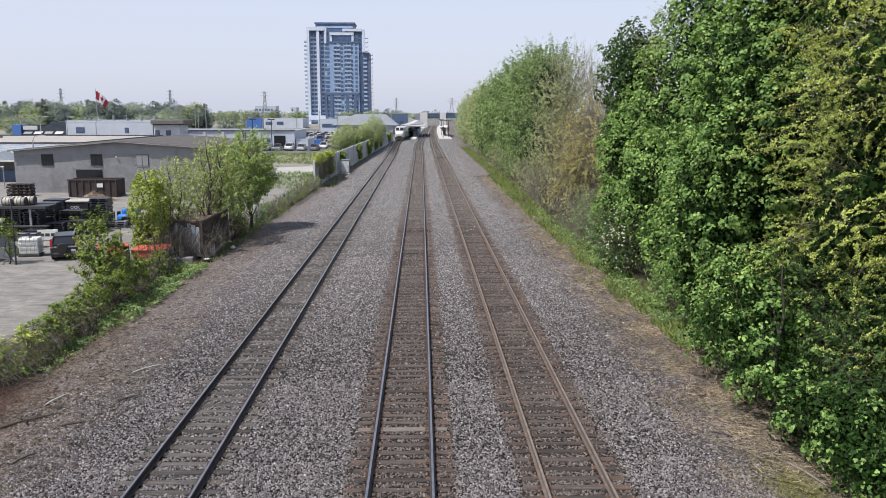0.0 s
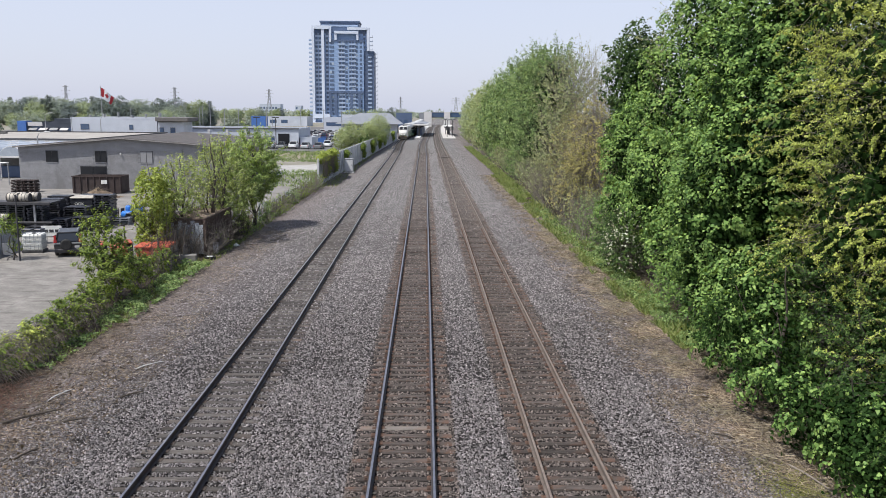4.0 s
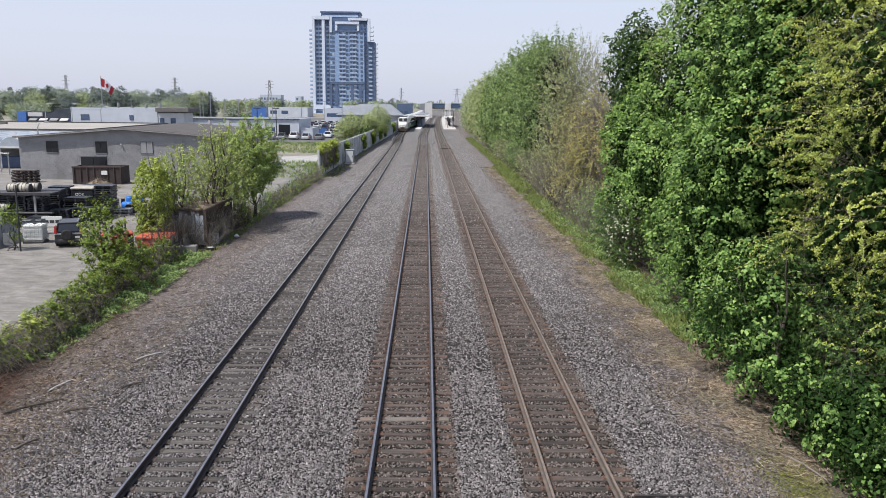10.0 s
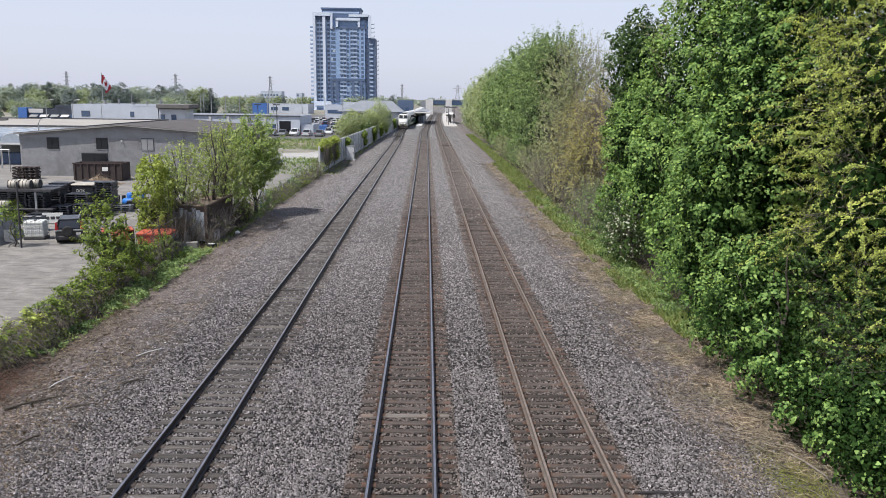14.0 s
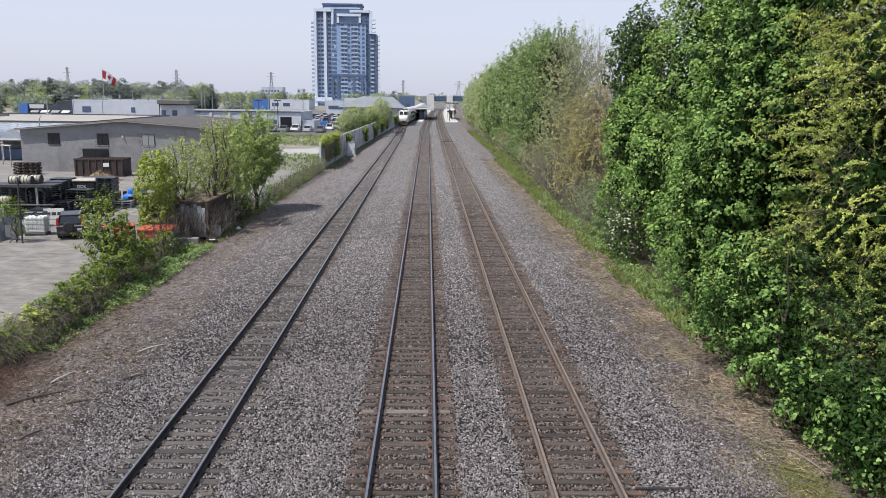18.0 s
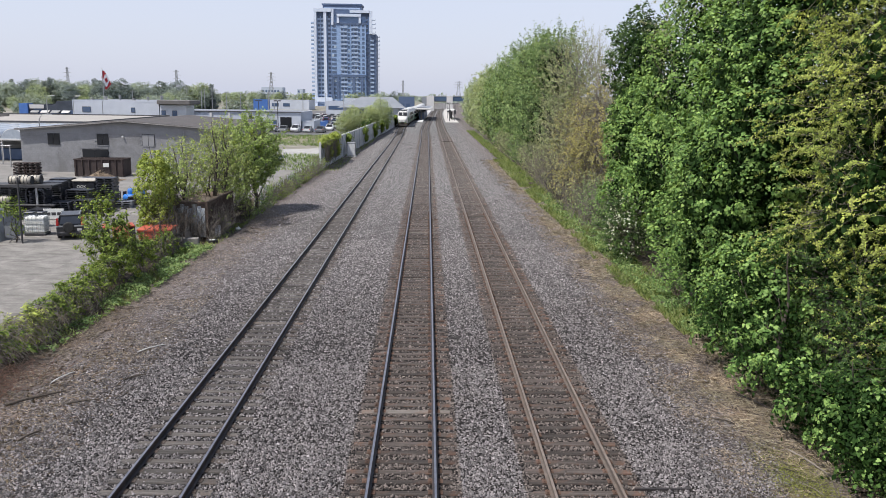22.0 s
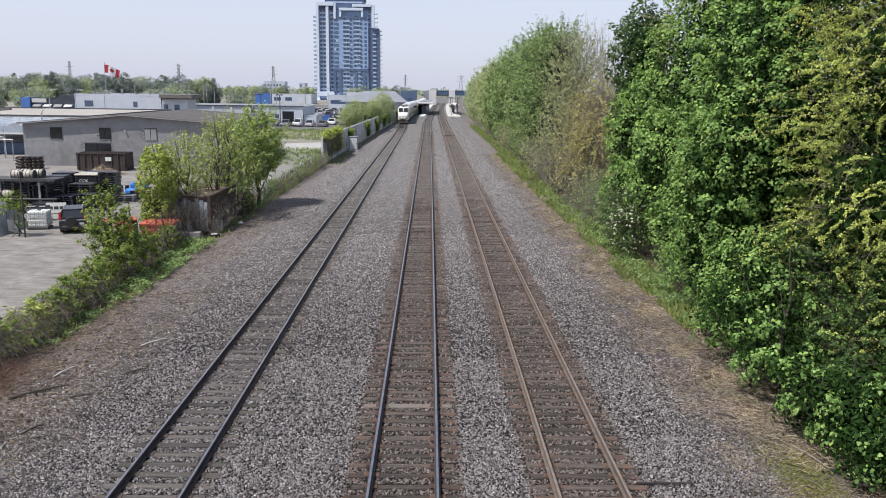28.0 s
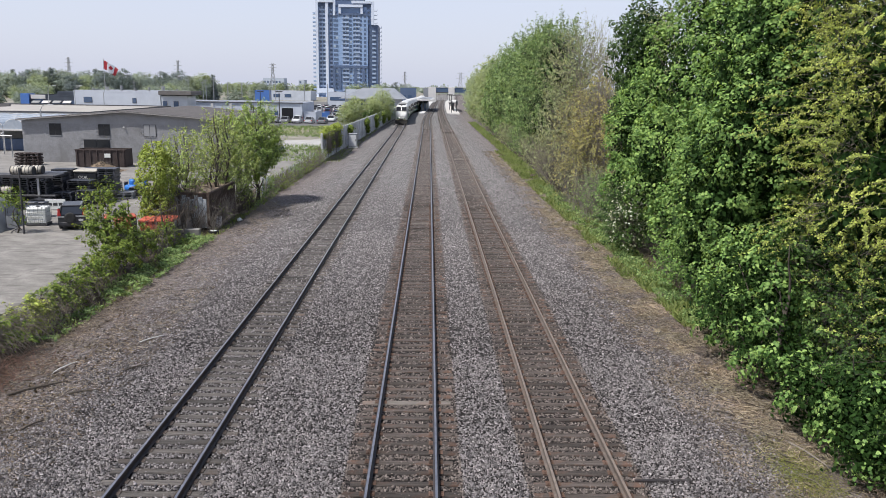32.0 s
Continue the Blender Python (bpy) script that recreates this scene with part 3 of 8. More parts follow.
def spray_crown(lobes, n, per, reach, size, outline, mat, seed, droop=0.85, up=0.75, low=0.05, inner=0.12):
    """Leaves in drooping umbrella-shaped sprays over the lobes, with gaps between the sprays."""
    rng = np.random.default_rng(seed)
    c, o = lobe_points(lobes, n, rng, inner, 0.86)
    axis = unit(o * 0.75 + np.array([-0.12, -0.12, up]) + rng.normal(size=c.shape) * 0.22)
    count = np.maximum(3, rng.poisson(per, len(c)))
    r0 = np.repeat(reach * rng.uniform(0.6, 1.3, len(c)), count)[:, None]
    C, N = np.repeat(c, count, 0), np.repeat(axis, count, 0)
    e1 = unit(np.cross(N, np.array([0.3, 0.9, 0.2])))
    e2 = np.cross(N, e1)
    a = rng.uniform(0, 2 * math.pi, len(C))[:, None]
    rho = np.sqrt(rng.random(len(C)))[:, None]
    rad = e1 * np.cos(a) + e2 * np.sin(a)
    p = C + rad * rho * r0 - N * (droop * rho ** 2 * r0) + rng.normal(size=C.shape) * 0.025
    p[:, 2] -= (droop * 0.4 * rho ** 2 * r0)[:, 0]
    nrm = N * (1.05 - 0.4 * rho) + rad * rho * droop * 1.1 + rng.normal(size=C.shape) * 0.2
    tips = rad + np.array([0, 0, -0.35])
    ok = p[:, 2] > low
    return soup("crown", leaves(p[ok], nrm[ok], size, outline, rng, 0.3, tips[ok]), len(outline), mat), c


def fine_tubes(name, pts, r, mat):
    """Three-sided twigs through pts, an array (n, k, 3), tapering from radius r, an array (n)."""
    n, k, _ = pts.shape
    d = pts[:, -1] - pts[:, 0]
    e1 = unit(np.cross(d, np.array([0.37, 0.61, 0.29])))
    e2 = unit(np.cross(d, e1))
    taper = np.linspace(1.0, 0.3, k)[None, :, None, None]
    ring = np.stack([e1 * math.cos(q) + e2 * math.sin(q) for q in (0, 2.0944, 4.1888)], 1)
    v = pts[:, :, None, :] + ring[:, None] * taper * r[:, None, None, None]
    base = (np.arange(n) * k * 3)[:, None, None] + (np.arange(k - 1) * 3)[None, :, None]
    quads = np.stack([np.stack([base + i, base + (i + 1) % 3, base + 3 + (i + 1) % 3, base + 3 + i], -1) for i in range(3)], 2).reshape(-1)
    me = bpy.data.meshes.new(name)
    me.vertices.add(n * k * 3)
    me.vertices.foreach_set("co", v.astype(np.float32).ravel())
    me.loops.add(len(quads))
    me.loops.foreach_set("vertex_index", quads.astype(np.int32))
    me.polygons.add(len(quads) // 4)
    me.polygons.foreach_set("loop_start", np.arange(0, len(quads), 4, dtype=np.int32))
    me.polygons.foreach_set("loop_total", np.full(len(quads) // 4, 4, np.int32))
    me.update(calc_edges=True)
    me.materials.append(mat)
    return me


def twig_crown(lobes, n, length, rise, arch, tufts, per, size, outline, mat, bark, seed, thick=0.008, out=0.8, low=0.05, inner=0.25, loose=0.045):
    """Tufts of leaves along many curved twigs that leave the lobes outwards and upwards."""
    rng = np.random.default_rng(seed)
    c, o = lobe_points(lobes, n, rng, inner, 0.72)
    d = unit(o * out + np.array([0, 0, rise]) + rng.normal(size=c.shape) * 0.42)
    L = (length * rng.uniform(0.55, 1.35, len(c)))[:, None]
    side = rng.normal(size=c.shape) * 0.12

    def at(ci, di, li, si, s):
        return ci + di * li * s + (si * s * s + np.array([0, 0, -arch]) * s * s) * li
    st = np.stack([at(c, d, L, side, q) for q in (-0.45, 0.0, 0.35, 0.7, 1.0)], 1)
    st[:, 0] = c - d * L * 0.35 - o * L * 0.3
    st[:, :, 2] = np.maximum(st[:, :, 2], 0.0)
    wood = fine_tubes("twig_work", st, thick * rng.uniform(0.5, 1.3, len(c)), bark)
    m = np.maximum(1, rng.poisson(tufts, len(c)))
    ci, di, li, si, oi = (np.repeat(q, m, 0) for q in (c, d, L, side, o))
    s = (rng.random(len(ci)) ** 0.8 * 1.05)[:, None]
    t = at(ci, di, li, si, s)
    k = np.maximum(1, rng.poisson(per, len(t)))
    p = np.repeat(t, k, 0) + rng.normal(size=(k.sum(), 3)) * loose
    away = unit(rng.normal(size=p.shape))
    nrm = np.repeat(oi, k, 0) * 0.5 + np.array([-0.15, -0.1, 0.7]) + away * 0.55
    tips = np.repeat(di, k, 0) * 0.7 + away
    ok = p[:, 2] > low
    return soup("crown", leaves(p[ok], nrm[ok], size, outline, rng, 0.25, tips[ok]), len(outline), mat), wood, c


def trunk_shape(h, r, tips, rng, limbs=14, lean=(0, 0), twigs=0):
    s = Shape()
    n = 8
    ax = [Vector((lean[0] * (i / n) + 0.12 * math.sin(i * 1.3 + r * 9), lean[1] * (i / n) + 0.1 * math.cos(i * 1.1), h * i / n - (0.1 if i == 0 else 0))) for i in range(n + 1)]
    ax[0].x = ax[0].y = 0
    s.tube(ax, [r * 1.25 if i == 0 else r * (1 - 0.86 * i / n) for i in range(n + 1)], 9)
    ids = rng.permutation(len(tips))[:limbs + twigs]
    for j, i in enumerate(ids):
        tip = Vector(tips[i])
        k = max(1, min(n - 1, int(n * max(0.12, (tip.z / h) - 0.28 - 0.1 * rng.random()))))
        a = ax[k]
        mid = a.lerp(tip, 0.5) + Vector(rng.normal(size=3) * 0.18) + Vector((0, 0, -0.1 + 0.1 * (tip - a).length * 0.3))
        q = a.lerp(tip, 0.78) + Vector(rng.normal(size=3) * 0.12) + Vector((0, 0, 0.12))
        w = r * (0.42 if j < limbs * 0.5 else 0.22) * (1 - 0.75 * k / n) if j < limbs else r * 0.045
        w = max(w, 0.006)
        if j < limbs:
            s.tube([a, a.lerp(mid, 0.5), mid, q, tip], [w, w * 0.85, w * 0.65, w * 0.42, w * 0.15], 5, False)
        else:
            s.tube([a.lerp(mid, 0.4), mid, tip], [w, w * 0.7, w * 0.25], 3, False)
    return s


def tree(name, x, y, h, lobes, mat, clumps, per, spread, size, label, seed, outline=OVAL, r=0.16, limbs=14, twigs=0, inner=0.25, up=0.7,
         bark=None, group="", category="tree", low=0.05, lean=(0, 0), flat=0.55, blossom=None, boughs=None, shade=0, spray=None, twiggy=None, twig_bark=None):
    """A tree or shrub; lobes: ellipsoids of its crown (x, y, z, rx, ry, rz) from its foot."""
    root = thing(name, pose(x, y, -0.03), label, category, group)
    # added dark inner leaves imitate the shade between the outer sprays
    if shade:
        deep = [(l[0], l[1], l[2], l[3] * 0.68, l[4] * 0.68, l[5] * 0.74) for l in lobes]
        part("inner_foliage", crown(deep, int(shade * 1.3), 9, 0.24, 0.26 if h > 8 else 0.14, OVAL, L_DEEP, seed + 7, 0.3, 0.2, 0.9, low, "inner_foliage")[0], None, root, "dark leaves standing in for the shade inside the crown")
    if boughs:
        lobes = sub_lobes(lobes, boughs[0], boughs[1], np.random.default_rng(seed + 3))
    if spray:
        me, tips = spray_crown(lobes, *spray, size, outline, mat, seed, low=low)
    elif twiggy:
        me, wood, tips = twig_crown(lobes, *twiggy, size, outline, mat, twig_bark or bark or M_BARK, seed, thick=0.0065 + 0.00007 * y, low=low, loose=0.4 * size)
        tagged(part("twig_work", wood, None, root), "", "", "", "stuff")
    else:
        me, tips = crown(lobes, clumps, per, spread, size, outline, mat, seed, inner, up, flat, low)
    part("trunk", trunk_shape(h, r, tips, np.random.default_rng(seed + 1), limbs, lean, twigs), bark or M_BARK, root, smooth=True)
    part("crown", me, None, root)
    if blossom:
        part("blossom", crown(lobes, blossom[0], blossom[1], spread * 0.7, blossom[2], OVAL, L_WHITE, seed + 5, 0.0, 0.8, name="blossom")[0], None, root, "clusters of small white flowers")
    return root


def build_woods():
    # the wall of trees beside the right-hand track, from the bridge outwards
    T = tree
    MAPLES = "tall maple with bright green lobed leaves beside the tracks"
    YOUNG = "young maple with bright green leaves at the embankment's edge"
    FINE = "tree with fine yellow-green spring foliage and bare twigs"
    T("maple_tree", 13.3, 31.0, 12.5, [(0, 0, 9.5, 3.4, 4.2, 4.4), (-1.6, -0.6, 5.2, 2.5, 3.6, 3.4), (-1.0, -3.0, 7.5, 2.6, 2.6, 3.2), (-0.3, 3.4, 6.5, 2.8, 3.0, 4.2), (-1.5, 0.5, 2.2, 1.9, 3.4, 2.0), (0.5, -0.5, 13.2, 2.4, 2.8, 2.6), (-1.0, -2.2, 4.2, 1.7, 2.4, 1.9), (-1.2, -2.5, 5.8, 1.5, 1.8, 1.6)],
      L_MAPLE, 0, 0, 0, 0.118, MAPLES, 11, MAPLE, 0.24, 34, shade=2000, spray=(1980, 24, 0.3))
    T("dark_shrub", 12.3, 18.8, 4.2, [(0, 0, 2.8, 1.8, 2.4, 2.0), (-0.5, 1.0, 1.9, 1.4, 2.2, 1.5), (0.1, 2.6, 3.3, 1.7, 2.2, 1.8), (-0.3, -1.6, 1.6, 1.5, 1.8, 1.5), (0.2, 4.6, 3.8, 1.7, 2.0, 1.9), (-0.9, -0.4, 1.0, 1.1, 2.0, 1.0), (-1.2, -2.8, 0.8, 1.2, 1.5, 0.9)],
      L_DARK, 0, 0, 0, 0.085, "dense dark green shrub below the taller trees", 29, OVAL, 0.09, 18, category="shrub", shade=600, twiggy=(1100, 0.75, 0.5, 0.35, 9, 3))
    T("maple_tree", 10.5, 22.4, 4.4, [(0.2, 2.2, 3.1, 1.5, 2.2, 1.5), (0, 0, 2.0, 1.5, 2.2, 1.2), (-0.6, -2.2, 1.4, 1.1, 1.6, 0.9), (-0.9, 2.4, 1.9, 1.3, 2.0, 1.3), (-0.3, -4.4, 1.2, 0.9, 1.5, 0.8), (-0.9, 0.4, 1.3, 0.9, 2.4, 0.8), (0.3, 4.6, 2.2, 1.5, 2.0, 1.9)],
      L_MAPLE, 0, 0, 0, 0.104, YOUNG, 12, LOBED, 0.09, 22, shade=480, spray=(270, 22, 0.26))
    T("maple_tree", 10.25, 18.0, 2.6, [(0.1, 0, 1.4, 1.3, 1.7, 1.1), (-0.4, 1.2, 1.0, 0.9, 1.3, 0.8), (-0.3, -1.3, 1.0, 0.9, 1.3, 0.8), (0.4, -2.6, 1.1, 0.9, 1.2, 0.8)],
      L_MAPLE, 0, 0, 0, 0.098, YOUNG, 48, LOBED, 0.06, 14, shade=380, spray=(90, 22, 0.25))
    T("yellow_green_tree", 14.4, 23.6, 12.0, [(0, 0, 9.0, 3.6, 3.8, 3.6), (-1.4, -1.6, 6.4, 2.6, 2.6, 2.6), (-0.6, 0.6, 12.2, 3.0, 3.0, 2.4), (-1.8, -2.2, 9.6, 1.8, 2.0, 2.0), (0.0, -3.4, 5.0, 2.4, 2.4, 2.4), (-0.8, 0.6, 3.8, 2.3, 3.0, 2.4), (-1.1, -3.2, 3.6, 1.9, 2.4, 1.7)],
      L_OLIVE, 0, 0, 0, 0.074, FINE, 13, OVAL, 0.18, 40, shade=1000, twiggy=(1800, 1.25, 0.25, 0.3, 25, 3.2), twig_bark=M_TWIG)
    T("yellow_green_tree", 14.6, 18.0, 10.0, [(0, 0, 6.8, 2.8, 3.0, 3.2), (-1.0, 0.6, 10.2, 2.6, 2.6, 2.4), (-0.8, 0.5, 4.6, 2.2, 2.6, 2.0), (-0.9, 0.4, 2.6, 2.0, 3.0, 1.8)],
      L_OLIVE, 0, 0, 0, 0.07, FINE, 14, OVAL, 0.2, 30, shade=900, twiggy=(1250, 1.25, 0.25, 0.3, 25, 3.2), twig_bark=M_TWIG)
    T("maple_tree", 13.4, 39.0, 13.0, [(0, 0, 9.6, 3.2, 3.8, 4.0), (-1.2, 1.0, 5.2, 2.4, 3.6, 3.2), (-1.0, -2.2, 3.0, 2.2, 2.6, 2.6), (0.4, 0, 13.0, 2.4, 2.6, 2.2)],
      L_MAPLE, 0, 0, 0, 0.13, MAPLES, 15, MAPLE, 0.22, 26, shade=900, spray=(1300, 22, 0.34))
    T("wood_tree", 18.2, 33.0, 14.0, [(0, 0, 11.0, 3.4, 5.0, 4.6), (0, 1, 6.0, 3.2, 5.4, 4.6)], L_DARK, 700, 9, 0.45, 0.36, "tall dark green tree deeper in the wood", 24, OVAL, 0.24, 20, boughs=(120, 1.2))
    T("wood_tree", 19.0, 24.0, 14.5, [(0, 0, 11.5, 3.4, 4.6, 4.4), (0, 1, 6.4, 3.2, 5.0, 4.6)], L_MID, 900, 9, 0.45, 0.34, "tall green tree deeper in the wood", 25, OVAL, 0.24, 20, boughs=(120, 1.2))
    T("wood_tree", 18.6, 14.5, 13.5, [(0, 0, 10.0, 3.4, 4.6, 4.4), (0, 1, 5.0, 3.2, 5.0, 4.6)], L_DARK, 600, 9, 0.45, 0.36, "tall green tree deeper in the wood", 26, OVAL, 0.24, 20, boughs=(110, 1.2))
    T("wood_tree", 16.6, 47.0, 15.5, [(0, 0, 12.2, 2.8, 4.4, 4.2), (0, 1, 6.0, 3.0, 5.4, 4.6)], L_PALE, 0, 0, 0, 0.13, "tall pale green tree deeper in the wood", 27, OVAL, 0.24, 20, bark=M_TWIG, twiggy=(900, 1.6, 0.5, 0.1, 13, 3))
    T("maple_tree", 11.7, 26.4, 4.6, [(0, 0, 2.6, 1.7, 2.2, 2.0), (-0.9, 0.8, 1.4, 1.2, 2.0, 1.3), (-0.6, -1.4, 1.8, 1.3, 1.8, 1.6)], L_MAPLE, 0, 0, 0, 0.112, YOUNG, 28, LOBED, 0.09, 16, shade=360, spray=(260, 22, 0.28))
    T("edge_shrub", 11.0, 15.9, 1.6, [(0, 0, 0.9, 1.1, 1.5, 0.8), (-0.5, 0.9, 0.6, 0.7, 1.0, 0.6), (0.4, -0.8, 1.2, 0.9, 1.2, 0.9)], L_DARK, 700, 8, 0.16, 0.09, "low dark green shrub at the foot of the trees", 47, OVAL, 0.04, 10, 40, category="shrub", boughs=(40, 0.4))
    T("blossoming_shrub", 11.0, 43.0, 3.4, [(0, 0, 2.2, 1.3, 1.8, 1.5), (-0.4, -1.2, 1.5, 1.1, 1.3, 1.2), (0.3, 1.4, 1.7, 1.2, 1.4, 1.4)],
      L_DARK, 0, 0, 0, 0.11, "shrub with small white blossoms among dark green leaves", 16, OVAL, 0.06, 14, blossom=(620, 9, 0.11), category="shrub", twiggy=(420, 0.7, 0.6, 0.2, 8, 3))
    T("dark_tree", 13.9, 53.0, 13.5, [(0, 0, 11.2, 2.4, 3.2, 3.4), (-0.3, -0.3, 7.0, 2.0, 3.0, 3.2)],
      L_DARK, 0, 0, 0, 0.14, "tall tree with dark green leaves at the wood's edge", 17, MAPLE, 0.2, 24, shade=600, spray=(950, 16, 0.36))
    T("maple_tree", 12.7, 48.0, 9.0, [(0, 0, 6.3, 2.2, 3.0, 3.3), (-0.4, -0.5, 3.2, 2.0, 3.0, 2.4), (0.3, 1.0, 8.4, 1.6, 2.2, 2.0)],
      L_MAPLE, 0, 0, 0, 0.14, "maple with fresh green lobed leaves at the wood's edge", 49, MAPLE, 0.16, 22, shade=500, spray=(800, 18, 0.36))
    T("bare_willow", 13.0, 62.0, 10.0, [(0, 0, 7.2, 1.7, 2.6, 2.6), (-0.3, -0.4, 4.6, 1.6, 2.6, 2.4)],
      L_TAN, 0, 0, 0, 0.13, "tree with tan-yellow young leaves and hanging twigs", 18, OVAL, 0.17, 14, bark=M_TWIG, twiggy=(700, 2.3, 0.2, 1.0, 13, 1.8))
    T("spring_tree", 14.0, 76.0, 13.0, [(0, 0, 9.6, 2.6, 4.6, 4.2), (-0.9, 0.5, 5.2, 2.3, 5.0, 3.8), (-0.8, 2.0, 2.2, 2.0, 4.0, 2.2)],
      L_PALE, 0, 0, 0, 0.2, "tree with thin pale green leaf buds and grey twigs", 19, OVAL, 0.2, 26, bark=M_TWIG, twiggy=(1300, 1.9, 0.9, 0.05, 5, 2.5))
    T("spring_tree", 14.4, 66.0, 12.0, [(0, 0, 9.6, 2.2, 3.6, 3.2), (-0.6, 0.6, 11.6, 2.0, 2.6, 1.5)],
      L_PALE, 0, 0, 0, 0.1, "tall nearly bare tree with pale leaf buds", 20, OVAL, 0.18, 26, bark=M_TWIG, twiggy=(260, 1.9, 1.3, 0.0, 7, 2))
    T("poplar_tree", 14.6, 92.0, 15.0, [(0, 0, 10.4, 3.0, 5.0, 4.6), (-1.0, 1.0, 5.6, 2.7, 5.4, 4.4), (0, 3, 12.6, 2.0, 3.0, 2.4)],
      L_MID, 0, 0, 0, 0.25, "tall tree with fresh green leaves beside the tracks", 21, OVAL, 0.22, 26, shade=800, twiggy=(1000, 2.2, 1.5, 0.0, 9, 2.5))
    T("poplar_tree", 14.9, 107.0, 15.5, [(0, 0, 10.6, 3.0, 6.0, 4.8), (-0.9, 0, 5.4, 2.7, 6.4, 4.6), (0.5, -2, 13.6, 2.0, 3.4, 2.2)],
      L_MID, 0, 0, 0, 0.27, "tall tree with fresh green leaves beside the tracks", 22, OVAL, 0.22, 24, shade=800, twiggy=(1000, 2.4, 1.5, 0.0, 9, 2.5))
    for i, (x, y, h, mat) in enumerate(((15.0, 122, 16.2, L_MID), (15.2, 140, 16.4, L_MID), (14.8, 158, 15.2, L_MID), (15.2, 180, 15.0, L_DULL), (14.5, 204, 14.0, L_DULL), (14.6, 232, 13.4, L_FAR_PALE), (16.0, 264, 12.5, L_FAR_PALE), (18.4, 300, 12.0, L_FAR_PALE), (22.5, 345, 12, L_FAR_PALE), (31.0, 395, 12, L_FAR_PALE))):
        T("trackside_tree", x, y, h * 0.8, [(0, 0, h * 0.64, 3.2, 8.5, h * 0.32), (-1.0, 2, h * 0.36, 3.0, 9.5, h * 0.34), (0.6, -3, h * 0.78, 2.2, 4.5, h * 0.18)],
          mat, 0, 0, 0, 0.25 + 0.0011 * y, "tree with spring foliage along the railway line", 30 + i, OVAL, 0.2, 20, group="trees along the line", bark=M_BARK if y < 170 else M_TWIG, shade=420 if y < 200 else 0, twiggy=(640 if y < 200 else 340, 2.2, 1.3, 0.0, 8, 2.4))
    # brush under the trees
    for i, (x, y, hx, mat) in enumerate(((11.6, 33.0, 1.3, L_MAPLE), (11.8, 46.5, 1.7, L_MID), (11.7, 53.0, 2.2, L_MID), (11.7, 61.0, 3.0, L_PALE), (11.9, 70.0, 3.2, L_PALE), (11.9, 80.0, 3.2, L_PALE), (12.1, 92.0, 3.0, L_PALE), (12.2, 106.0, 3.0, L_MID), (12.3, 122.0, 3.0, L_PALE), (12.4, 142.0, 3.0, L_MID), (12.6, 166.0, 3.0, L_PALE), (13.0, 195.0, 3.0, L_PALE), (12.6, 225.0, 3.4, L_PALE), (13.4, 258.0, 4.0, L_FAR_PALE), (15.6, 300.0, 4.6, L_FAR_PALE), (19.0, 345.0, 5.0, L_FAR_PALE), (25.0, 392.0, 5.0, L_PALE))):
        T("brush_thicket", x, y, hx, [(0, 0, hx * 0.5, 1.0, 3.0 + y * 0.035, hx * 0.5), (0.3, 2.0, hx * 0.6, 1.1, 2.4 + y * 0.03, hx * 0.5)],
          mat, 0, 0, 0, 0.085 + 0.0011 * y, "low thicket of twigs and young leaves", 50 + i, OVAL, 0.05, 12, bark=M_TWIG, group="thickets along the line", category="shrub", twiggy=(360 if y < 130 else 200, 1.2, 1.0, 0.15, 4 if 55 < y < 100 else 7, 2))


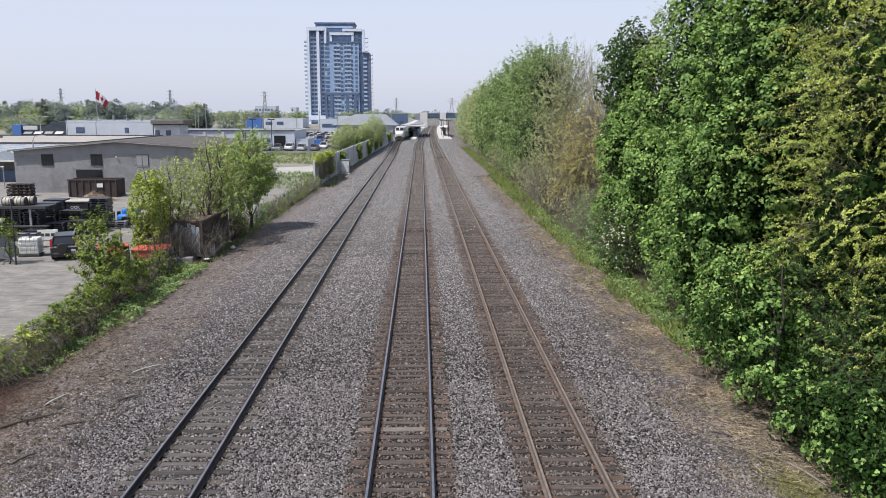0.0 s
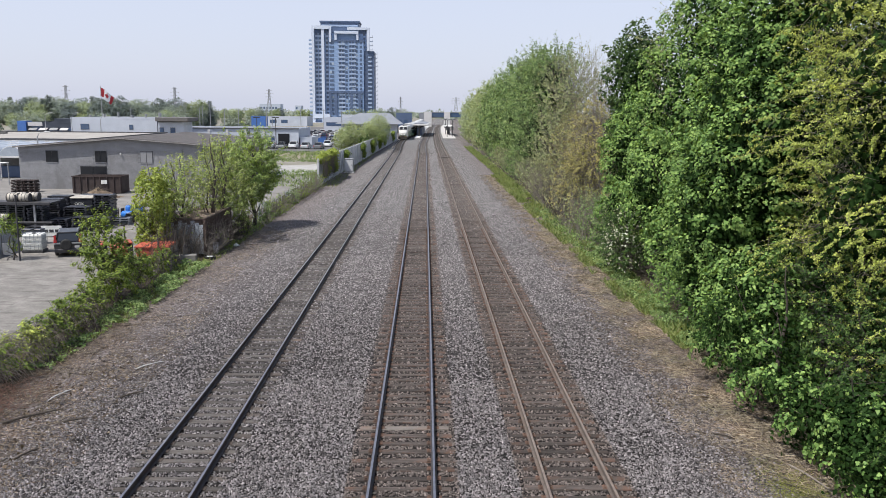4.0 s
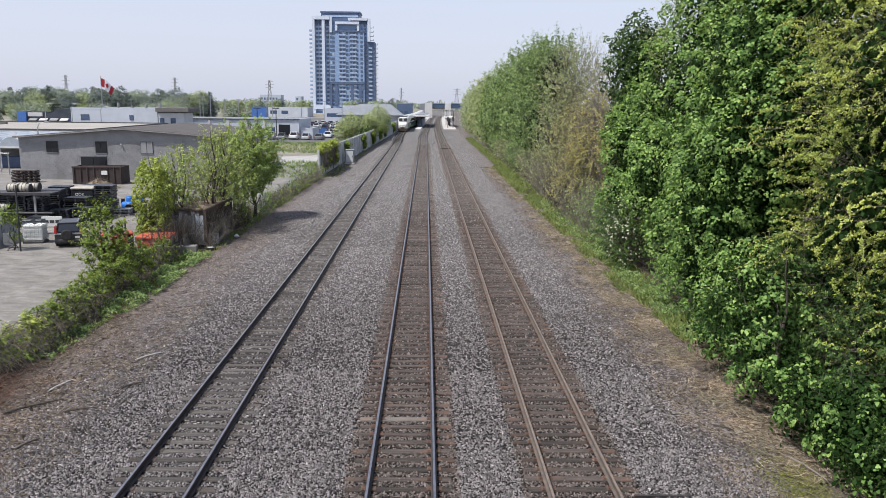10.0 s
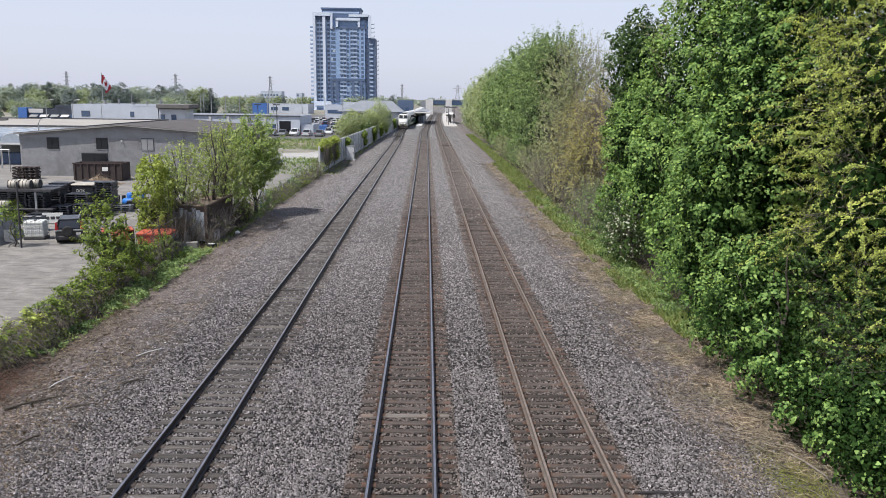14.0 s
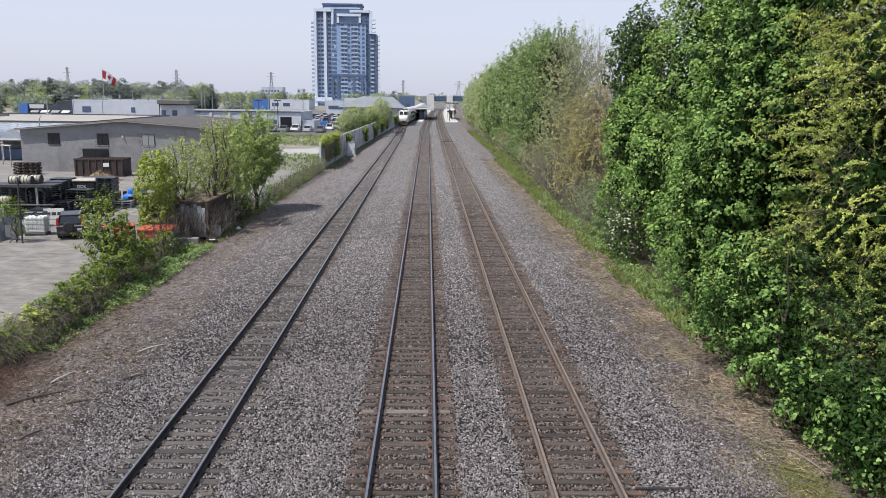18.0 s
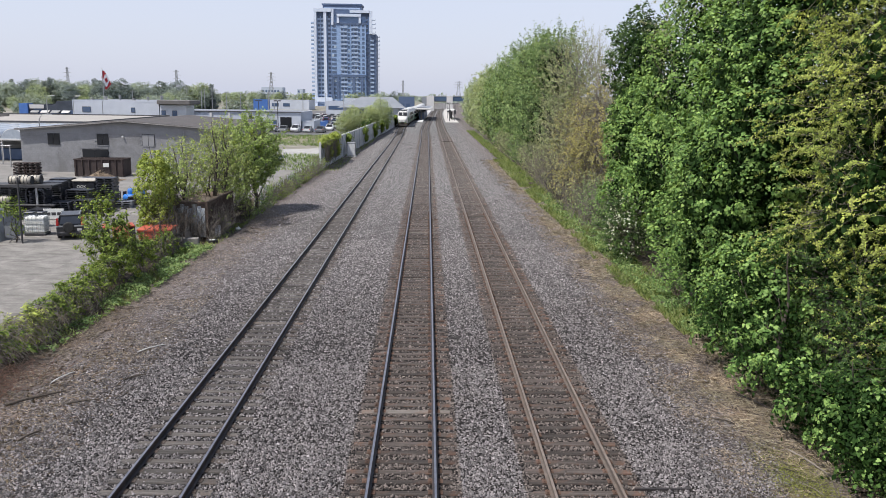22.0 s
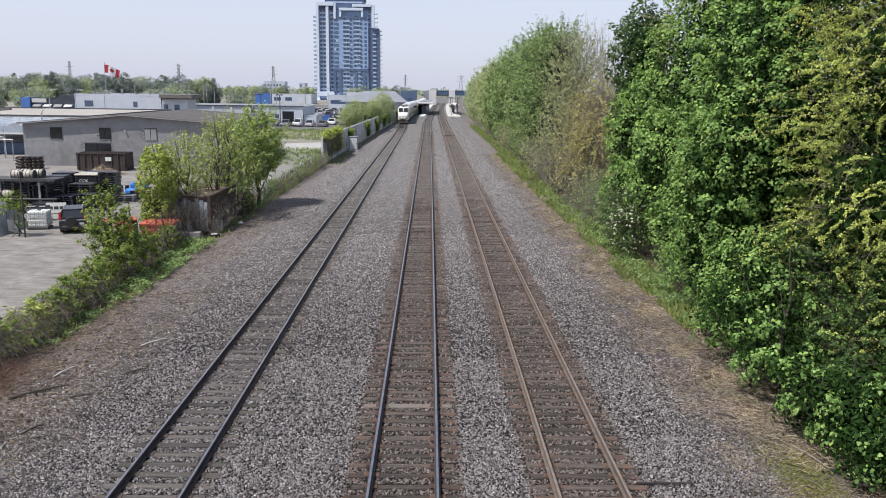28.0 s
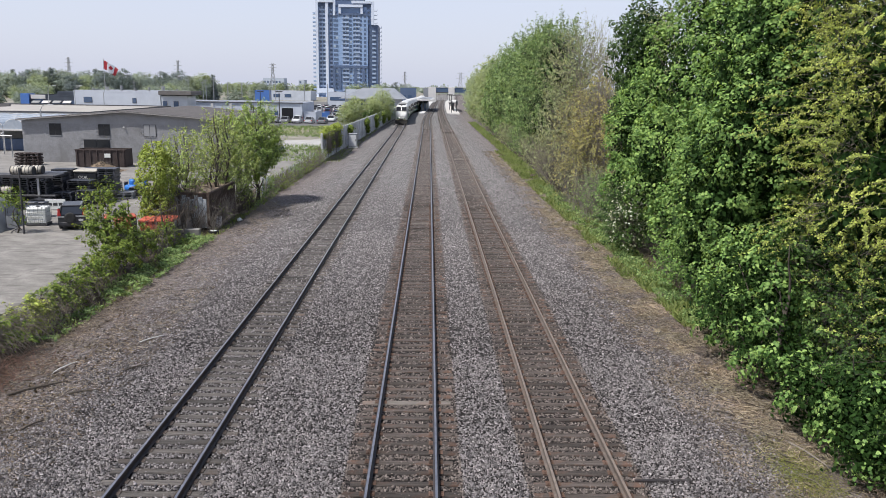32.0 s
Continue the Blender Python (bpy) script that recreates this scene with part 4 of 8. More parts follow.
# ---- left side plants ----
def build_left_plants():
    T = tree
    T("sapling_tree", -14.7, 36.4, 3.6, [(0, 0, 2.6, 0.75, 0.8, 1.0), (0.5, -0.6, 1.4, 0.75, 0.9, 1.1), (-0.3, 0.3, 1.5, 0.7, 0.9, 1.1), (-0.4, 0.5, 3.3, 0.5, 0.6, 0.6)],
      L_VINE, 0, 0, 0, 0.125, "leafy green sapling growing through the fence", 70, OVAL, 0.05, 10, twiggy=(300, 0.65, 0.7, 0.2, 9, 3))
    T("lime_tree", -16.0, 47.0, 5.6, [(0, 0, 3.3, 1.25, 1.4, 1.7), (0.2, -0.5, 1.6, 1.1, 1.1, 1.2), (-0.1, 0.4, 4.6, 0.9, 1.0, 0.9)],
      L_LIME, 0, 0, 0, 0.122, "small tree with yellow-green spring leaves", 71, MAPLE, 0.08, 8, spray=(560, 15, 0.25))
    T("sparse_tree", -14.7, 48.8, 5.8, [(0, 0, 4.0, 1.4, 1.6, 1.7), (-0.2, 0, 2.6, 1.2, 1.4, 1.2)],
      L_WILLOW, 0, 0, 0, 0.13, "thin tree with sparse young leaves", 72, OVAL, 0.09, 7, twiggy=(190, 0.85, 0.8, 0.0, 9, 3), twig_bark=M_TWIG)
    T("sparse_tree", -13.2, 52.8, 6.6, [(0, 0, 4.8, 1.6, 1.7, 1.9), (0.5, 0, 3.2, 1.4, 1.6, 1.5)],
      L_WILLOW, 0, 0, 0, 0.13, "thin tree with sparse young leaves", 73, OVAL, 0.12, 7, twiggy=(190, 0.85, 0.8, 0.0, 9, 3), twig_bark=M_TWIG)
    T("sparse_tree", -15.9, 51.0, 5.4, [(0, 0, 3.6, 1.4, 1.5, 1.6), (-0.3, 0, 2.4, 1.3, 1.4, 1.2)],
      L_WILLOW, 0, 0, 0, 0.13, "thin tree with sparse young leaves", 75, OVAL, 0.09, 7, twiggy=(190, 0.85, 0.8, 0.0, 9, 3), twig_bark=M_TWIG)
    T("sparse_tree", -14.6, 54.0, 6.0, [(0, 0, 4.1, 1.5, 1.6, 1.7), (0.2, 0, 2.6, 1.3, 1.5, 1.4)],
      L_WILLOW, 0, 0, 0, 0.13, "thin tree with sparse young leaves", 77, OVAL, 0.11, 7, twiggy=(190, 0.85, 0.8, 0.0, 9, 3), twig_bark=M_TWIG)
    T("sparse_tree", -13.9, 56.2, 6.6, [(0, 0, 4.6, 1.4, 1.5, 1.8), (0.2, 0, 3.2, 1.3, 1.4, 1.6), (0.2, 0, 1.4, 1.1, 1.3, 1.2)],
      L_FRESH, 0, 0, 0, 0.145, "slender tree with fresh green leaves", 76, OVAL, 0.1, 10, twiggy=(330, 0.85, 0.9, 0.05, 9, 3), twig_bark=M_TWIG)
    T("bare_tree", -13.4, 50.9, 6.9, [(0, 0, 5.4, 1.1, 1.2, 1.6), (-0.3, 0, 3.6, 0.9, 1.0, 1.2)],
      L_PALE, 110, 4, 0.2, 0.1, "nearly leafless thin tree with dark stems", 78, OVAL, 0.13, 14, 40)
    T("dense_tree", -12.75, 59.5, 7.3, [(0, 0, 5.2, 1.5, 2.1, 2.0), (0.25, 0.5, 3.8, 1.3, 2.0, 1.7), (-0.4, -0.8, 2.9, 1.2, 1.8, 1.5)],
      L_FRESH, 0, 0, 0, 0.15, "dense rounded tree with fresh green leaves", 74, OVAL, 0.13, 12, twiggy=(680, 0.85, 0.9, 0.1, 12, 3), twig_bark=M_TWIG)
    for i, (x, y, hh, mat) in enumerate(((-13.7, 18.4, 1.0, L_VINE), (-13.7, 20.4, 1.1, L_OLIVE), (-13.7, 22.4, 1.1, L_VINE), (-13.7, 24.4, 1.15, L_VINE), (-13.8, 26.4, 1.15, L_OLIVE), (-13.8, 28.4, 1.2, L_VINE), (-13.8, 30.4, 1.3, L_VINE), (-13.9, 32.4, 1.5, L_VINE), (-13.7, 34.6, 1.7, L_VINE), (-13.9, 38.0, 1.7, L_VINE), (-13.9, 41.4, 1.2, L_VINE), (-14.9, 40.6, 1.0, L_VINE))):
        T("fence_vine", x, y, hh * 0.8, [(0, 0, hh * 0.82, 0.3, 1.2, hh * 0.24), (0.15, 0.4, hh * 0.6, 0.3, 0.8, hh * 0.3)],
          mat, 0, 0, 0, 0.115, "leafy vine hanging over the wire fence", 80 + i, OVAL, 0.025, 5, group="vines on the fence", category="vine", twiggy=(75, 0.5, 0.2, 0.5, 9, 3))
    for i, (x, y, hh, mat) in enumerate(((-13.3, 50.5, 1.2, L_VINE), (-12.9, 56.0, 1.4, L_VINE), (-12.7, 62.5, 1.3, L_MID), (-12.6, 66.0, 1.2, L_VINE), (-12.6, 70.0, 1.3, L_VINE), (-12.5, 74.5, 1.2, L_MID), (-12.4, 78.5, 1.3, L_VINE), (-12.3, 82.5, 1.3, L_VINE), (-12.2, 86.5, 1.5, L_MID), (-12.2, 90.0, 1.8, L_VINE))):
        T("hedge_shrub", x, y, hh, [(0, 0, hh * 0.55, 0.45, 1.4, hh * 0.45), (0.2, 0.8, hh * 0.36, 0.5, 1.2, hh * 0.36)],
          mat, 0, 0, 0, 0.11, "scrubby vine-covered shrub along the line", 100 + i, OVAL, 0.05, 8, bark=M_TWIG, group="shrubs along the fence", category="shrub", twiggy=(75, 0.6, 0.7, 0.2, 5, 3))


def blades(name, zones, mat, label, seed, size, category="grass", lay=0.0):
    """Many blades or straws, scattered in strips (x0, x1, y0, y1, count)."""
    rng = np.random.default_rng(seed)
    allv = []
    for x0, x1, y0, y1, n in zones:
        p = np.stack([rng.uniform(x0, x1, n), rng.uniform(y0, y1, n), np.full(n, -0.02)], -1)
        w = np.array([noise.noise(Vector((q[0] * 0.9, q[1] * 0.5, seed))) for q in p])
        p = p[w > -0.18]
        n = len(p)
        d = rng.normal(size=(n, 3)) * np.array([1, 1, 0.15]) + np.array([0, 0, 1.2 * (1 - lay)])
        d /= np.linalg.norm(d, axis=1, keepdims=True)
        s = np.cross(d, rng.normal(size=(n, 3)))
        s /= np.linalg.norm(s, axis=1, keepdims=True)
        L = (size * rng.uniform(0.4, 1.3, n) * (1 + 0.004 * p[:, 1]))[:, None]
        wd = L * (0.1 if not lay else 0.02) + 0.004
        p[:, 2] += rng.uniform(0, 0.05, n) * (1 if lay else 0)
        allv.append(np.stack([p - s * wd, p + s * wd, p + d * L], 1).reshape(-1, 3))
    me = soup(name, np.concatenate(allv), 3, mat)
    return tagged(new(name, me), label, category, "", "stuff")


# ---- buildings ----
# tower's own tints, lightened and blued: distance haze put into the colour
M_TWHITE = surf("hazed_white_cladding", (0.53, 0.585, 0.68), (0.62, 0.685, 0.79), 0.3, 0.7)
M_TBLUE = surf("hazed_blue_grey_cladding", (0.2, 0.3, 0.475), (0.285, 0.395, 0.59), 0.3, 0.5)
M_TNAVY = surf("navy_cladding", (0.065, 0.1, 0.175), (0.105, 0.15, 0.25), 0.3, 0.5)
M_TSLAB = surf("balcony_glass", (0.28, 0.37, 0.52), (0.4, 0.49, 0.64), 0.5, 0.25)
G_WIN = glassy("window_glass", (0.07, 0.11, 0.19))
G_DARK = glassy("dark_glass", (0.018, 0.02, 0.024), 0.2)
G_DARK.node_tree.nodes["Principled BSDF"].inputs["Specular IOR Level"].default_value = 0.35
M_BLOCK = surf("grey_block_wall", (0.205, 0.206, 0.214), (0.315, 0.316, 0.328), 1.2, 0.95, 0, 0.6, 7, (0.165, 0.16, 0.16), 0.35, 0.6)
M_BLOCK_TOP = surf("smooth_grey_render", (0.225, 0.228, 0.238), (0.3, 0.303, 0.314), 0.6, 0.9, 0, 0.2, 9, (0.2, 0.19, 0.185), 0.4, 0.5)
M_ROOF = surf("old_roof_felt", (0.042, 0.038, 0.038), (0.125, 0.113, 0.11), 0.8, 0.95, 0, 0.3, 6, (0.1, 0.09, 0.085), 0.4, 0.6, (0.4, 3, 1))
M_TRIM = surf("dark_metal_trim", (0.05, 0.05, 0.055), (0.11, 0.11, 0.115), 2, 0.6, 0.3)
M_WHITEWALL = surf("white_painted_wall", (0.45, 0.485, 0.55), (0.57, 0.605, 0.67), 0.4, 0.85, 0, 0.1, 5, (0.4, 0.43, 0.49), 0.25, 0.4)
M_BEIGE = surf("beige_wall", (0.4, 0.385, 0.36), (0.53, 0.51, 0.485), 0.5, 0.9, 0, 0.1, 5, (0.36, 0.35, 0.33), 0.3, 0.4)
M_RETAIL = surf("dark_shop_front", (0.028, 0.036, 0.05), (0.06, 0.072, 0.095), 0.5, 0.6)
M_LANE = surf("bright_lane_concrete", (0.27, 0.262, 0.25), (0.44, 0.43, 0.415), 0.8, 0.95, 0, 0.2, 16, (0.2, 0.19, 0.175), 0.25, 0.6, drag=(0.3, 1, 1))
M_ROOFEDGE = surf("dull_roof_edge_metal", (0.2, 0.19, 0.185), (0.32, 0.31, 0.3), 1.2, 0.7, 0.1, 0.0, 9, (0.14, 0.12, 0.11), 0.8, 0.5)
# grey of the far blocks with distance haze mixed into it
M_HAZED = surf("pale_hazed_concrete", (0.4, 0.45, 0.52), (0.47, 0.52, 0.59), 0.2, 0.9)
M_OVERHANG = surf("brown_grey_fascia", (0.1, 0.095, 0.09), (0.17, 0.16, 0.155), 0.6, 0.8)
M_TANROOF = surf("tan_gravel_roof", (0.27, 0.252, 0.23), (0.38, 0.358, 0.33), 0.3, 0.95, 0, 0.1, 5, (0.24, 0.22, 0.2), 0.12, 0.5)
M_CONC = surf("yard_concrete", (0.14, 0.132, 0.124), (0.28, 0.267, 0.252), 0.55, 0.95, 0, 0.3, 14, (0.13, 0.12, 0.11), 0.3, 0.55, (1, 1, 1), drag=(0.45, 1.2, 1))
M_SLAB = surf("yard_slab_concrete", (0.115, 0.108, 0.1), (0.3, 0.283, 0.262), 0.9, 0.95, 0, 0.3, 12, (0.075, 0.068, 0.062), 0.7, 0.8, piece=0.06, drag=(0.5, 2.2, 1))
M_ASPH = surf("asphalt", (0.075, 0.075, 0.078), (0.14, 0.14, 0.143), 0.3, 0.95, 0, 0.3, 8, (0.2, 0.19, 0.18), 0.1, 0.5)
M_DIRT = surf("bare_earth", (0.19, 0.155, 0.12), (0.34, 0.29, 0.23), 0.5, 0.98, 0, 0.5, 6, (0.12, 0.12, 0.06), 0.2, 0.6)
M_PALE = surf("pale_concrete", (0.5, 0.49, 0.48), (0.63, 0.62, 0.61), 0.4, 0.9, 0, 0.1, 5)
M_SLATE = surf("grey_metal_roof", (0.2, 0.215, 0.24), (0.28, 0.295, 0.32), 0.5, 0.5, 0.2, 0.0, 3)
M_BLUE = surf("blue_panel", (0.05, 0.13, 0.38), (0.08, 0.19, 0.47), 1, 0.5)
M_STEEL = surf("galvanised_steel", (0.25, 0.26, 0.27), (0.42, 0.43, 0.44), 4, 0.5, 0.5)
M_DARKSTEEL = surf("dark_steel", (0.035, 0.035, 0.04), (0.08, 0.08, 0.085), 4, 0.6, 0.3)
M_FENCE = surf("weathered_sheet_fence", (0.45, 0.46, 0.475), (0.66, 0.67, 0.69), 1.5, 0.85, 0, 0.3, 8, (0.3, 0.29, 0.27), 0.8, 0.6, (6, 6, 0.5), 0.12)
M_REDDISH = surf("rusty_red_steel", (0.03, 0.022, 0.021), (0.075, 0.055, 0.052), 1.5, 0.8, 0.1, 0.3, 9, (0.05, 0.035, 0.03), 0.8, 0.6)
M_FLAGRED = surf("flag_red", (0.36, 0.025, 0.035), (0.46, 0.04, 0.05), 2, 0.8)
M_FLAGWHITE = surf("flag_white", (0.74, 0.74, 0.74), (0.82, 0.82, 0.82), 2, 0.8)


def build_tower():
    k, ox = 0.3864, 552.0
    kz = 0.402
    root = thing("apartment_tower", pose(-80.0, 580, 0), "tall blue-grey apartment tower with white framing and balconies", "building")

    def bx(name, x0, x1, y0, y1, d0, d1, mat, label="", parent=None):
        return part(name, Shape().box((x0 - ox) * k, (x1 - ox) * k, d0, d1, (199.5 - y1) * kz, (199.5 - y0) * kz), mat, parent or root, label)
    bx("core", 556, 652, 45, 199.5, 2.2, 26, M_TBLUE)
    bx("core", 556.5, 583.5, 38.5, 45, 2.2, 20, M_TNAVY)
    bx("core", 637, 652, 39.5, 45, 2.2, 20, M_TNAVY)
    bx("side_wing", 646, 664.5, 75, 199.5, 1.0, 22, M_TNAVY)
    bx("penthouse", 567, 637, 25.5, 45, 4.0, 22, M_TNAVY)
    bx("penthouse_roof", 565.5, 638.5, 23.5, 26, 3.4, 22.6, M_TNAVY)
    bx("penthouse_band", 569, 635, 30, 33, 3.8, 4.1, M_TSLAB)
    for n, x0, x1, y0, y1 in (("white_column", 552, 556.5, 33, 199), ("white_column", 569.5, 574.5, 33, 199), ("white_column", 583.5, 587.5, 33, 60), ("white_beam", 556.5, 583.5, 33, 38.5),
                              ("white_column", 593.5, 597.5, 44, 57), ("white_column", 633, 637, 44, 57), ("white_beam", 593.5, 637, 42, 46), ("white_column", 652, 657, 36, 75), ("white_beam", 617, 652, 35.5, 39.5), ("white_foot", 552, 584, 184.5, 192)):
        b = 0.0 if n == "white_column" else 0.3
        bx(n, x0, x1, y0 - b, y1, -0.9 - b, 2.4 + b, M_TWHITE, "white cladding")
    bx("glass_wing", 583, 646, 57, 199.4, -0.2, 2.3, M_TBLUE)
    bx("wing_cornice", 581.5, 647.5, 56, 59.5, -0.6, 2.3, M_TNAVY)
    # dark frame over the lower storeys
    for x0, x1 in ((583, 587), (592, 597.5), (621, 626), (636, 641)):
        bx("dark_column", x0, x1, 146, 186, -1.2, -0.2, M_TNAVY)
    bx("dark_beam", 583, 646, 144.5, 148.5, -1.3, -0.2, M_TNAVY)
    # storeys: windows and balconies
    win = Shape().box(-0.8, 0.8, -0.06, 0.06, -0.85, 0.85).mesh("window", G_WIN)
    pale = Shape().box(-0.8, 0.8, -0.06, 0.06, -0.85, 0.85).mesh("window", glassy("bright_window_glass", (0.35, 0.42, 0.5), 0.2))
    bal_l = Shape().box(-1.9, 0.6, 0.6, 3.2, 0, 0.25).box(-1.95, -1.8, 0.6, 3.2, 0.25, 1.25).mesh("balcony", M_TSLAB)
    bal_w = Shape().box(-2.4, 0.6, 0.6, 3.2, 0, 0.3).box(-2.45, -2.3, 0.6, 3.2, 0.3, 1.25).box(-2.4, 0.0, 0.5, 0.6, 0.3, 1.25).mesh("balcony", M_TSLAB)
    bal_m = Shape().box(-2.4, 2.4, -0.7, 0.1, 0, 0.22).box(-2.4, 2.4, -0.75, -0.66, 0.22, 1.2).mesh("balcony", M_TSLAB)
    bal_s = Shape().box(-1.3, 1.3, -0.5, 0.1, 0, 0.22).box(-1.3, 1.3, -0.55, -0.46, 0.22, 1.2).mesh("balcony", M_TSLAB)
    rng = random.Random(3)
    for i in range(21):
        yy = 47 + 7.2 * i
        z = (199.5 - yy) * kz
        for xx in (560, 566, 579):
            part("window", win, None, root, m=pose((xx - ox) * k, 2.15, z))
        part("balcony", bal_m, None, root, m=pose((563 - ox) * k, 2.2, z - 1.9))
        part("balcony", bal_s, None, root, m=pose((579 - ox) * k, 2.2, z - 1.9))
        if i >= 1:
            part("balcony", bal_w, None, root, m=pose((551.5 - ox) * k, 3.0, z - 1.5))
        if i >= 2:
            for xx in (586, 590, 603, 609, 615, 621, 627, 633, 641):
                part("window", pale if rng.random() < 0.13 else win, None, root, m=pose((xx - ox) * k, -0.25 if xx != 590 else -0.3, z + rng.uniform(-0.1, 0.1)))
            part("balcony", bal_m, None, root, m=pose((606 - ox) * k, -0.2, z - 1.7))
            part("balcony", bal_m, None, root, m=pose((626 - ox) * k, -0.2, z - 1.7))
        if i >= 5:
            for xx in (650, 656):
                part("window", win, None, root, m=pose((xx - ox) * k, 0.95, z))
            part("balcony", bal_s, None, root, m=pose((657 - ox) * k, 1.0, z - 1.7))
        elif i < 4:
            part("window", win, None, root, m=pose((647 - ox) * k, 2.15, z))
        part("balcony", bal_l, None, root, m=pose(((657 if i < 4 else 665) - ox) * k, 4.0, z - 1.5) @ pose(0, 0, 0, 0, 0, 180) @ pose(0, -4.0, 0))
    # podium at street level
    bx("podium", 545, 690, 199.5, 205, -6, 12, M_WHITEWALL)


def long_building(name, x0, x1, y0, y1, h, wall, label, roof=None, parapet=0.35, panes=(), doors=(), base=-0.05):
    """A flat-roofed hall; panes and doors on its near wall: (x0, x1, z0, z1)."""
    root = thing(name, pose(x0, y0, base), label, "building")
    w, d = x1 - x0, y1 - y0
    part("wall", Shape().box(0, w, 0, d, 0, h), wall, root)
    part("roof", Shape().box(0.3, w - 0.3, 0.3, d - 0.3, h, h + 0.06), roof or M_ROOF, root)
    for n, a in (("parapet", (0, w, -0.02, 0.28)), ("parapet", (0, w, d - 0.28, d + 0.02)), ("parapet", (-0.02, 0.28, 0.28, d - 0.28)), ("parapet", (w - 0.28, w + 0.02, 0.28, d - 0.28))):
        part(n, Shape().box(a[0], a[1], a[2], a[3], h, h + parapet), wall if parapet > 0.3 else M_TRIM, root)
    for a, b, c, e in panes:
        win = part("window", Shape().box(a - 0.06, b + 0.06, -0.05, 0.02, c - 0.06, e + 0.06), M_TRIM, root)
        part("pane", Shape().box(a, b, -0.07, -0.03, c, e), G_WIN, win)
    for a, b, c, e in doors:
        part("door", Shape().box(a, b, -0.06, 0.02, c, e), G_DARK, root, "dark roller door")
    return root


def build_warehouse():
    root = thing("warehouse", pose(-44.2, 87.5, -0.05), "grey concrete-block warehouse with a low gabled roof", "building")
    W, D, H = 22.0, 24.0, 4.45
    ridge = 6.0
    s = Shape().prism([(0.45, 0), (W, 0), (W, H + 0.25), (W * 0.52, ridge - 0.55), (0.45, H + 0.04)], 0, D, "y")
    part("upper_wall", s, M_BLOCK_TOP, root)
    # each course of blocks on the face towards the line
    openings = ((3.4, 4.6, 3.0, 4.15), (8.65, 9.8, 3.0, 4.15), (13.5, 14.75, 2.95, 4.15), (7.0, 9.7, 1.0, 2.5))
    far = Shape()
    for j in range(21):
        z = 0.1 + j * 0.2
        for i in range(int(W / 0.4)):
            x = 0.2 + i * 0.4 + (0.2 if j % 2 else 0)
            if any(a - 0.2 < x < b + 0.2 and c - 0.1 < z < e + 0.1 for a, b, c, e in openings) or x > W - 0.2 or x < 0.64:
                continue
            far.box(x - 0.1965, x + 0.1965, -0.028, 0.02, z - 0.0965, z + 0.0965)
    tagged(part("blockwork", far, M_BLOCK, root, "coursed grey concrete blocks"), "", "", "", "stuff")
    for a, b, c, e in openings:
        win = part("window", Shape().box(a - 0.05, b + 0.05, -0.05, 0.05, c - 0.05, e + 0.05, 0.01), M_TRIM, root)
        part("pane", Shape().box(a, (a + b) / 2 - 0.03, -0.1, -0.06, c, e), M_BLOCK_TOP if a > 13 else G_DARK, win, "boarded pane" if a > 13 else "")
        part("pane", Shape().box((a + b) / 2 + 0.03, b, -0.1, -0.06, c, e), M_BLOCK_TOP if a > 13 else G_DARK, win)
        part("sill", Shape().box(a - 0.06, b + 0.06, -0.08, 0.0, c - 0.12, c - 0.05, 0.01), M_BLOCK_TOP, win)
    part("roof", Shape().prism([(0.05, H + 0.02), (W * 0.52, ridge - 0.55), (W * 0.52, ridge - 0.38), (0.05, H + 0.2)], -0.45, D + 0.4, "y"), M_ROOF, root)
    part("roof", Shape().prism([(W * 0.52, ridge - 0.55), (W + 0.4, H + 0.22), (W + 0.4, H + 0.4), (W * 0.52, ridge - 0.38)], -0.45, D + 0.4, "y"), M_ROOF, root)
    part("fascia", Shape().prism([(0.05, H + 0.04), (W * 0.52, ridge - 0.52), (W + 0.4, H + 0.25), (W + 0.4, H + 0.36), (W * 0.52, ridge - 0.41), (0.05, H + 0.16)], -0.52, -0.45, "y"), M_ROOFEDGE, root)
    part("lamp", Shape().tube([(11.4, -0.1, 3.9), (11.4, -0.24, 3.9)], 0.085, 10), M_PALE, root)
    for x in (17.9,):
        part("downpipe", Shape().tube([(x, -0.12, 0), (x, -0.12, H)], 0.05, 6), M_STEEL, root)


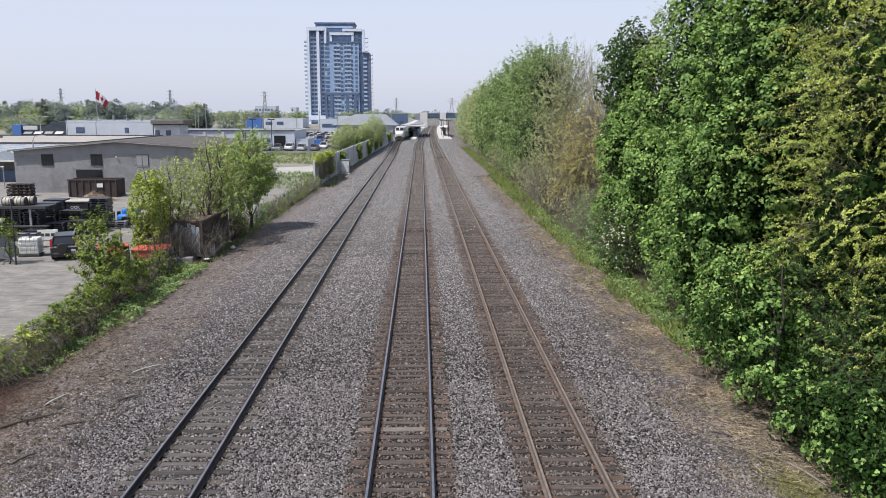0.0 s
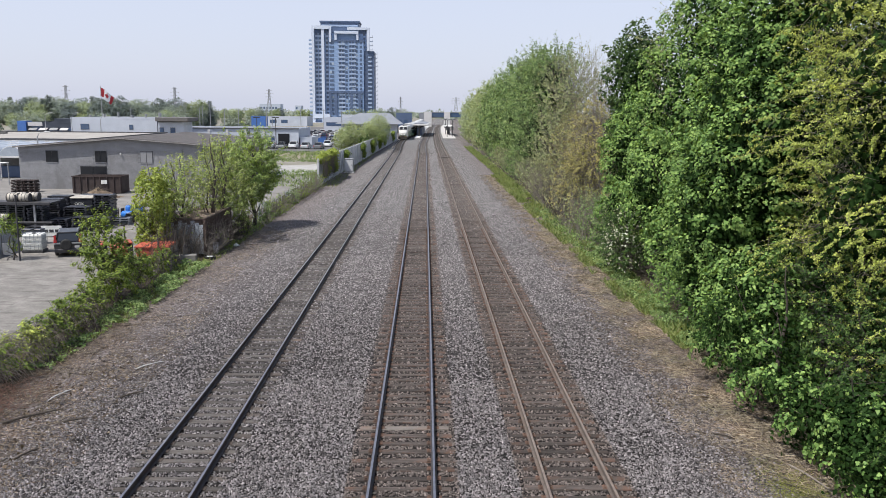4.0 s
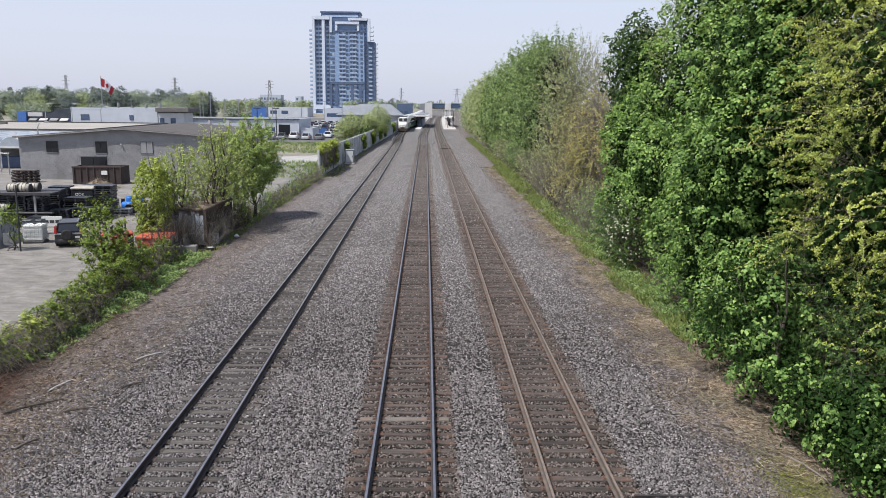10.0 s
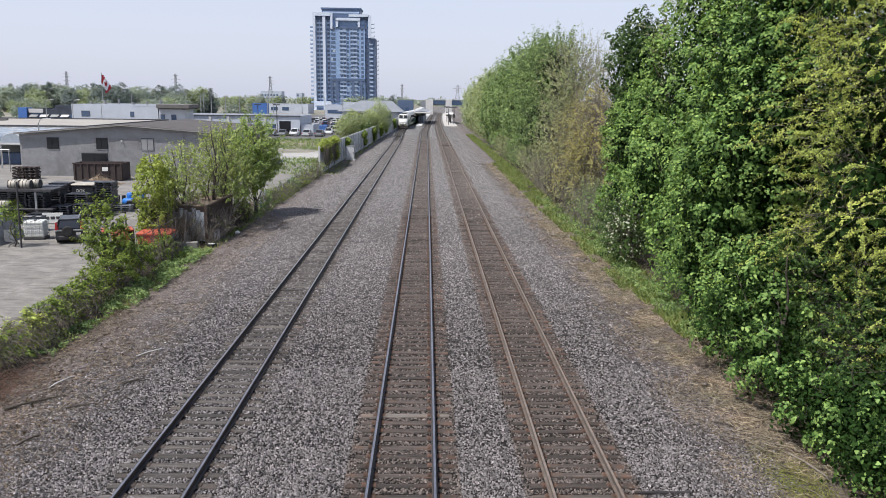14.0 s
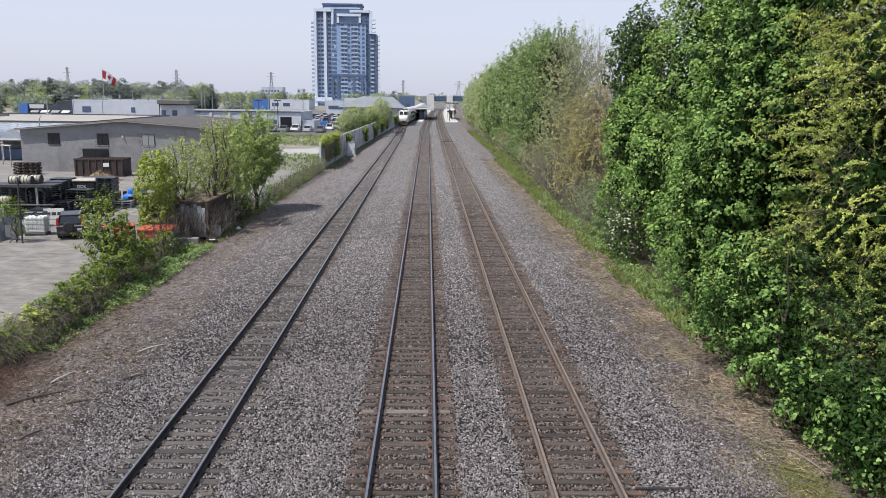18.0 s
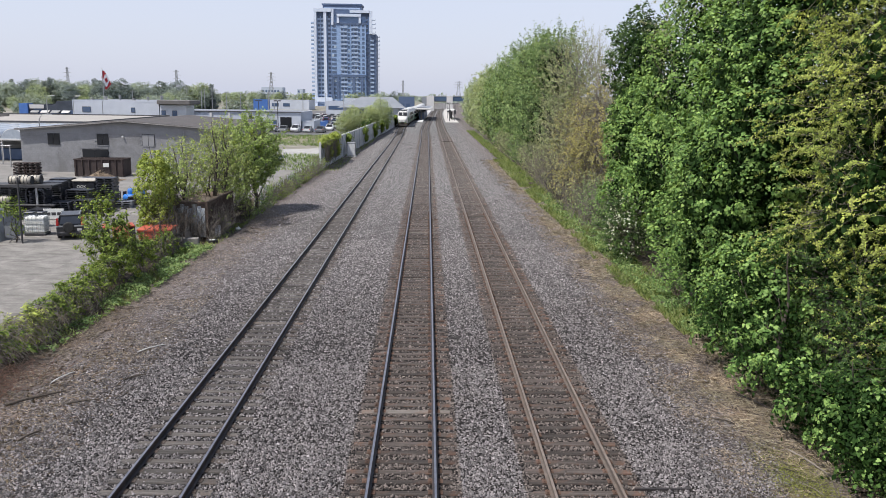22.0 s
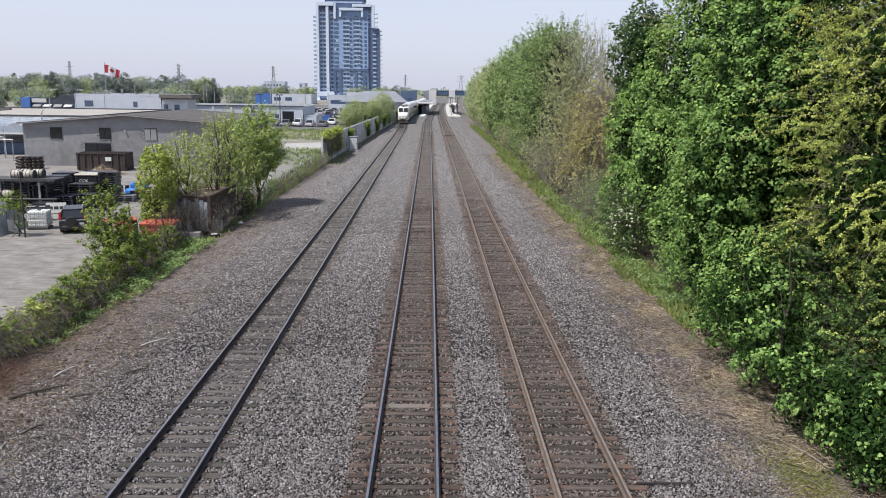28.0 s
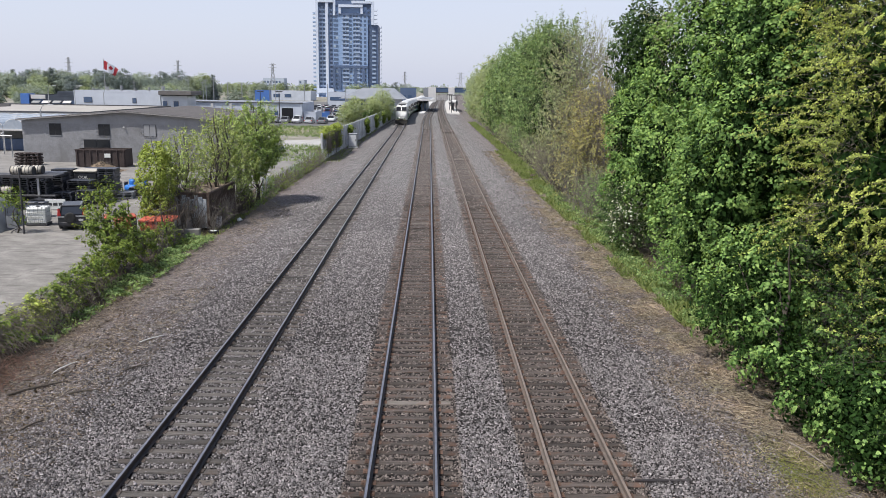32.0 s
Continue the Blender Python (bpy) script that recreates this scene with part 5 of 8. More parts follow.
def build_far_town():
    long_building("white_office", -72.0, -54.6, 166, 184, 6.55, M_WHITEWALL, "white-painted flat-roofed workshop with small windows", panes=((2.0, 3.6, 4.5, 5.5), (11.8, 12.5, 4.5, 5.4)))
    b = long_building("office_annex", -54.4, -49.2, 166, 172, 6.0, M_WHITEWALL, "white office wing under a dark overhanging roof", panes=((0.3, 1.1, 3.7, 4.9), (2.5, 3.4, 3.7, 4.9)), parapet=0.2)
    part("overhang", Shape().box(-0.2, 6.4, -1.2, 6.6, 6.2, 7.0, 0.05), M_OVERHANG, b, "dark fascia of the overhanging roof")
    for i in range(7):
        part("roof_vent", Shape().tube([(-16 + i * 2.9, 6, 6.3), (-16 + i * 2.9, 6, 7.3 + 0.3 * (i % 3))], 0.25 + 0.1 * (i % 2), 8), M_STEEL, b)
    c = long_building("depot_building", -60.4, -29.2, 187, 206, 4.0, M_WHITEWALL, "long pale flat-roofed depot with dark doors", parapet=0.5, panes=((20.6, 22.6, 0.8, 2.6), (23.0, 25.6, 0.8, 2.6)), doors=((26.5, 29.1, 0.0, 3.3),))
    part("kerb_roof", Shape().box(0, 31.4, -0.25, 0.0, 4.35, 4.55), M_TRIM, c)
    for i in range(6):
        part("pilaster", Shape().box(2 + i * 4.2, 2.5 + i * 4.2, -0.18, 0, 0, 4.2), M_PALE, c)
    long_building("depot_lean_to", -29.0, -26.2, 187.5, 198, 2.2, M_WHITEWALL, "low pale extension beside the depot", parapet=0.35)
    d = long_building("retail_hall", -114.6, -100.5, 232, 250, 4.3, M_RETAIL, "dark shop hall with a blue corner panel", panes=((3.0, 5.2, 0.4, 3.6), (13.0, 15.0, 0.4, 3.2), (8, 12, 0.3, 2.4)))
    part("blue_corner", Shape().box(-0.8, 1.6, -0.6, 3, 0, 5.0), M_BLUE, d, "bright blue corner panel")
    part("sign_band", Shape().box(2.0, 6.0, -0.3, 0.0, 3.6, 4.7), M_PALE, d)
    part("upper_storey", Shape().box(8.5, 13.5, 2, 12, 4.3, 5.7), M_RETAIL, d)
    for i in range(4):
        part("awning", Shape().prism([(-1.2, 2.4), (0, 3.0), (0, 3.1), (-1.3, 2.5)], 2.4 + i * 2.9, 4.6 + i * 2.9, "x"), M_PALE if i % 2 else M_STEEL, d)
    # glazed hall roofs behind the yard
    g = thing("glasshouse", pose(-66.5, 100, 0), "open glasshouse shed with arched pale roofs on posts", "building")
    glaze = surf("milky_glazing", (0.27, 0.31, 0.36), (0.4, 0.44, 0.49), 0.5, 0.3, 0, 0, 4, (0.2, 0.24, 0.3), 0.4, 0.5)
    part("back_wall", Shape().box(0, 17, 24, 24.3, 0, 3.0), M_TRIM, g)
    for i in range(6):
        a = [(i * 2.83 + 1.4 + 1.4 * math.cos(t * math.pi / 8), 2.7 + 1.2 * math.sin(t * math.pi / 8)) for t in range(9)]
        part("arched_roof", Shape().prism(a, 0, 24, "y"), glaze, g)
        for k in range(5):
            part("roof_rib", Shape().tube([(u, k * 5.9 + 0.1, w + 0.04) for u, w in a], 0.05, 5), M_PALE, g)
    for i in range(7):
        part("post", Shape().box(i * 2.83 - 0.07, i * 2.83 + 0.07, 0, 0.14, 0, 2.75), M_PALE, g)
    part("gutter_beam", Shape().box(-0.1, 17.1, -0.1, 0.2, 2.55, 2.75), M_PALE, g)
    part("stock", Shape().box(0.3, 16.7, 2, 3, 0, 1.4, 0.05), M_TNAVY, g, "dark stock under the roof")
    # hall with a pale flat roof beside the warehouse
    long_building("pale_roof_hall", -100, -50, 120, 158, 4.0, M_BEIGE, "hall with a wide pale flat roof", roof=M_TANROOF, parapet=0.25)
    u = thing("roof_upstand", pose(-71.5, 121, 4.2), "dark brown sheet upstand along the edge of the pale roof", "roof edge")
    part("sheet", Shape().prism([(0, 0), (9.4, 0.6), (9.4, 1.0), (0, 0.35)], 0, 0.5, "y"), M_OVERHANG, u)
    # station house with a hipped roof, and what lies round it
    st = thing("station_house", pose(-22.8, 330, 0), "station house under a wide grey hipped roof", "building")
    part("wall", Shape().box(-10.5, 11.5, -6, 8, 0, 3.6), M_WHITEWALL, st)
    v = [(-13, -8, 3.4), (13.6, -8, 3.4), (13.6, 10, 3.4), (-13, 10, 3.4), (-4, 1, 7.7), (8.5, 1, 7.7)]
    part("roof", Shape().add(v, [(0, 1, 5, 4), (1, 2, 5), (2, 3, 4, 5), (3, 0, 4), (0, 3, 2, 1)]), M_SLATE, st)
    for i in range(5):
        part("window", Shape().box(-8.5 + i * 3.8, -6.5 + i * 3.8, -6.06, -5.98, 0.8, 2.8), G_WIN, st)
    long_building("low_white_shop", -43, -30.5, 345, 360, 5.4, M_WHITEWALL, "low white shop building with dark windows", panes=((1.0, 9.0, 2.2, 3.6),))
    long_building("dark_brick_block", -15.4, -7.2, 430, 446, 7.4, M_TNAVY, "dark flat-roofed block near the station", panes=((1, 3, 2, 4), (4, 6, 2, 4)))
    for x0, x1, y, h, mat, lab in ((-190, -150, 470, 6, M_BEIGE, "low beige hall in the distance"), (-70.5, -64.8, 330, 5.8, M_BLUE, "blue-fronted shop in the distance"), (-86, -64, 440, 4.8, M_WHITEWALL, "white hall in the distance"), (-240, -200, 560, 8, M_BEIGE, "low hall in the distance"), (-51, -40, 500, 5.8, M_WHITEWALL, "white shop row in the distance"), (-330, -260, 640, 7, M_WHITEWALL, "white hall in the distance"), (-300, -230, 820, 9, M_BEIGE, "low hall in the distance")):
        long_building("distant_hall", x0, x1, y, y + (5 if mat is M_BLUE else 22), h, mat, lab, panes=tuple((2 + 6 * i, 5.5 + 6 * i, h * 0.35, h * 0.7) for i in range(int((x1 - x0) / 6) - 1)))
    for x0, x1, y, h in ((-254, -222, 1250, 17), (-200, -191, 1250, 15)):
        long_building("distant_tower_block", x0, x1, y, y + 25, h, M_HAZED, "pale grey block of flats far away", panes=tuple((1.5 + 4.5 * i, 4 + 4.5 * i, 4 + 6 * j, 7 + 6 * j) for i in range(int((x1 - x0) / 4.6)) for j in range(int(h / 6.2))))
    # stone-paved and bare areas, laid on the ground sheet
    yard = setting("yard_pavement", Shape().box(-120, -14.6, -10, 107.9, -0.3, -0.008).box(-120, -44, 107.9, 119.8, -0.3, -0.008), M_CONC, "worn pale concrete yard with stains and joints", "pavement")
    slab = Shape().box(-1.7475, 1.7475, -2.2475, 2.2475, -0.02, 0.0, 0.002).mesh("slab", M_SLAB)
    for i in range(8):
        for j in range(12):
            tagged(part("slab", slab, None, yard, m=pose(-16.6 - 3.5 * i, 22.0 + 4.5 * j + 0.4 * (i % 2), 0, 0, 0, 180 * ((i + j) % 2))))
    setting("lane_pavement", Shape().prism([(-40, 108), (-19, 108), (-15.2, 114), (-15.0, 134), (-16.5, 138), (-19.0, 128), (-40, 126)], -0.3, 0.0, "z"), M_LANE, "pale concrete lane", "pavement")
    setting("bare_earth", Shape().prism([(-48, 143), (-16.5, 143), (-15.5, 168), (-48, 168)], -0.3, -0.012, "z"), M_DIRT, "bare brown earth with weeds", "ground")
    setting("car_park", Shape().prism([(-75, 170), (-14.2, 170), (-13.2, 240), (-18, 320), (-30, 420), (-120, 420), (-120, 401), (-75, 401)], -0.3, 0.0, "z"), M_ASPH, "grey asphalt car park", "car park")
    setting("street_pavement", Shape().prism([(-160, 160), (-75.2, 160), (-75.2, 400), (-160, 400)], -0.3, 0.0, "z"), M_ASPH, "grey asphalt street and lots", "road")


def lattice_pylon(x, y, h, w, label):
    root = thing("transmission_pylon", pose(x, y, 0), label, "pylon", "transmission pylons")
    r = 0.1 + y * 0.00012
    for sx in (-1, 1):
        for sy in (-1, 1):
            part("leg", Shape().tube([(sx * w, sy * w, -0.1), (sx * w * 0.3, sy * w * 0.3, h * 0.7), (sx * w * 0.22, sy * w * 0.22, h)], r, 5), M_STEEL, root)
    for i in range(7):
        z0, z1 = h * i / 7, h * (i + 1) / 7
        a0 = w * (1 - 0.7 * min(1, z0 / h / 0.7)) if z0 < 0.7 * h else w * 0.26
        a1 = w * (1 - 0.7 * min(1, z1 / h / 0.7)) if z1 < 0.7 * h else w * 0.24
        for s in (-1, 1):
            part("brace", Shape().tube([(-a0, s * a0, z0), (a1, s * a1, z1)], r * 0.6, 4).tube([(a0, s * a0, z0), (-a1, s * a1, z1)], r * 0.6, 4), M_STEEL, root)
    for z, l in ((h * 0.72, w * 1.25), (h * 0.83, w * 1.5), (h * 0.94, w * 1.1)):
        part("cross_arm", Shape().tube([(-l, 0, z), (0, 0, z + 0.7), (l, 0, z)], r * 0.8, 4), M_STEEL, root)


def build_masts():
    lattice_pylon(-214, 700, 27, 2.4, "grey lattice pylon far behind the trees")
    lattice_pylon(-306, 700, 28, 2.4, "grey lattice pylon far behind the trees")
    lattice_pylon(-172, 900, 31, 3.4, "grey lattice pylon far behind the trees")
    lattice_pylon(-15.8, 520, 17.5, 1.0, "grey lattice mast behind the station")
    lattice_pylon(34, 900, 24, 3.6, "grey lattice pylon far behind the trees")


# ---- station ----
def build_station():
    ysl = [258 + 12 * i for i in range(20)]

    def deck(x0, x1, z1, ys, track=2):
        s = Shape()
        vs = [(x + bend(y, track), y, z) for y in ys for x, z in ((x0, -0.04), (x1, -0.04), (x1, z1), (x0, z1))]
        fs = [(4 * j + i, 4 * j + (i + 1) % 4, 4 * j + 4 + (i + 1) % 4, 4 * j + 4 + i) for j in range(len(ys) - 1) for i in range(4)]
        return s.add(vs, fs + [(0, 1, 2, 3), tuple(4 * (len(ys) - 1) + i for i in range(4))])
    setting("platform_island", deck(-4.2, -2.3, 0.25, ysl, 1), M_PALE, "pale concrete island platform between the tracks", "platform")
    setting("platform_side", deck(5.6, 9.6, 0.25, ysl), M_BEIGE, "pale concrete side platform", "platform")
    can = thing("platform_canopy", pose(-2.1, 276, 0.25, 0, 0, -1.6), "white-edged platform canopy on dark posts", "canopy")
    part("roof", Shape().box(-2.3, 2.9, 0, 48, 3.5, 3.95, 0.1), M_PALE, can)
    part("roof_top", Shape().prism([(-2.0, 3.95), (2.4, 3.95), (1.4, 4.3), (-1.2, 4.3)], 1, 46, "y"), M_SLATE, can)
    for i in range(8):
        part("post", Shape().box(-0.25, 0.25, 0.8 + i * 6.4, 1.2 + i * 6.4, 0, 3.5), M_DARKSTEEL, can)
    part("shelter_wall", Shape().box(-0.9, 0.8, 4, 40, 0, 2.5), M_TNAVY, can)
    sh = thing("platform_canopy", pose(8.0 + bend(300), 285, 0.25), "white platform shelter roof on posts", "canopy")
    part("roof", Shape().box(-1.6, 1.6, 0, 30, 2.9, 3.3, 0.08), M_PALE, sh)
    for i in range(5):
        part("post", Shape().box(-0.12, 0.12, 0.5 + i * 7, 0.75 + i * 7, 0, 2.9), M_DARKSTEEL, sh)
    for x, y in ((7.0, 268), (8.9, 274), (6.9, 300)):
        lp = thing("platform_lamp", pose(x + bend(y), y, 0.25 if y > 258 else 0), "dark lamp post with twin heads on the platform", "lamp post", "platform lamps")
        part("pole", Shape().tube([(0, 0, 0), (0, 0, 5.6)], 0.13, 6), M_DARKSTEEL, lp)
        part("lamp_head", Shape().box(-1.0, -0.1, -0.15, 0.15, 5.5, 5.75, 0.04), M_DARKSTEEL, lp)
        part("lamp_head", Shape().box(0.1, 1.0, -0.15, 0.15, 5.5, 5.75, 0.04), M_DARKSTEEL, lp)
        part("sign_board", Shape().box(-0.35, 0.35, -0.2, -0.14, 2.2, 3.6), M_DARKSTEEL, lp)
    # covered footbridge over the line
    fb = thing("footbridge", pose(0, 455, 0), "covered footbridge with pale concrete stair towers", "bridge")
    for x0, x1 in ((-0.6, 3.6), (10.6, 14.0)):
        part("stair_tower", Shape().box(x0, x1, 0, 6, -0.1, 8.2, 0.05), M_PALE, fb, "pale concrete stair tower")
    part("span", Shape().box(3.6, 10.6, 1, 4.5, 5.6, 8.0), G_WIN, fb)
    part("span_beam", Shape().box(3.6, 10.6, 0.8, 4.8, 5.1, 5.6), M_DARKSTEEL, fb)
    part("span_roof", Shape().box(3.6, 10.6, 0.8, 4.8, 7.8, 8.15), M_SLATE, fb)
    part("side_span", Shape().box(14.0, 24, 1, 4.5, 5.4, 7.9), G_WIN, fb)
    part("side_span_roof", Shape().box(14.0, 24, 0.8, 4.8, 7.9, 8.2), M_SLATE, fb)
    part("side_span", Shape().box(-3.4, -0.6, 1, 4.5, 3.0, 7.6), M_SLATE, fb)


# ---- train ----
M_TRAINWHITE = surf("white_train_paint", (0.5, 0.5, 0.48), (0.62, 0.62, 0.6), 1.2, 0.4, 0, 0, 8, (0.33, 0.32, 0.29), 0.6, 0.5)
# livery green, darkened further to suggest shade on the train's side
M_TRAINGREEN = surf("green_train_paint", (0.012, 0.07, 0.034), (0.02, 0.1, 0.048), 1.2, 0.4)
M_UNDER = surf("sooty_underframe", (0.015, 0.014, 0.014), (0.045, 0.04, 0.036), 2, 0.9)
M_BUFFER = surf("ochre_dirt_paint", (0.16, 0.12, 0.06), (0.27, 0.21, 0.11), 2, 0.8)
TRAIN_PARTS = []
TRAIN_ROWS = ((0, 247.5), (3, 244.5), (6, 241.0), (9, 237.5), (12, 234.0), (14.5, 231.0), (17, 228.0), (19, 225.0), (22, 219.5), (25.5, 210.0), (28, 201.5), (30, 193.0), (32, 183.5))


def bogie(root, y):
    part("bogie", Shape().box(-1.15, 1.15, y - 1.4, y + 1.4, 0.35, 0.75, 0.05), M_UNDER, root)
    for dy in (-1.0, 1.0):
        for sx in (-0.75, 0.75):
            part("wheel", Shape().tube([(sx - 0.06, y + dy, 0.46), (sx + 0.06, y + dy, 0.46)], 0.46, 16), M_DARKSTEEL, root)


def build_train():
    """Local space: nose at y = 0, the body behind it along +y, rail head at z = 0."""
    lo = thing("locomotive", pose(TRACKS[0], 247.5, 0.19), "white and green diesel locomotive with a sloped nose", "locomotive")

    def hull(stations, n=5):
        """A rounded shell through cross-sections (y, half width, low z, high z, corner radius)."""
        vs, fs = [], []
        for y, w, z0, z1, r in stations:
            ring = []
            for cx, cz, a0 in ((w - r, z1 - r, 0), (-w + r, z1 - r, 90), (-w + r * 0.3, z0 + r * 0.3, 180), (w - r * 0.3, z0 + r * 0.3, 270)):
                q = r if a0 < 180 else r * 0.3
                ring += [(cx + q * math.cos(radians(a0 + 90 * k / (n - 1))), y, cz + q * math.sin(radians(a0 + 90 * k / (n - 1)))) for k in range(n)]
            vs += ring
        m = 4 * n
        for j in range(len(stations) - 1):
            fs += [(j * m + i, j * m + (i + 1) % m, (j + 1) * m + (i + 1) % m, (j + 1) * m + i) for i in range(m)]
        return Shape().add(vs, fs + [tuple(range(m)), tuple((len(stations) - 1) * m + i for i in range(m))])
    part("body", hull([(1.65, 1.34, 0.75, 2.72, 0.3), (2.0, 1.36, 0.75, 3.1, 0.4), (2.7, 1.37, 0.75, 3.78, 0.5), (3.3, 1.38, 0.75, 4.0, 0.5), (20.5, 1.38, 0.75, 4.0, 0.5)]), M_TRAINWHITE, lo, smooth=False)
    part("nose", hull([(-0.12, 0.8, 0.95, 1.85, 0.3), (0.1, 1.08, 0.85, 2.15, 0.4), (0.6, 1.25, 0.8, 2.42, 0.42), (1.2, 1.31, 0.78, 2.6, 0.36), (1.66, 1.33, 0.76, 2.71, 0.3)]), M_TRAINWHITE, lo)
    part("green_band", Shape().box(-1.4, 1.4, 3.6, 20.4, 0.8, 2.3), M_TRAINGREEN, lo, "green side band darkened for shade")
    for sx in (-1, 1):
        part("nose_stripe", Shape().prism([(-0.14, 1.0), (-0.09, 1.62), (0.1, 1.62), (0.1, 1.0)], sx * 0.52, sx * 0.88, "x"), M_TRAINGREEN, lo, "green nose marking")
    part("coupler_pocket", Shape().box(-0.45, 0.45, -0.25, 0.0, 0.8, 1.22, 0.02), M_UNDER, lo)
    part("snow_plough", Shape().prism([(-0.35, 0.1), (-0.15, 0.85), (0.5, 0.85), (0.5, 0.15)], -1.35, 1.35, "x"), M_UNDER, lo, "black plough")

    def slope(x0, x1, u0, u1, lift):
        """A thin sheet on the sloping cab front; u runs from the foot of the slope to the roof."""
        p = lambda u, d: (1.72 + 0.98 * u - 0.09 * d, 2.82 + 0.96 * u + 0.09 * d)
        (ya, za), (yb, zb), (yc, zc), (yd, zd) = p(u0, lift), p(u1, lift), p(u1, 0), p(u0, 0)
        return Shape().add([(x0, ya, za), (x1, ya, za), (x1, yb, zb), (x0, yb, zb), (x0, yd, zd), (x1, yd, zd), (x1, yc, zc), (x0, yc, zc)],
                           [(0, 1, 2, 3), (4, 7, 6, 5), (0, 4, 5, 1), (3, 2, 6, 7), (0, 3, 7, 4), (1, 5, 6, 2)])
    part("cab_mask", slope(-1.16, 1.16, 0.02, 0.86, 1.0), M_DARKSTEEL, lo, "dark band round the windscreens")
    for x0, x1 in ((-1.06, -0.1), (0.1, 1.06)):
        part("windscreen", slope(x0, x1, 0.1, 0.78, 1.4), G_DARK, lo)
    part("window_post", slope(-0.1, 0.1, 0.02, 0.86, 1.5), M_TRAINWHITE, lo, "white post between the windscreens")
    glow, nd, ln = nodes_of("headlight_glow")
    nd["Principled BSDF"].inputs["Emission Color"].default_value = (1, 0.95, 0.8, 1)
    nd["Principled BSDF"].inputs["Emission Strength"].default_value = 0.8
    for x in (-0.4, 0.4):
        part("headlight", Shape().tube([(x, -0.16, 1.5), (x, 0.0, 1.5)], 0.08, 10), glow, lo)
    part("lower_nose_band", Shape().box(-1.15, 1.15, -0.2, 0.05, 0.82, 1.0, 0.02), M_BUFFER, lo, "ochre-stained lower nose")
    for y in (9.0, 12.2, 15.4):
        part("roof_fan", Shape().tube([(0, y, 3.98), (0, y, 4.18)], 0.85, 20), M_DARKSTEEL, lo)
    part("horn", Shape().box(-0.2, 0.2, 3.6, 4.2, 4.0, 4.18, 0.03), M_DARKSTEEL, lo)
    for x in (-1.42, 1.38):
        part("side_window", Shape().box(x, x + 0.04, 3.0, 3.9, 2.6, 3.3), G_DARK, lo)
    part("underframe", Shape().box(-1.2, 1.2, 1.0, 20.2, 0.4, 0.78), M_UNDER, lo)
    bogie(lo, 3.6)
    bogie(lo, 17.0)
    TRAIN_PARTS.append((lo, 0.0, 20.5))
    prof = [(-1.35, 0.45), (1.35, 0.45), (1.4, 1.5), (1.4, 3.3), (1.05, 4.15), (0.55, 4.4), (-0.55, 4.4), (-1.05, 4.15), (-1.4, 3.3), (-1.4, 1.5)]
    body = Shape().prism(prof, 0, 25.2, "y").mesh("body", M_TRAINWHITE)
    first = None
    for i in range(6):
        off = 21.2 + i * 26.0
        if first is None:
            co = thing("bilevel_coach", pose(TRACKS[0], 247.5 + off, 0.19), "white double-deck coach with green band and dark windows", "train coach", "coaches of the train")
            part("body", body, None, co)
            for sx in (-1.43, 1.4):
                for z0, z1, y0, y1 in ((1.15, 2.0, 5.0, 20.2), (2.45, 3.25, 3.4, 21.8), (2.0, 2.7, 0.8, 3.2), (2.0, 2.7, 22, 24.4)):
                    part("window_band", Shape().box(sx, sx + 0.03, y0, y1, z0, z1), G_DARK, co)
                # band taller than the livery stripe: it also paints shade on the side
                part("green_band", Shape().box(sx - 0.004, sx + 0.026, 0.3, 24.9, 0.5, 2.2), M_TRAINGREEN, co, "green side band darkened for shade")
            for y in (3.0, 22.2):
                bogie(co, y)
            part("end_door", Shape().box(-0.45, 0.45, -0.05, 0.03, 0.8, 2.9), M_DARKSTEEL, co)
            first = co
        else:
            co = copy_thing(first, pose(TRACKS[0], 247.5 + off, 0.19))
        TRAIN_PARTS.append((co, off, 25.2))


def on_line(y):
    return TRACKS[0] + bend(y, 0)


def motions():
    for ob, off, length in TRAIN_PARTS:
        rows = []
        for t, y in TRAIN_ROWS:
            a, b = y + off, y + off + length
            turn = math.degrees(math.atan2(-(on_line(b) - on_line(a)), length))
            rows.append((t, pose(on_line(a), a, 0.19, 0, 0, turn)))
        walk(ob, rows)
    for ob, rows in FLAG_ROWS:
        walk(ob, rows)


FLAG_ROWS = []


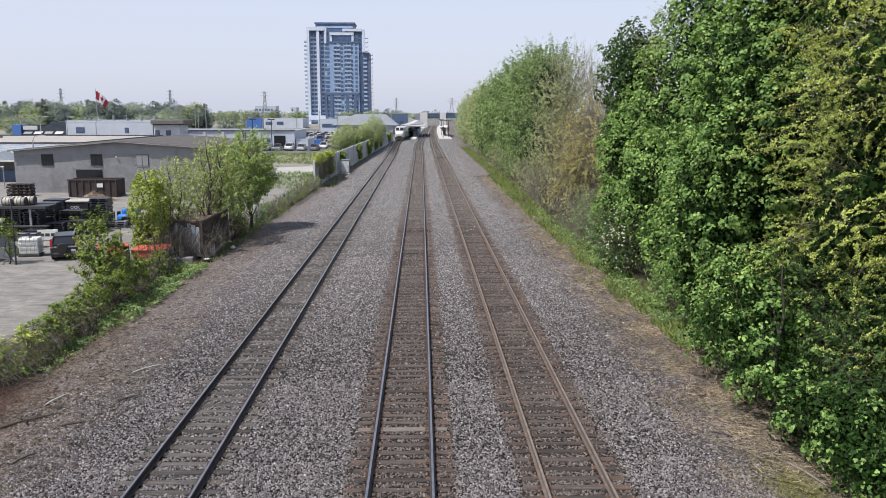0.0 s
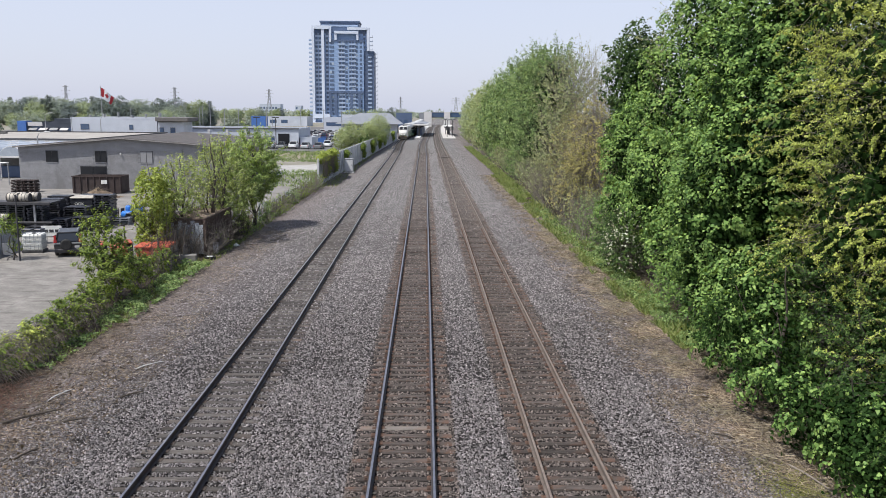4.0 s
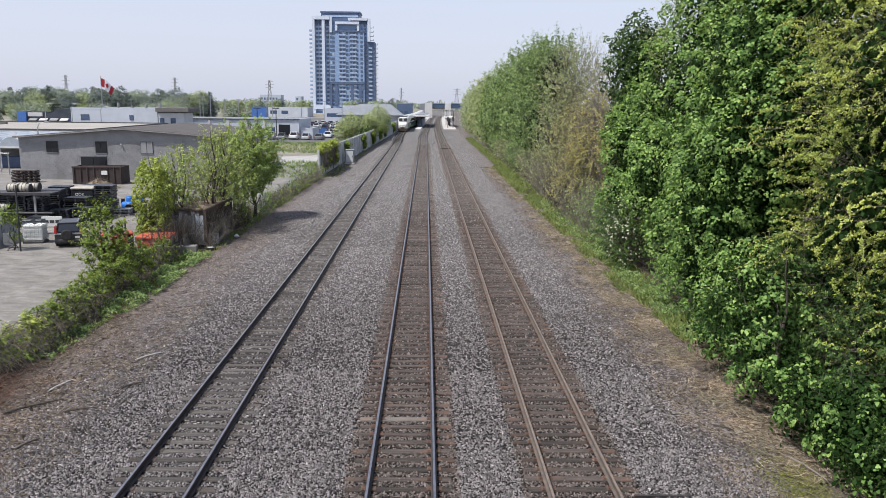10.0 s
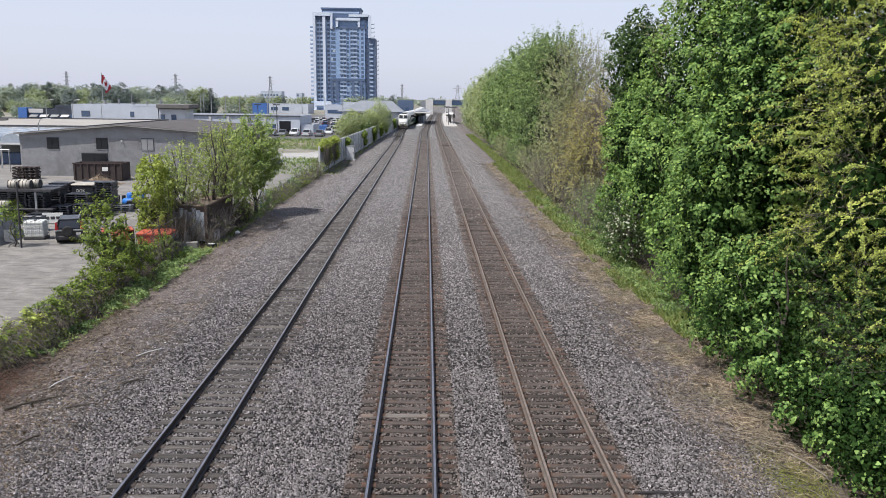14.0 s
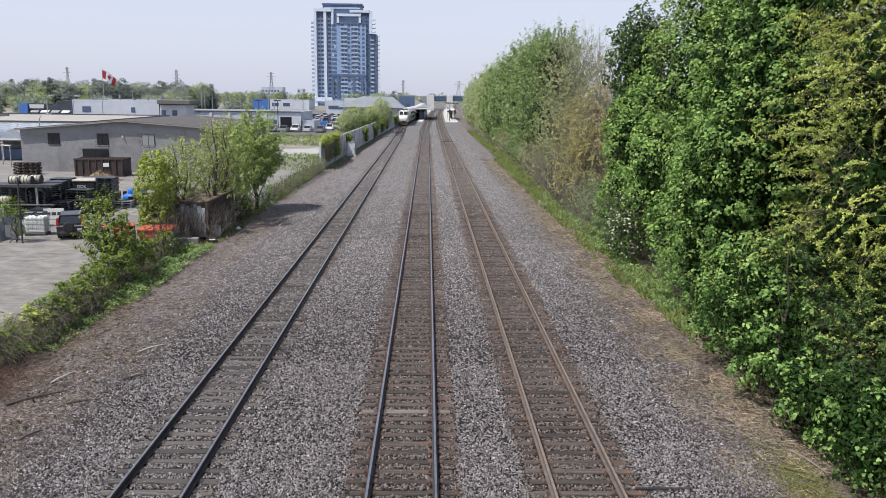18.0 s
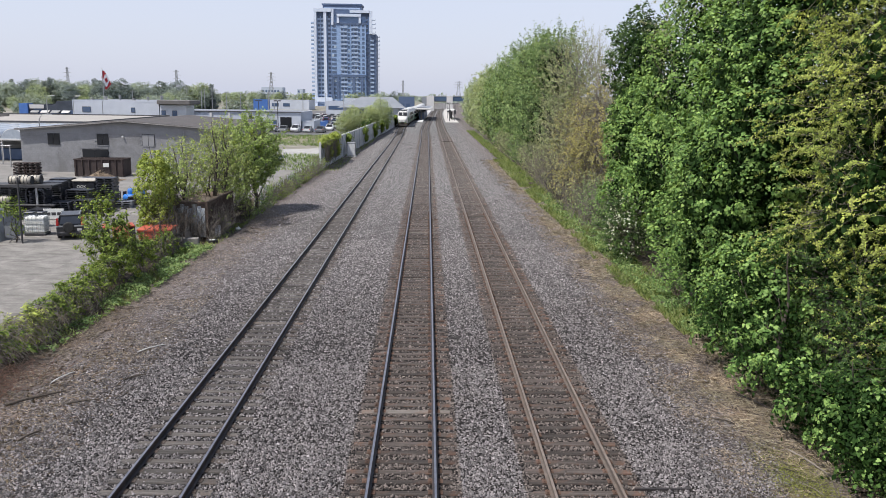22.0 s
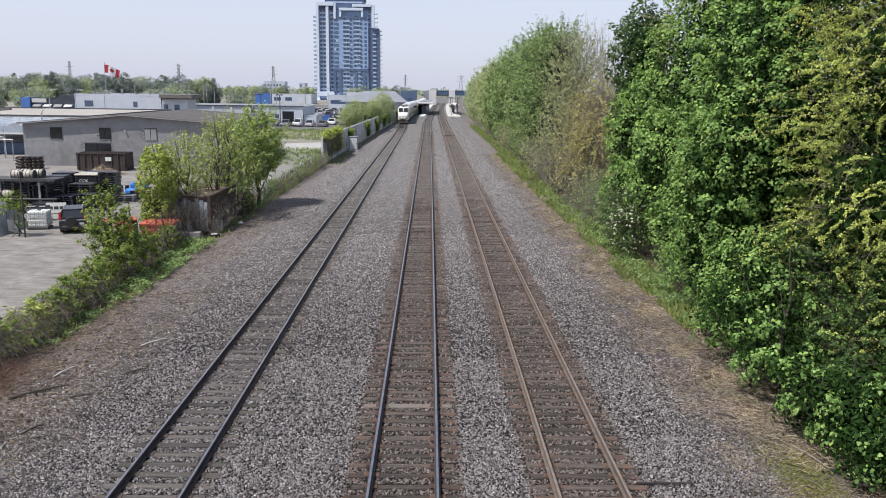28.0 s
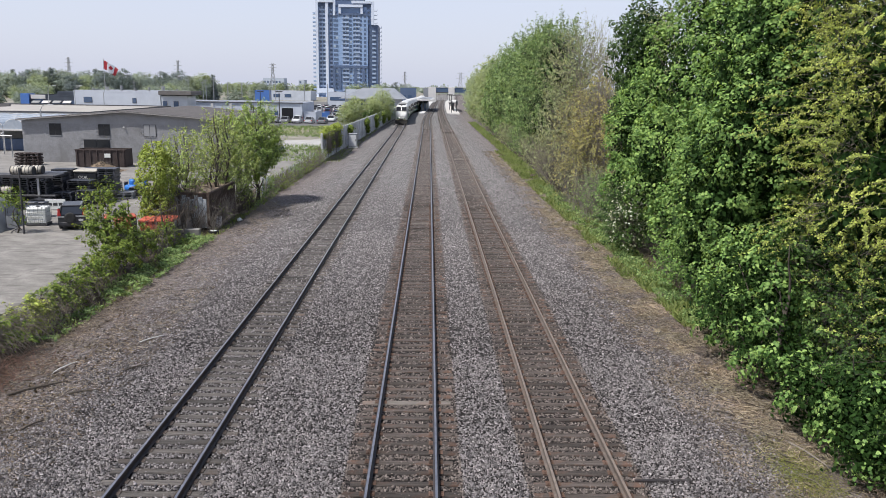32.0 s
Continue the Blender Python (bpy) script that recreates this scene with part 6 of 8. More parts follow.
def build_flag():
    pole = thing("flagpole", pose(-79.0, 200, 0), "tall slim grey steel flagpole", "flagpole")
    part("pole", Shape().tube([(0, 0, 0), (0, 0, 7), (0, 0, 13.8)], [0.14, 0.11, 0.07], 8), M_STEEL, pole)
    part("finial", Shape().tube([(0, 0, 13.8), (0, 0, 14.0)], 0.12, 8), M_PALE, pole)
    flag = thing("flag", pose(-78.9, 200, 13.5), "red and white maple-leaf flag waving from a pole", "flag")
    n, w, h = 8, 0.46, 1.9
    strips = []
    for i in range(n):
        red = i < 2 or i > 5
        st = part("flag_strip", Shape().box(0, w + 0.02, -0.012, 0.012, -h, 0), M_FLAGRED if red else M_FLAGWHITE, flag, "red cloth" if red else "white cloth")
        if i in (3, 4):
            half = [(0, 0.95), (0.12, 0.62), (0.3, 0.7), (0.25, 0.3), (0.42, 0.45), (0.55, 0.38), (0.6, 0.1), (0.3, -0.3), (0.35, -0.45), (0, -0.4)]
            sg = 1 if i == 4 else -1
            o = 0.0 if i == 4 else w
            part("leaf_emblem", Shape().prism([(o + sg * u * 0.9, -h / 2 + v * 0.8) for u, v in half], -0.02, 0.02, "y"), M_FLAGRED, st)
        strips.append(st)
    droop = ((0, 50), (1.5, 48), (3, 45), (5.5, 42), (7, 68), (8.5, 72), (10, 45), (12, 42), (14, 64), (16.5, 30), (18.5, 42), (19.2, 36), (21, 62), (22.5, 72), (24, 76), (25.5, 50), (27.5, 26), (29.5, 24), (31, 44), (32, 36))
    ts = [0.4 * i for i in range(81)]
    rows = [[] for _ in strips]
    for t in ts:
        d = float(np.interp(t, [a for a, _ in droop], [b for _, b in droop]))
        p = Vector((0, 0, 0))
        for i in range(n):
            a = d * (0.75 + 0.35 * i / n) + 7 * math.sin(2.4 * t - 0.9 * i)
            yaw = 24 * math.sin(3.1 * t - 0.85 * i) * (0.35 + 0.65 * i / n) + d * 0.5
            m = pose(0, 0, 0, 0, 0, yaw) @ pose(0, 0, 0, 0, a, 0)
            cloth = pose(0, 0, 0, 0, 0, yaw) @ pose(0, 0, 0, 0, a * (0.2 + 0.4 * i / n), 0)
            rows[i].append((t, Matrix.Translation(p) @ cloth))
            p = p + (m @ Vector((w, 0, 0)))
    FLAG_ROWS.extend(zip(strips, rows))


# ---- fences ----
M_FENCERUST = surf("rusty_dull_wire", (0.06, 0.05, 0.045), (0.15, 0.13, 0.12), 6, 0.85, 0.2)
def build_fences():
    # tall sheet fence between the line and the car park
    f = thing("sheet_fence", pose(0, 0, 0), "tall weathered grey sheet fence partly overgrown with ivy", "fence")
    zig = [(0.012 if k % 4 in (1, 2) else 0.0, 0.1 * k) for k in range(25)]
    pan = Shape().prism(zig + [(u - 0.03, v) for u, v in reversed(zig)], 0, 3.1, "z")
    pm = pan.mesh("panel", M_FENCE)
    post = Shape().box(-0.12, 0.1, -0.08, 0.08, -0.05, 3.15, 0.01).mesh("post", M_FENCE)
    y = 93.0
    while y < 244:
        x = -12.35 + 0.0255 * (y - 93)
        part("panel", pm, None, f, m=pose(x, y, -0.05, 0, 0, -1.45))
        part("post", post, None, f, m=pose(x, y, 0, 0, 0, -1.45))
        y += 2.42
    # wire fence, sagging, along the yard
    wf = thing("chain_link_fence", pose(0, 0, 0), "rusty chain-link fence with pipe posts along the yard", "fence")
    pts = [(-14.1, 14.0 + 2.8 * i) for i in range(12)] + [(-13.9, 46.0)]
    mesh = Shape()
    top = lambda q: 1.05 + 0.85 * ease(q, 30, 42)
    for line in (pts,):
        for i, (x, y) in enumerate(line):
            part("post", Shape().tube([(x, y, -0.05), (x + 0.03, y, top(y) + 0.05)], 0.032, 7), M_FENCERUST, wf)
            if i and line is pts:
                a, b = line[i - 1], (x, y)
                part("top_rail", Shape().tube([(a[0], a[1], top(a[1])), ((a[0] + b[0]) / 2, (a[1] + b[1]) / 2, top((a[1] + b[1]) / 2) - 0.04), (b[0], b[1], top(b[1]))], 0.018, 6), M_FENCERUST, wf)
                L = b[1] - a[1]
                k = 0.0
                while k < L:
                    for s in (1, -1):
                        y0, y1 = a[1] + k, a[1] + k + s * 1.8
                        mesh.add([(x, y0, 0.05), (x, y0 + 0.008, 0.05), (x, y1 + 0.008, top(y) - 0.05), (x, y1, top(y) - 0.05)], [(0, 1, 2, 3)])
                    k += 0.11
    tagged(part("wire_mesh", mesh, M_FENCERUST, wf), "", "", "", "stuff")
    # lineside cabinet
    c = thing("lineside_cabinet", pose(-10.75, 114.2, -0.05), "grey metal lineside equipment cabinet on a concrete foot", "cabinet")
    part("body", Shape().box(-0.6, 0.6, -0.45, 0.45, 0.15, 1.95, 0.03), M_STEEL, c)
    part("foot", Shape().box(-0.7, 0.7, -0.55, 0.55, 0, 0.15, 0.02), M_PALE, c)
    part("roof", Shape().box(-0.66, 0.66, -0.52, 0.52, 1.95, 2.03, 0.02), M_STEEL, c)
    part("door", Shape().box(-0.52, 0.52, -0.48, -0.44, 0.25, 1.85, 0.01), M_FENCE, c)
    part("handle", Shape().box(0.38, 0.44, -0.52, -0.48, 0.95, 1.2), M_DARKSTEEL, c)
    # ivy over the fence
    for i, (x, y, z, rx, ry, rz) in enumerate(((-12.2, 97.0, 2.7, 0.45, 3.6, 1.35), (-12.0, 104.0, 3.1, 0.4, 3.6, 0.8), (-11.7, 118, 2.0, 0.3, 1.6, 1.2), (-11.1, 142, 2.2, 0.3, 3.5, 1.0), (-10.6, 160, 2.0, 0.3, 2.5, 1.2), (-10.2, 177, 2.4, 0.3, 4.5, 0.9), (-9.9, 192, 2.2, 0.3, 4.0, 1.0), (-9.0, 222, 2.4, 0.3, 6.0, 0.9))):
        tree("ivy_cover", x, y, z + rz * 0.6, [(0, 0, z + rz * 0.3, rx, ry, rz * 0.5), (0.1, ry * 0.2, z * 0.62, rx, ry * 0.35, z * 0.36)], L_VINE if i > 1 else L_LIME, 360, 8, 0.2, 0.15 + 0.001 * y, "ivy growing over the sheet fence", 110 + i, OVAL, 0.03, 10, 20, group="ivy on the fence", category="ivy")
    n = 900
    g = np.random.default_rng(119)
    a = np.stack([g.normal(-11.78, 0.12, n), g.uniform(93.4, 107, n), g.uniform(1.6, 3.3, n)], -1)
    b = a + np.stack([g.normal(0.08, 0.06, n), g.normal(0, 0.25, n), -g.uniform(0.5, 1.4, n)], -1)
    tagged(new("dead_vine", fine_tubes("dead_vine", np.stack([a, (a + b) / 2 + g.normal(0, 0.06, (n, 3)), b], 1), g.uniform(0.008, 0.02, n), M_TWIG)), "dry brown vine stems hanging down the fence", "vine", "", "stuff")


# ---- vehicles ----
def paint(name, c, rough=0.3):
    return surf(name, tuple(v * 0.85 for v in c), c, 0.8, rough, 0.0, 0.0, 12)


M_TYRE = surf("tyre_rubber", (0.018, 0.018, 0.018), (0.04, 0.04, 0.04), 8, 0.9)
M_REDLAMP = glassy("tail_lamp_red", (0.4, 0.02, 0.02), 0.2)
M_PALELAMP = glassy("head_lamp_clear", (0.6, 0.62, 0.65), 0.15)


def car(m, mat, label, tall=False, name="parked_car"):
    """A parked car: length along y, nose towards -y."""
    c = thing(name, m, label, "car", "parked cars")
    L, W, H = (4.4, 0.88, 1.64) if tall else (4.5, 0.88, 1.45)
    hood = 1.0 if tall else 0.86
    low = Shape().prism([(0.05, 0.28), (0.0, 0.55), (0.12, hood - 0.12), (1.2, hood), (L - 0.25, hood + 0.02), (L, hood - 0.15), (L, 0.3)], -W, W, "x")
    part("body", low, mat, c)
    a, b = (1.25, L - 0.12) if tall else (1.15, L - 0.55)
    cab = [(a, hood - 0.02), (a + 0.75, H), (b - (0.25 if tall else 0.8), H), (b, hood - 0.02)]
    glass = Shape().prism(cab, -W * 0.9, W * 0.9, "x")
    glass.v = [(x * (0.8 if z > hood + 0.2 else 1.0), y, z) for x, y, z in glass.v]
    part("cabin", glass, G_DARK, c)
    part("roof", Shape().box(-W * 0.73, W * 0.73, a + 0.72, b - (0.22 if tall else 0.75), H - 0.05, H + 0.04, 0.04), mat, c)
    for sx in (-1, 1):
        part("door_seam", Shape().box(sx * W, sx * (W + 0.004), (a + b) / 2 - 0.01, (a + b) / 2 + 0.01, 0.4, hood), M_DARKSTEEL, c)
        part("door_pillar", Shape().tube([(sx * W * 0.9, (a + b) / 2, hood), (sx * W * 0.73, (a + b) / 2, H)], 0.035, 5), mat, c)
        for p in ((a + 0.02, a + 0.74), (b - 0.02, b - (0.25 if tall else 0.8))):
            part("pillar", Shape().tube([(sx * W * 0.9, p[0], hood), (sx * W * 0.73, p[1], H)], 0.045, 5), mat, c)
        part("mirror", Shape().box(sx * W, sx * (W + 0.16), a + 0.35, a + 0.47, hood + 0.02, hood + 0.16, 0.02), mat, c)
        for y in (0.85, L - 0.9):
            wh = part("wheel", Shape().tube([(sx * (W - 0.2), y, 0.33), (sx * (W + 0.01), y, 0.33)], 0.33, 16), M_TYRE, c)
            part("rim", Shape().tube([(sx * (W + 0.0), y, 0.33), (sx * (W + 0.02), y, 0.33)], 0.2, 12), M_STEEL, wh)
        part("head_lamp", Shape().box(sx * (W - 0.38), sx * (W - 0.04), 0.01, 0.1, hood - 0.27, hood - 0.12, 0.02), M_PALELAMP, c)
        part("tail_lamp", Shape().box(sx * (W - 0.2), sx * (W + 0.01), L - 0.08, L + 0.02, hood - (0.05 if tall else 0.25), hood + (0.22 if tall else -0.05), 0.02), M_REDLAMP, c)
    for y in (-0.02, L - 0.05):
        part("bumper", Shape().box(-W, W, y - 0.04, y + 0.1, 0.28, 0.5, 0.04), M_DARKSTEEL if tall else mat, c)
    return c


def build_cars():
    cols = {"white": (0.7, 0.71, 0.72), "silver": (0.42, 0.44, 0.46), "black": (0.02, 0.02, 0.024), "grey": (0.16, 0.17, 0.18), "blue": (0.03, 0.07, 0.2), "red": (0.35, 0.03, 0.03)}
    protos = {}
    for k, v in cols.items():
        protos[k] = paint(k + "_car_paint", v)
    rng = random.Random(5)
    made = {}
    spots = []
    for y, x0, n in ((184.0, -38, 6), (195, -23.4, 3), (204, -22.8, 4), (214, -24.5, 4), (226, -26, 4), (243, -33, 6), (262, -38, 8), (280, -42, 9), (298, -46, 9)):
        for i in range(n):
            spots.append((x0 + i * 2.75 + rng.uniform(-0.2, 0.2), y + rng.uniform(-0.4, 0.4), rng.choice((0, 180)) + rng.uniform(-4, 4)))
    for i in range(9):
        spots.append((-70 - i * 3.1, 218 + rng.uniform(-1, 1), 90 + rng.uniform(-3, 3)))
    for x, y, a in spots:
        k = rng.choice(("white", "white", "white", "silver", "black", "grey", "white", "blue", "grey", "silver", "white", "white", "black", "silver"))
        tall = rng.random() < 0.45
        m = pose(x, y, 0, 0, 0, a) @ pose(0, -2.2, 0)
        if (k, tall) in made:
            copy_thing(made[k, tall], m)
        else:
            made[k, tall] = car(m, protos[k], "%s %s parked on asphalt" % (k, "sport utility car" if tall else "saloon car"), tall)
    bs = thing("blue_skip", pose(-26.4, 206, 0), "bright blue steel skip at the car park", "skip")
    part("box", Shape().prism([(-0.9, 0.0), (0.9, 0.0), (1.1, 1.6), (-1.1, 1.6)], -0.9, 0.9, "y"), M_BLUE, bs)
    part("lid", Shape().box(-1.12, 1.12, -0.92, 0.92, 1.6, 1.7, 0.02), M_BLUE, bs)
    # off-road car in the yard, seen from behind
    s = car(pose(-22.3, 50.5, 0, 0, 0, 200) @ Matrix.Scale(0.86, 4), paint("charcoal_car_paint", (0.022, 0.023, 0.026)), "dark charcoal off-road car parked on the concrete yard", True, "off_road_car")
    part("tailgate", Shape().box(-0.86, 0.86, 4.35, 4.43, 0.45, 1.0, 0.02), paint("charcoal_tailgate", (0.03, 0.031, 0.034)), s)
    part("number_plate", Shape().box(-0.7, -0.4, 4.43, 4.445, 0.62, 0.77), M_PALE, s, "plain pale plate")
    part("rear_window", Shape().add([(-0.66, 4.3, 1.08), (0.66, 4.3, 1.08), (0.55, 4.1, 1.56), (-0.55, 4.1, 1.56)], [(0, 1, 2, 3)]), glassy("tinted_rear_glass", (0.025, 0.028, 0.034), 0.1), s)
    part("spare_wheel_cover", Shape().tube([(0.12, 4.43, 0.88), (0.12, 4.47, 0.88), (0.12, 4.6, 0.88), (0.12, 4.64, 0.88)], [0.33, 0.36, 0.36, 0.3], 22), M_TYRE, s, "black spare wheel cover")
    part("tail_band", Shape().box(-0.87, 0.87, 4.43, 4.45, 0.9, 1.0, 0.005), M_STEEL, s, "silver trim band")
    part("rear_bumper", Shape().box(-0.88, 0.88, 4.36, 4.52, 0.38, 0.58, 0.04), M_DARKSTEEL, s, "dark rear bumper")
    for sx in (-1, 1):
        part("corner_lamp", Shape().box(sx * 0.72, sx * 0.87, 4.33, 4.46, 1.0, 1.5, 0.02), M_REDLAMP, s, "tall red tail lamp")
    part("roof_rack", Shape().tube([(-0.58, 2.2, 1.7), (-0.58, 3.9, 1.7)], 0.03, 6).tube([(0.58, 2.2, 1.7), (0.58, 3.9, 1.7)], 0.03, 6), M_STEEL, s)


# ---- yard ----
M_BLACKPLASTIC = surf("black_plastic", (0.012, 0.013, 0.018), (0.04, 0.043, 0.055), 2, 0.45, 0, 0.1, 9, (0.08, 0.08, 0.085), 1.0, 0.4, piece=0.4)
M_TOTE = surf("white_tote_plastic", (0.62, 0.63, 0.6), (0.76, 0.77, 0.74), 2, 0.5)
M_BARREL = surf("pale_barrel_wood", (0.31, 0.285, 0.24), (0.5, 0.465, 0.4), 3, 0.6, 0, 0, 9, (0.25, 0.22, 0.18), 1.5, 0.6)
M_BLUEPLASTIC = surf("blue_plastic", (0.02, 0.14, 0.5), (0.04, 0.22, 0.65), 2, 0.45)
M_ORANGE = surf("orange_red_paint", (0.38, 0.075, 0.045), (0.52, 0.12, 0.07), 2, 0.6, 0, 0, 9, (0.3, 0.07, 0.04), 1.2, 0.5)
M_CONTAINER = surf("rust_brown_container", (0.05, 0.036, 0.03), (0.12, 0.082, 0.066), 1.2, 0.85, 0.1, 0.3, 9, (0.05, 0.035, 0.03), 0.7, 0.6)
M_GRAFFITI = surf("painted_boards", (0.26, 0.3, 0.35), (0.5, 0.53, 0.56), 1.8, 0.8, 0, 0.2, 9, (0.2, 0.14, 0.1), 0.9, 0.7, (1, 1, 0.4))
M_REDTWIG = surf("red_brown_twig", (0.1, 0.055, 0.04), (0.24, 0.145, 0.11), 8, 0.95)
M_BRUSH = surf("brush_heap", (0.1, 0.07, 0.045), (0.25, 0.19, 0.13), 3, 0.95, 0, 0.8, 20)
M_RUSTROOF = surf("leaf_strewn_rusty_roof", (0.14, 0.105, 0.08), (0.38, 0.3, 0.235), 2.2, 0.95, 0, 0.6, 12, (0.2, 0.1, 0.06), 0.9, 0.5)
M_TARP = surf("grey_tarpaulin", (0.1, 0.11, 0.125), (0.19, 0.2, 0.22), 1.2, 0.7, 0, 0.3, 6)


def pallet_stack(x, y, w, d, layers, rz=0, step=0.135, label="stack of black plastic pallets in the yard", z=0.0, mat=None):
    r = thing("pallet_stack", pose(x, y, z, 0, 0, rz), label, "pallet stack", "stacks in the yard")
    s = Shape()
    a, b = w / 2, w / 6
    s.prism([(-a, 0), (-a + 0.14, 0), (-a + 0.14, 0.07), (-0.07, 0.07), (-0.07, 0), (0.07, 0), (0.07, 0.07), (a - 0.14, 0.07), (a - 0.14, 0), (a, 0), (a, 0.11), (-a, 0.11)], -d / 2, d / 2, "y")
    me = s.mesh("pallet", mat or M_BLACKPLASTIC)
    rng = random.Random(int(x * 10 + y))
    for i in range(layers):
        part("pallet", me, None, r, m=pose(rng.uniform(-0.05, 0.05), rng.uniform(-0.05, 0.05), i * step, 0, 0, rng.uniform(-2, 2)))
    return r


def build_yard():
    # steel rack with barrels
    r = thing("storage_rack", pose(-30.6, 56.0, 0), "dark steel storage rack with a flat top", "rack")
    for x in (0, 3.4):
        for y in (0, 1.3):
            part("post", Shape().box(x - 0.07, x + 0.07, y - 0.07, y + 0.07, 0, 2.15), M_STEEL, r)
    for z in (0.7, 2.05):
        part("shelf", Shape().box(-0.6, 4.6, -0.2, 1.5, z, z + 0.12, 0.02), M_DARKSTEEL, r)
    part("edge_beam", Shape().box(-0.6, 4.6, -0.28, -0.2, 2.0, 2.22, 0.02), M_DARKSTEEL, r)
    for x, y, z in ((-28.75, 56.5, 2.17), (-27.95, 56.5, 2.17), (-28.5, 57.2, 2.17), (-27.65, 57.2, 2.17), (-30.2, 56.3, 0.82), (-29.4, 56.3, 0.82)):
        d = thing("barrel", pose(x, y, z), "pale wooden barrel with dark hoops lying on the rack", "barrel", "barrels on the rack")
        part("shell", Shape().tube([(-0.36, -0.2, 0.3), (-0.1, -0.2, 0.3), (0.1, -0.2, 0.3), (0.36, -0.2, 0.3)], [0.28, 0.3, 0.3, 0.28], 18), M_BARREL, d, smooth=True)
        for q in (-0.36, -0.12, 0.12, 0.36):
            part("hoop", Shape().tube([(q - 0.02, -0.2, 0.3), (q + 0.02, -0.2, 0.3)], 0.308, 18), M_DARKSTEEL, d)
    for x, y, w, d, n, a in ((-28.6, 56.7, 1.2, 1.1, 8, 1), (-27.3, 56.7, 1.1, 1.1, 7, 1)):
        pallet_stack(x, y, w, d, n, a, z=0.82)
    for x, y, w, d, n, a in ((-27.25, 58.8, 1.5, 1.2, 16, 2), (-25.3, 58.6, 1.7, 1.2, 12, -3), (-25.8, 57.0, 1.2, 1.1, 7, 1), (-24.4, 57.1, 1.1, 1.1, 8, 0), (-24.1, 60.6, 1.3, 1.2, 17, 2), (-27.3, 57.6, 1.2, 1.1, 9, 0), (-22.5, 62.4, 1.3, 1.2, 5, 3), (-31.8, 58.8, 1.3, 1.2, 14, 0), (-30.3, 58.9, 1.4, 1.2, 14, 0), (-28.7, 59.1, 1.4, 1.2, 15, 2), (-27.6, 61.0, 1.5, 1.2, 16, 2), (-26.3, 63.2, 1.4, 1.2, 15, 0), (-32.6, 56.6, 1.3, 1.2, 9, 0), (-23.6, 58.6, 1.1, 1.1, 6, 4), (-29.6, 54.4, 1.2, 1.0, 4, 0), (-28.2, 54.2, 1.2, 1.0, 3, 5), (-26.6, 55.2, 1.1, 1.0, 5, 2)):
        pallet_stack(x, y, w, d, n, a)
    pallet_stack(-23.0, 60.6, 1.4, 1.0, 4, 8, label="low stack of grey boards on the concrete", mat=M_TARP)
    for x in (-42.4, -41.1):
        pallet_stack(x, 84.4, 1.2, 1.0, 8, 0, 0.16, "stack of brown wooden pallets before the warehouse", mat=M_REDDISH)
    bn = thing("white_banner_board", pose(-25.4, 54.4, 0, 0, 0, 10), "white board with illegible dark lettering leaning on a stack", "board")
    part("panel", Shape().box(-0.65, 0.65, 0, 0.05, 0.05, 0.75, 0.01), M_TOTE, bn)
    for i in range(3):
        part("lettering", Shape().box(-0.5 + i * 0.36, -0.22 + i * 0.36, -0.012, 0.0, 0.3, 0.5), M_DARKSTEEL, bn, "dark bars of lettering")
    # lettered container behind the stacks
    v = thing("waste_container", pose(-26.5, 60.1, 0, 0, 0, 2), "dark waste container with a pale lid and white letters", "container")
    part("body", Shape().box(0, 1.65, 0, 1.5, 0.12, 1.95, 0.06), M_BLACKPLASTIC, v)
    part("lid", Shape().box(-0.05, 1.7, -0.05, 1.55, 1.95, 2.12, 0.06), M_BARREL, v, "pale lid")
    word = bpy.data.curves.new("lettering", "FONT")
    word.body = "OOK"
    word.size, word.extrude = 0.3, 0.008
    carrier = bpy.data.objects.new("lettering", word)
    letters = bpy.data.meshes.new_from_object(carrier)
    bpy.data.objects.remove(carrier)
    letters.materials.append(M_TOTE)
    part("lettering", letters, None, v, "white painted letters", m=pose(0.3, -0.015, 1.5, 90))
    for x in (0.1, 1.4):
        for y in (0.15, 1.35):
            part("castor", Shape().tube([(x, y, 0.07), (x + 0.08, y, 0.07)], 0.07, 10), M_TYRE, v)
    # post with a climbing plant, and steel frames by the warehouse
    yp = thing("yard_post", pose(-23.2, 45.6, 0), "tall dark post standing in the yard", "post")
    part("shaft", Shape().tube([(0, 0, -0.05), (0.02, 0, 3.8)], 0.05, 8), M_DARKSTEEL, yp)
    tree("climbing_shrub", -23.75, 45.9, 2.6, [(0, 0, 2.1, 0.6, 0.6, 0.6), (-0.5, 0, 1.9, 0.5, 0.5, 0.5), (0.3, 0, 1.2, 0.3, 0.3, 0.8)], L_VINE, 130, 7, 0.14, 0.12, "leafy shrub beside the yard post", 140, OVAL, 0.04, 8, 20, category="shrub")
    for i, (x, y) in enumerate(((-49.5, 92.0), (-52.5, 96.0), (-56.0, 92.5))):
        fr = thing("pipe_rack", pose(x, y, 0), "bare galvanised steel pipe rack standing on concrete", "rack", "pipe racks")
        for q in (0, 2.2):
            part("post", Shape().tube([(q, 0, 0), (q, 0, 2.5)], 0.06, 6), M_STEEL, fr)
        part("beam", Shape().tube([(-0.1, 0, 2.45), (2.3, 0, 2.45)], 0.06, 6), M_STEEL, fr)
    # white liquid tote in its cage
    t = thing("liquid_tote", pose(-23.75, 48.6, 0, 0, 0, 8), "white plastic liquid tote in a steel cage on a pallet", "tote")
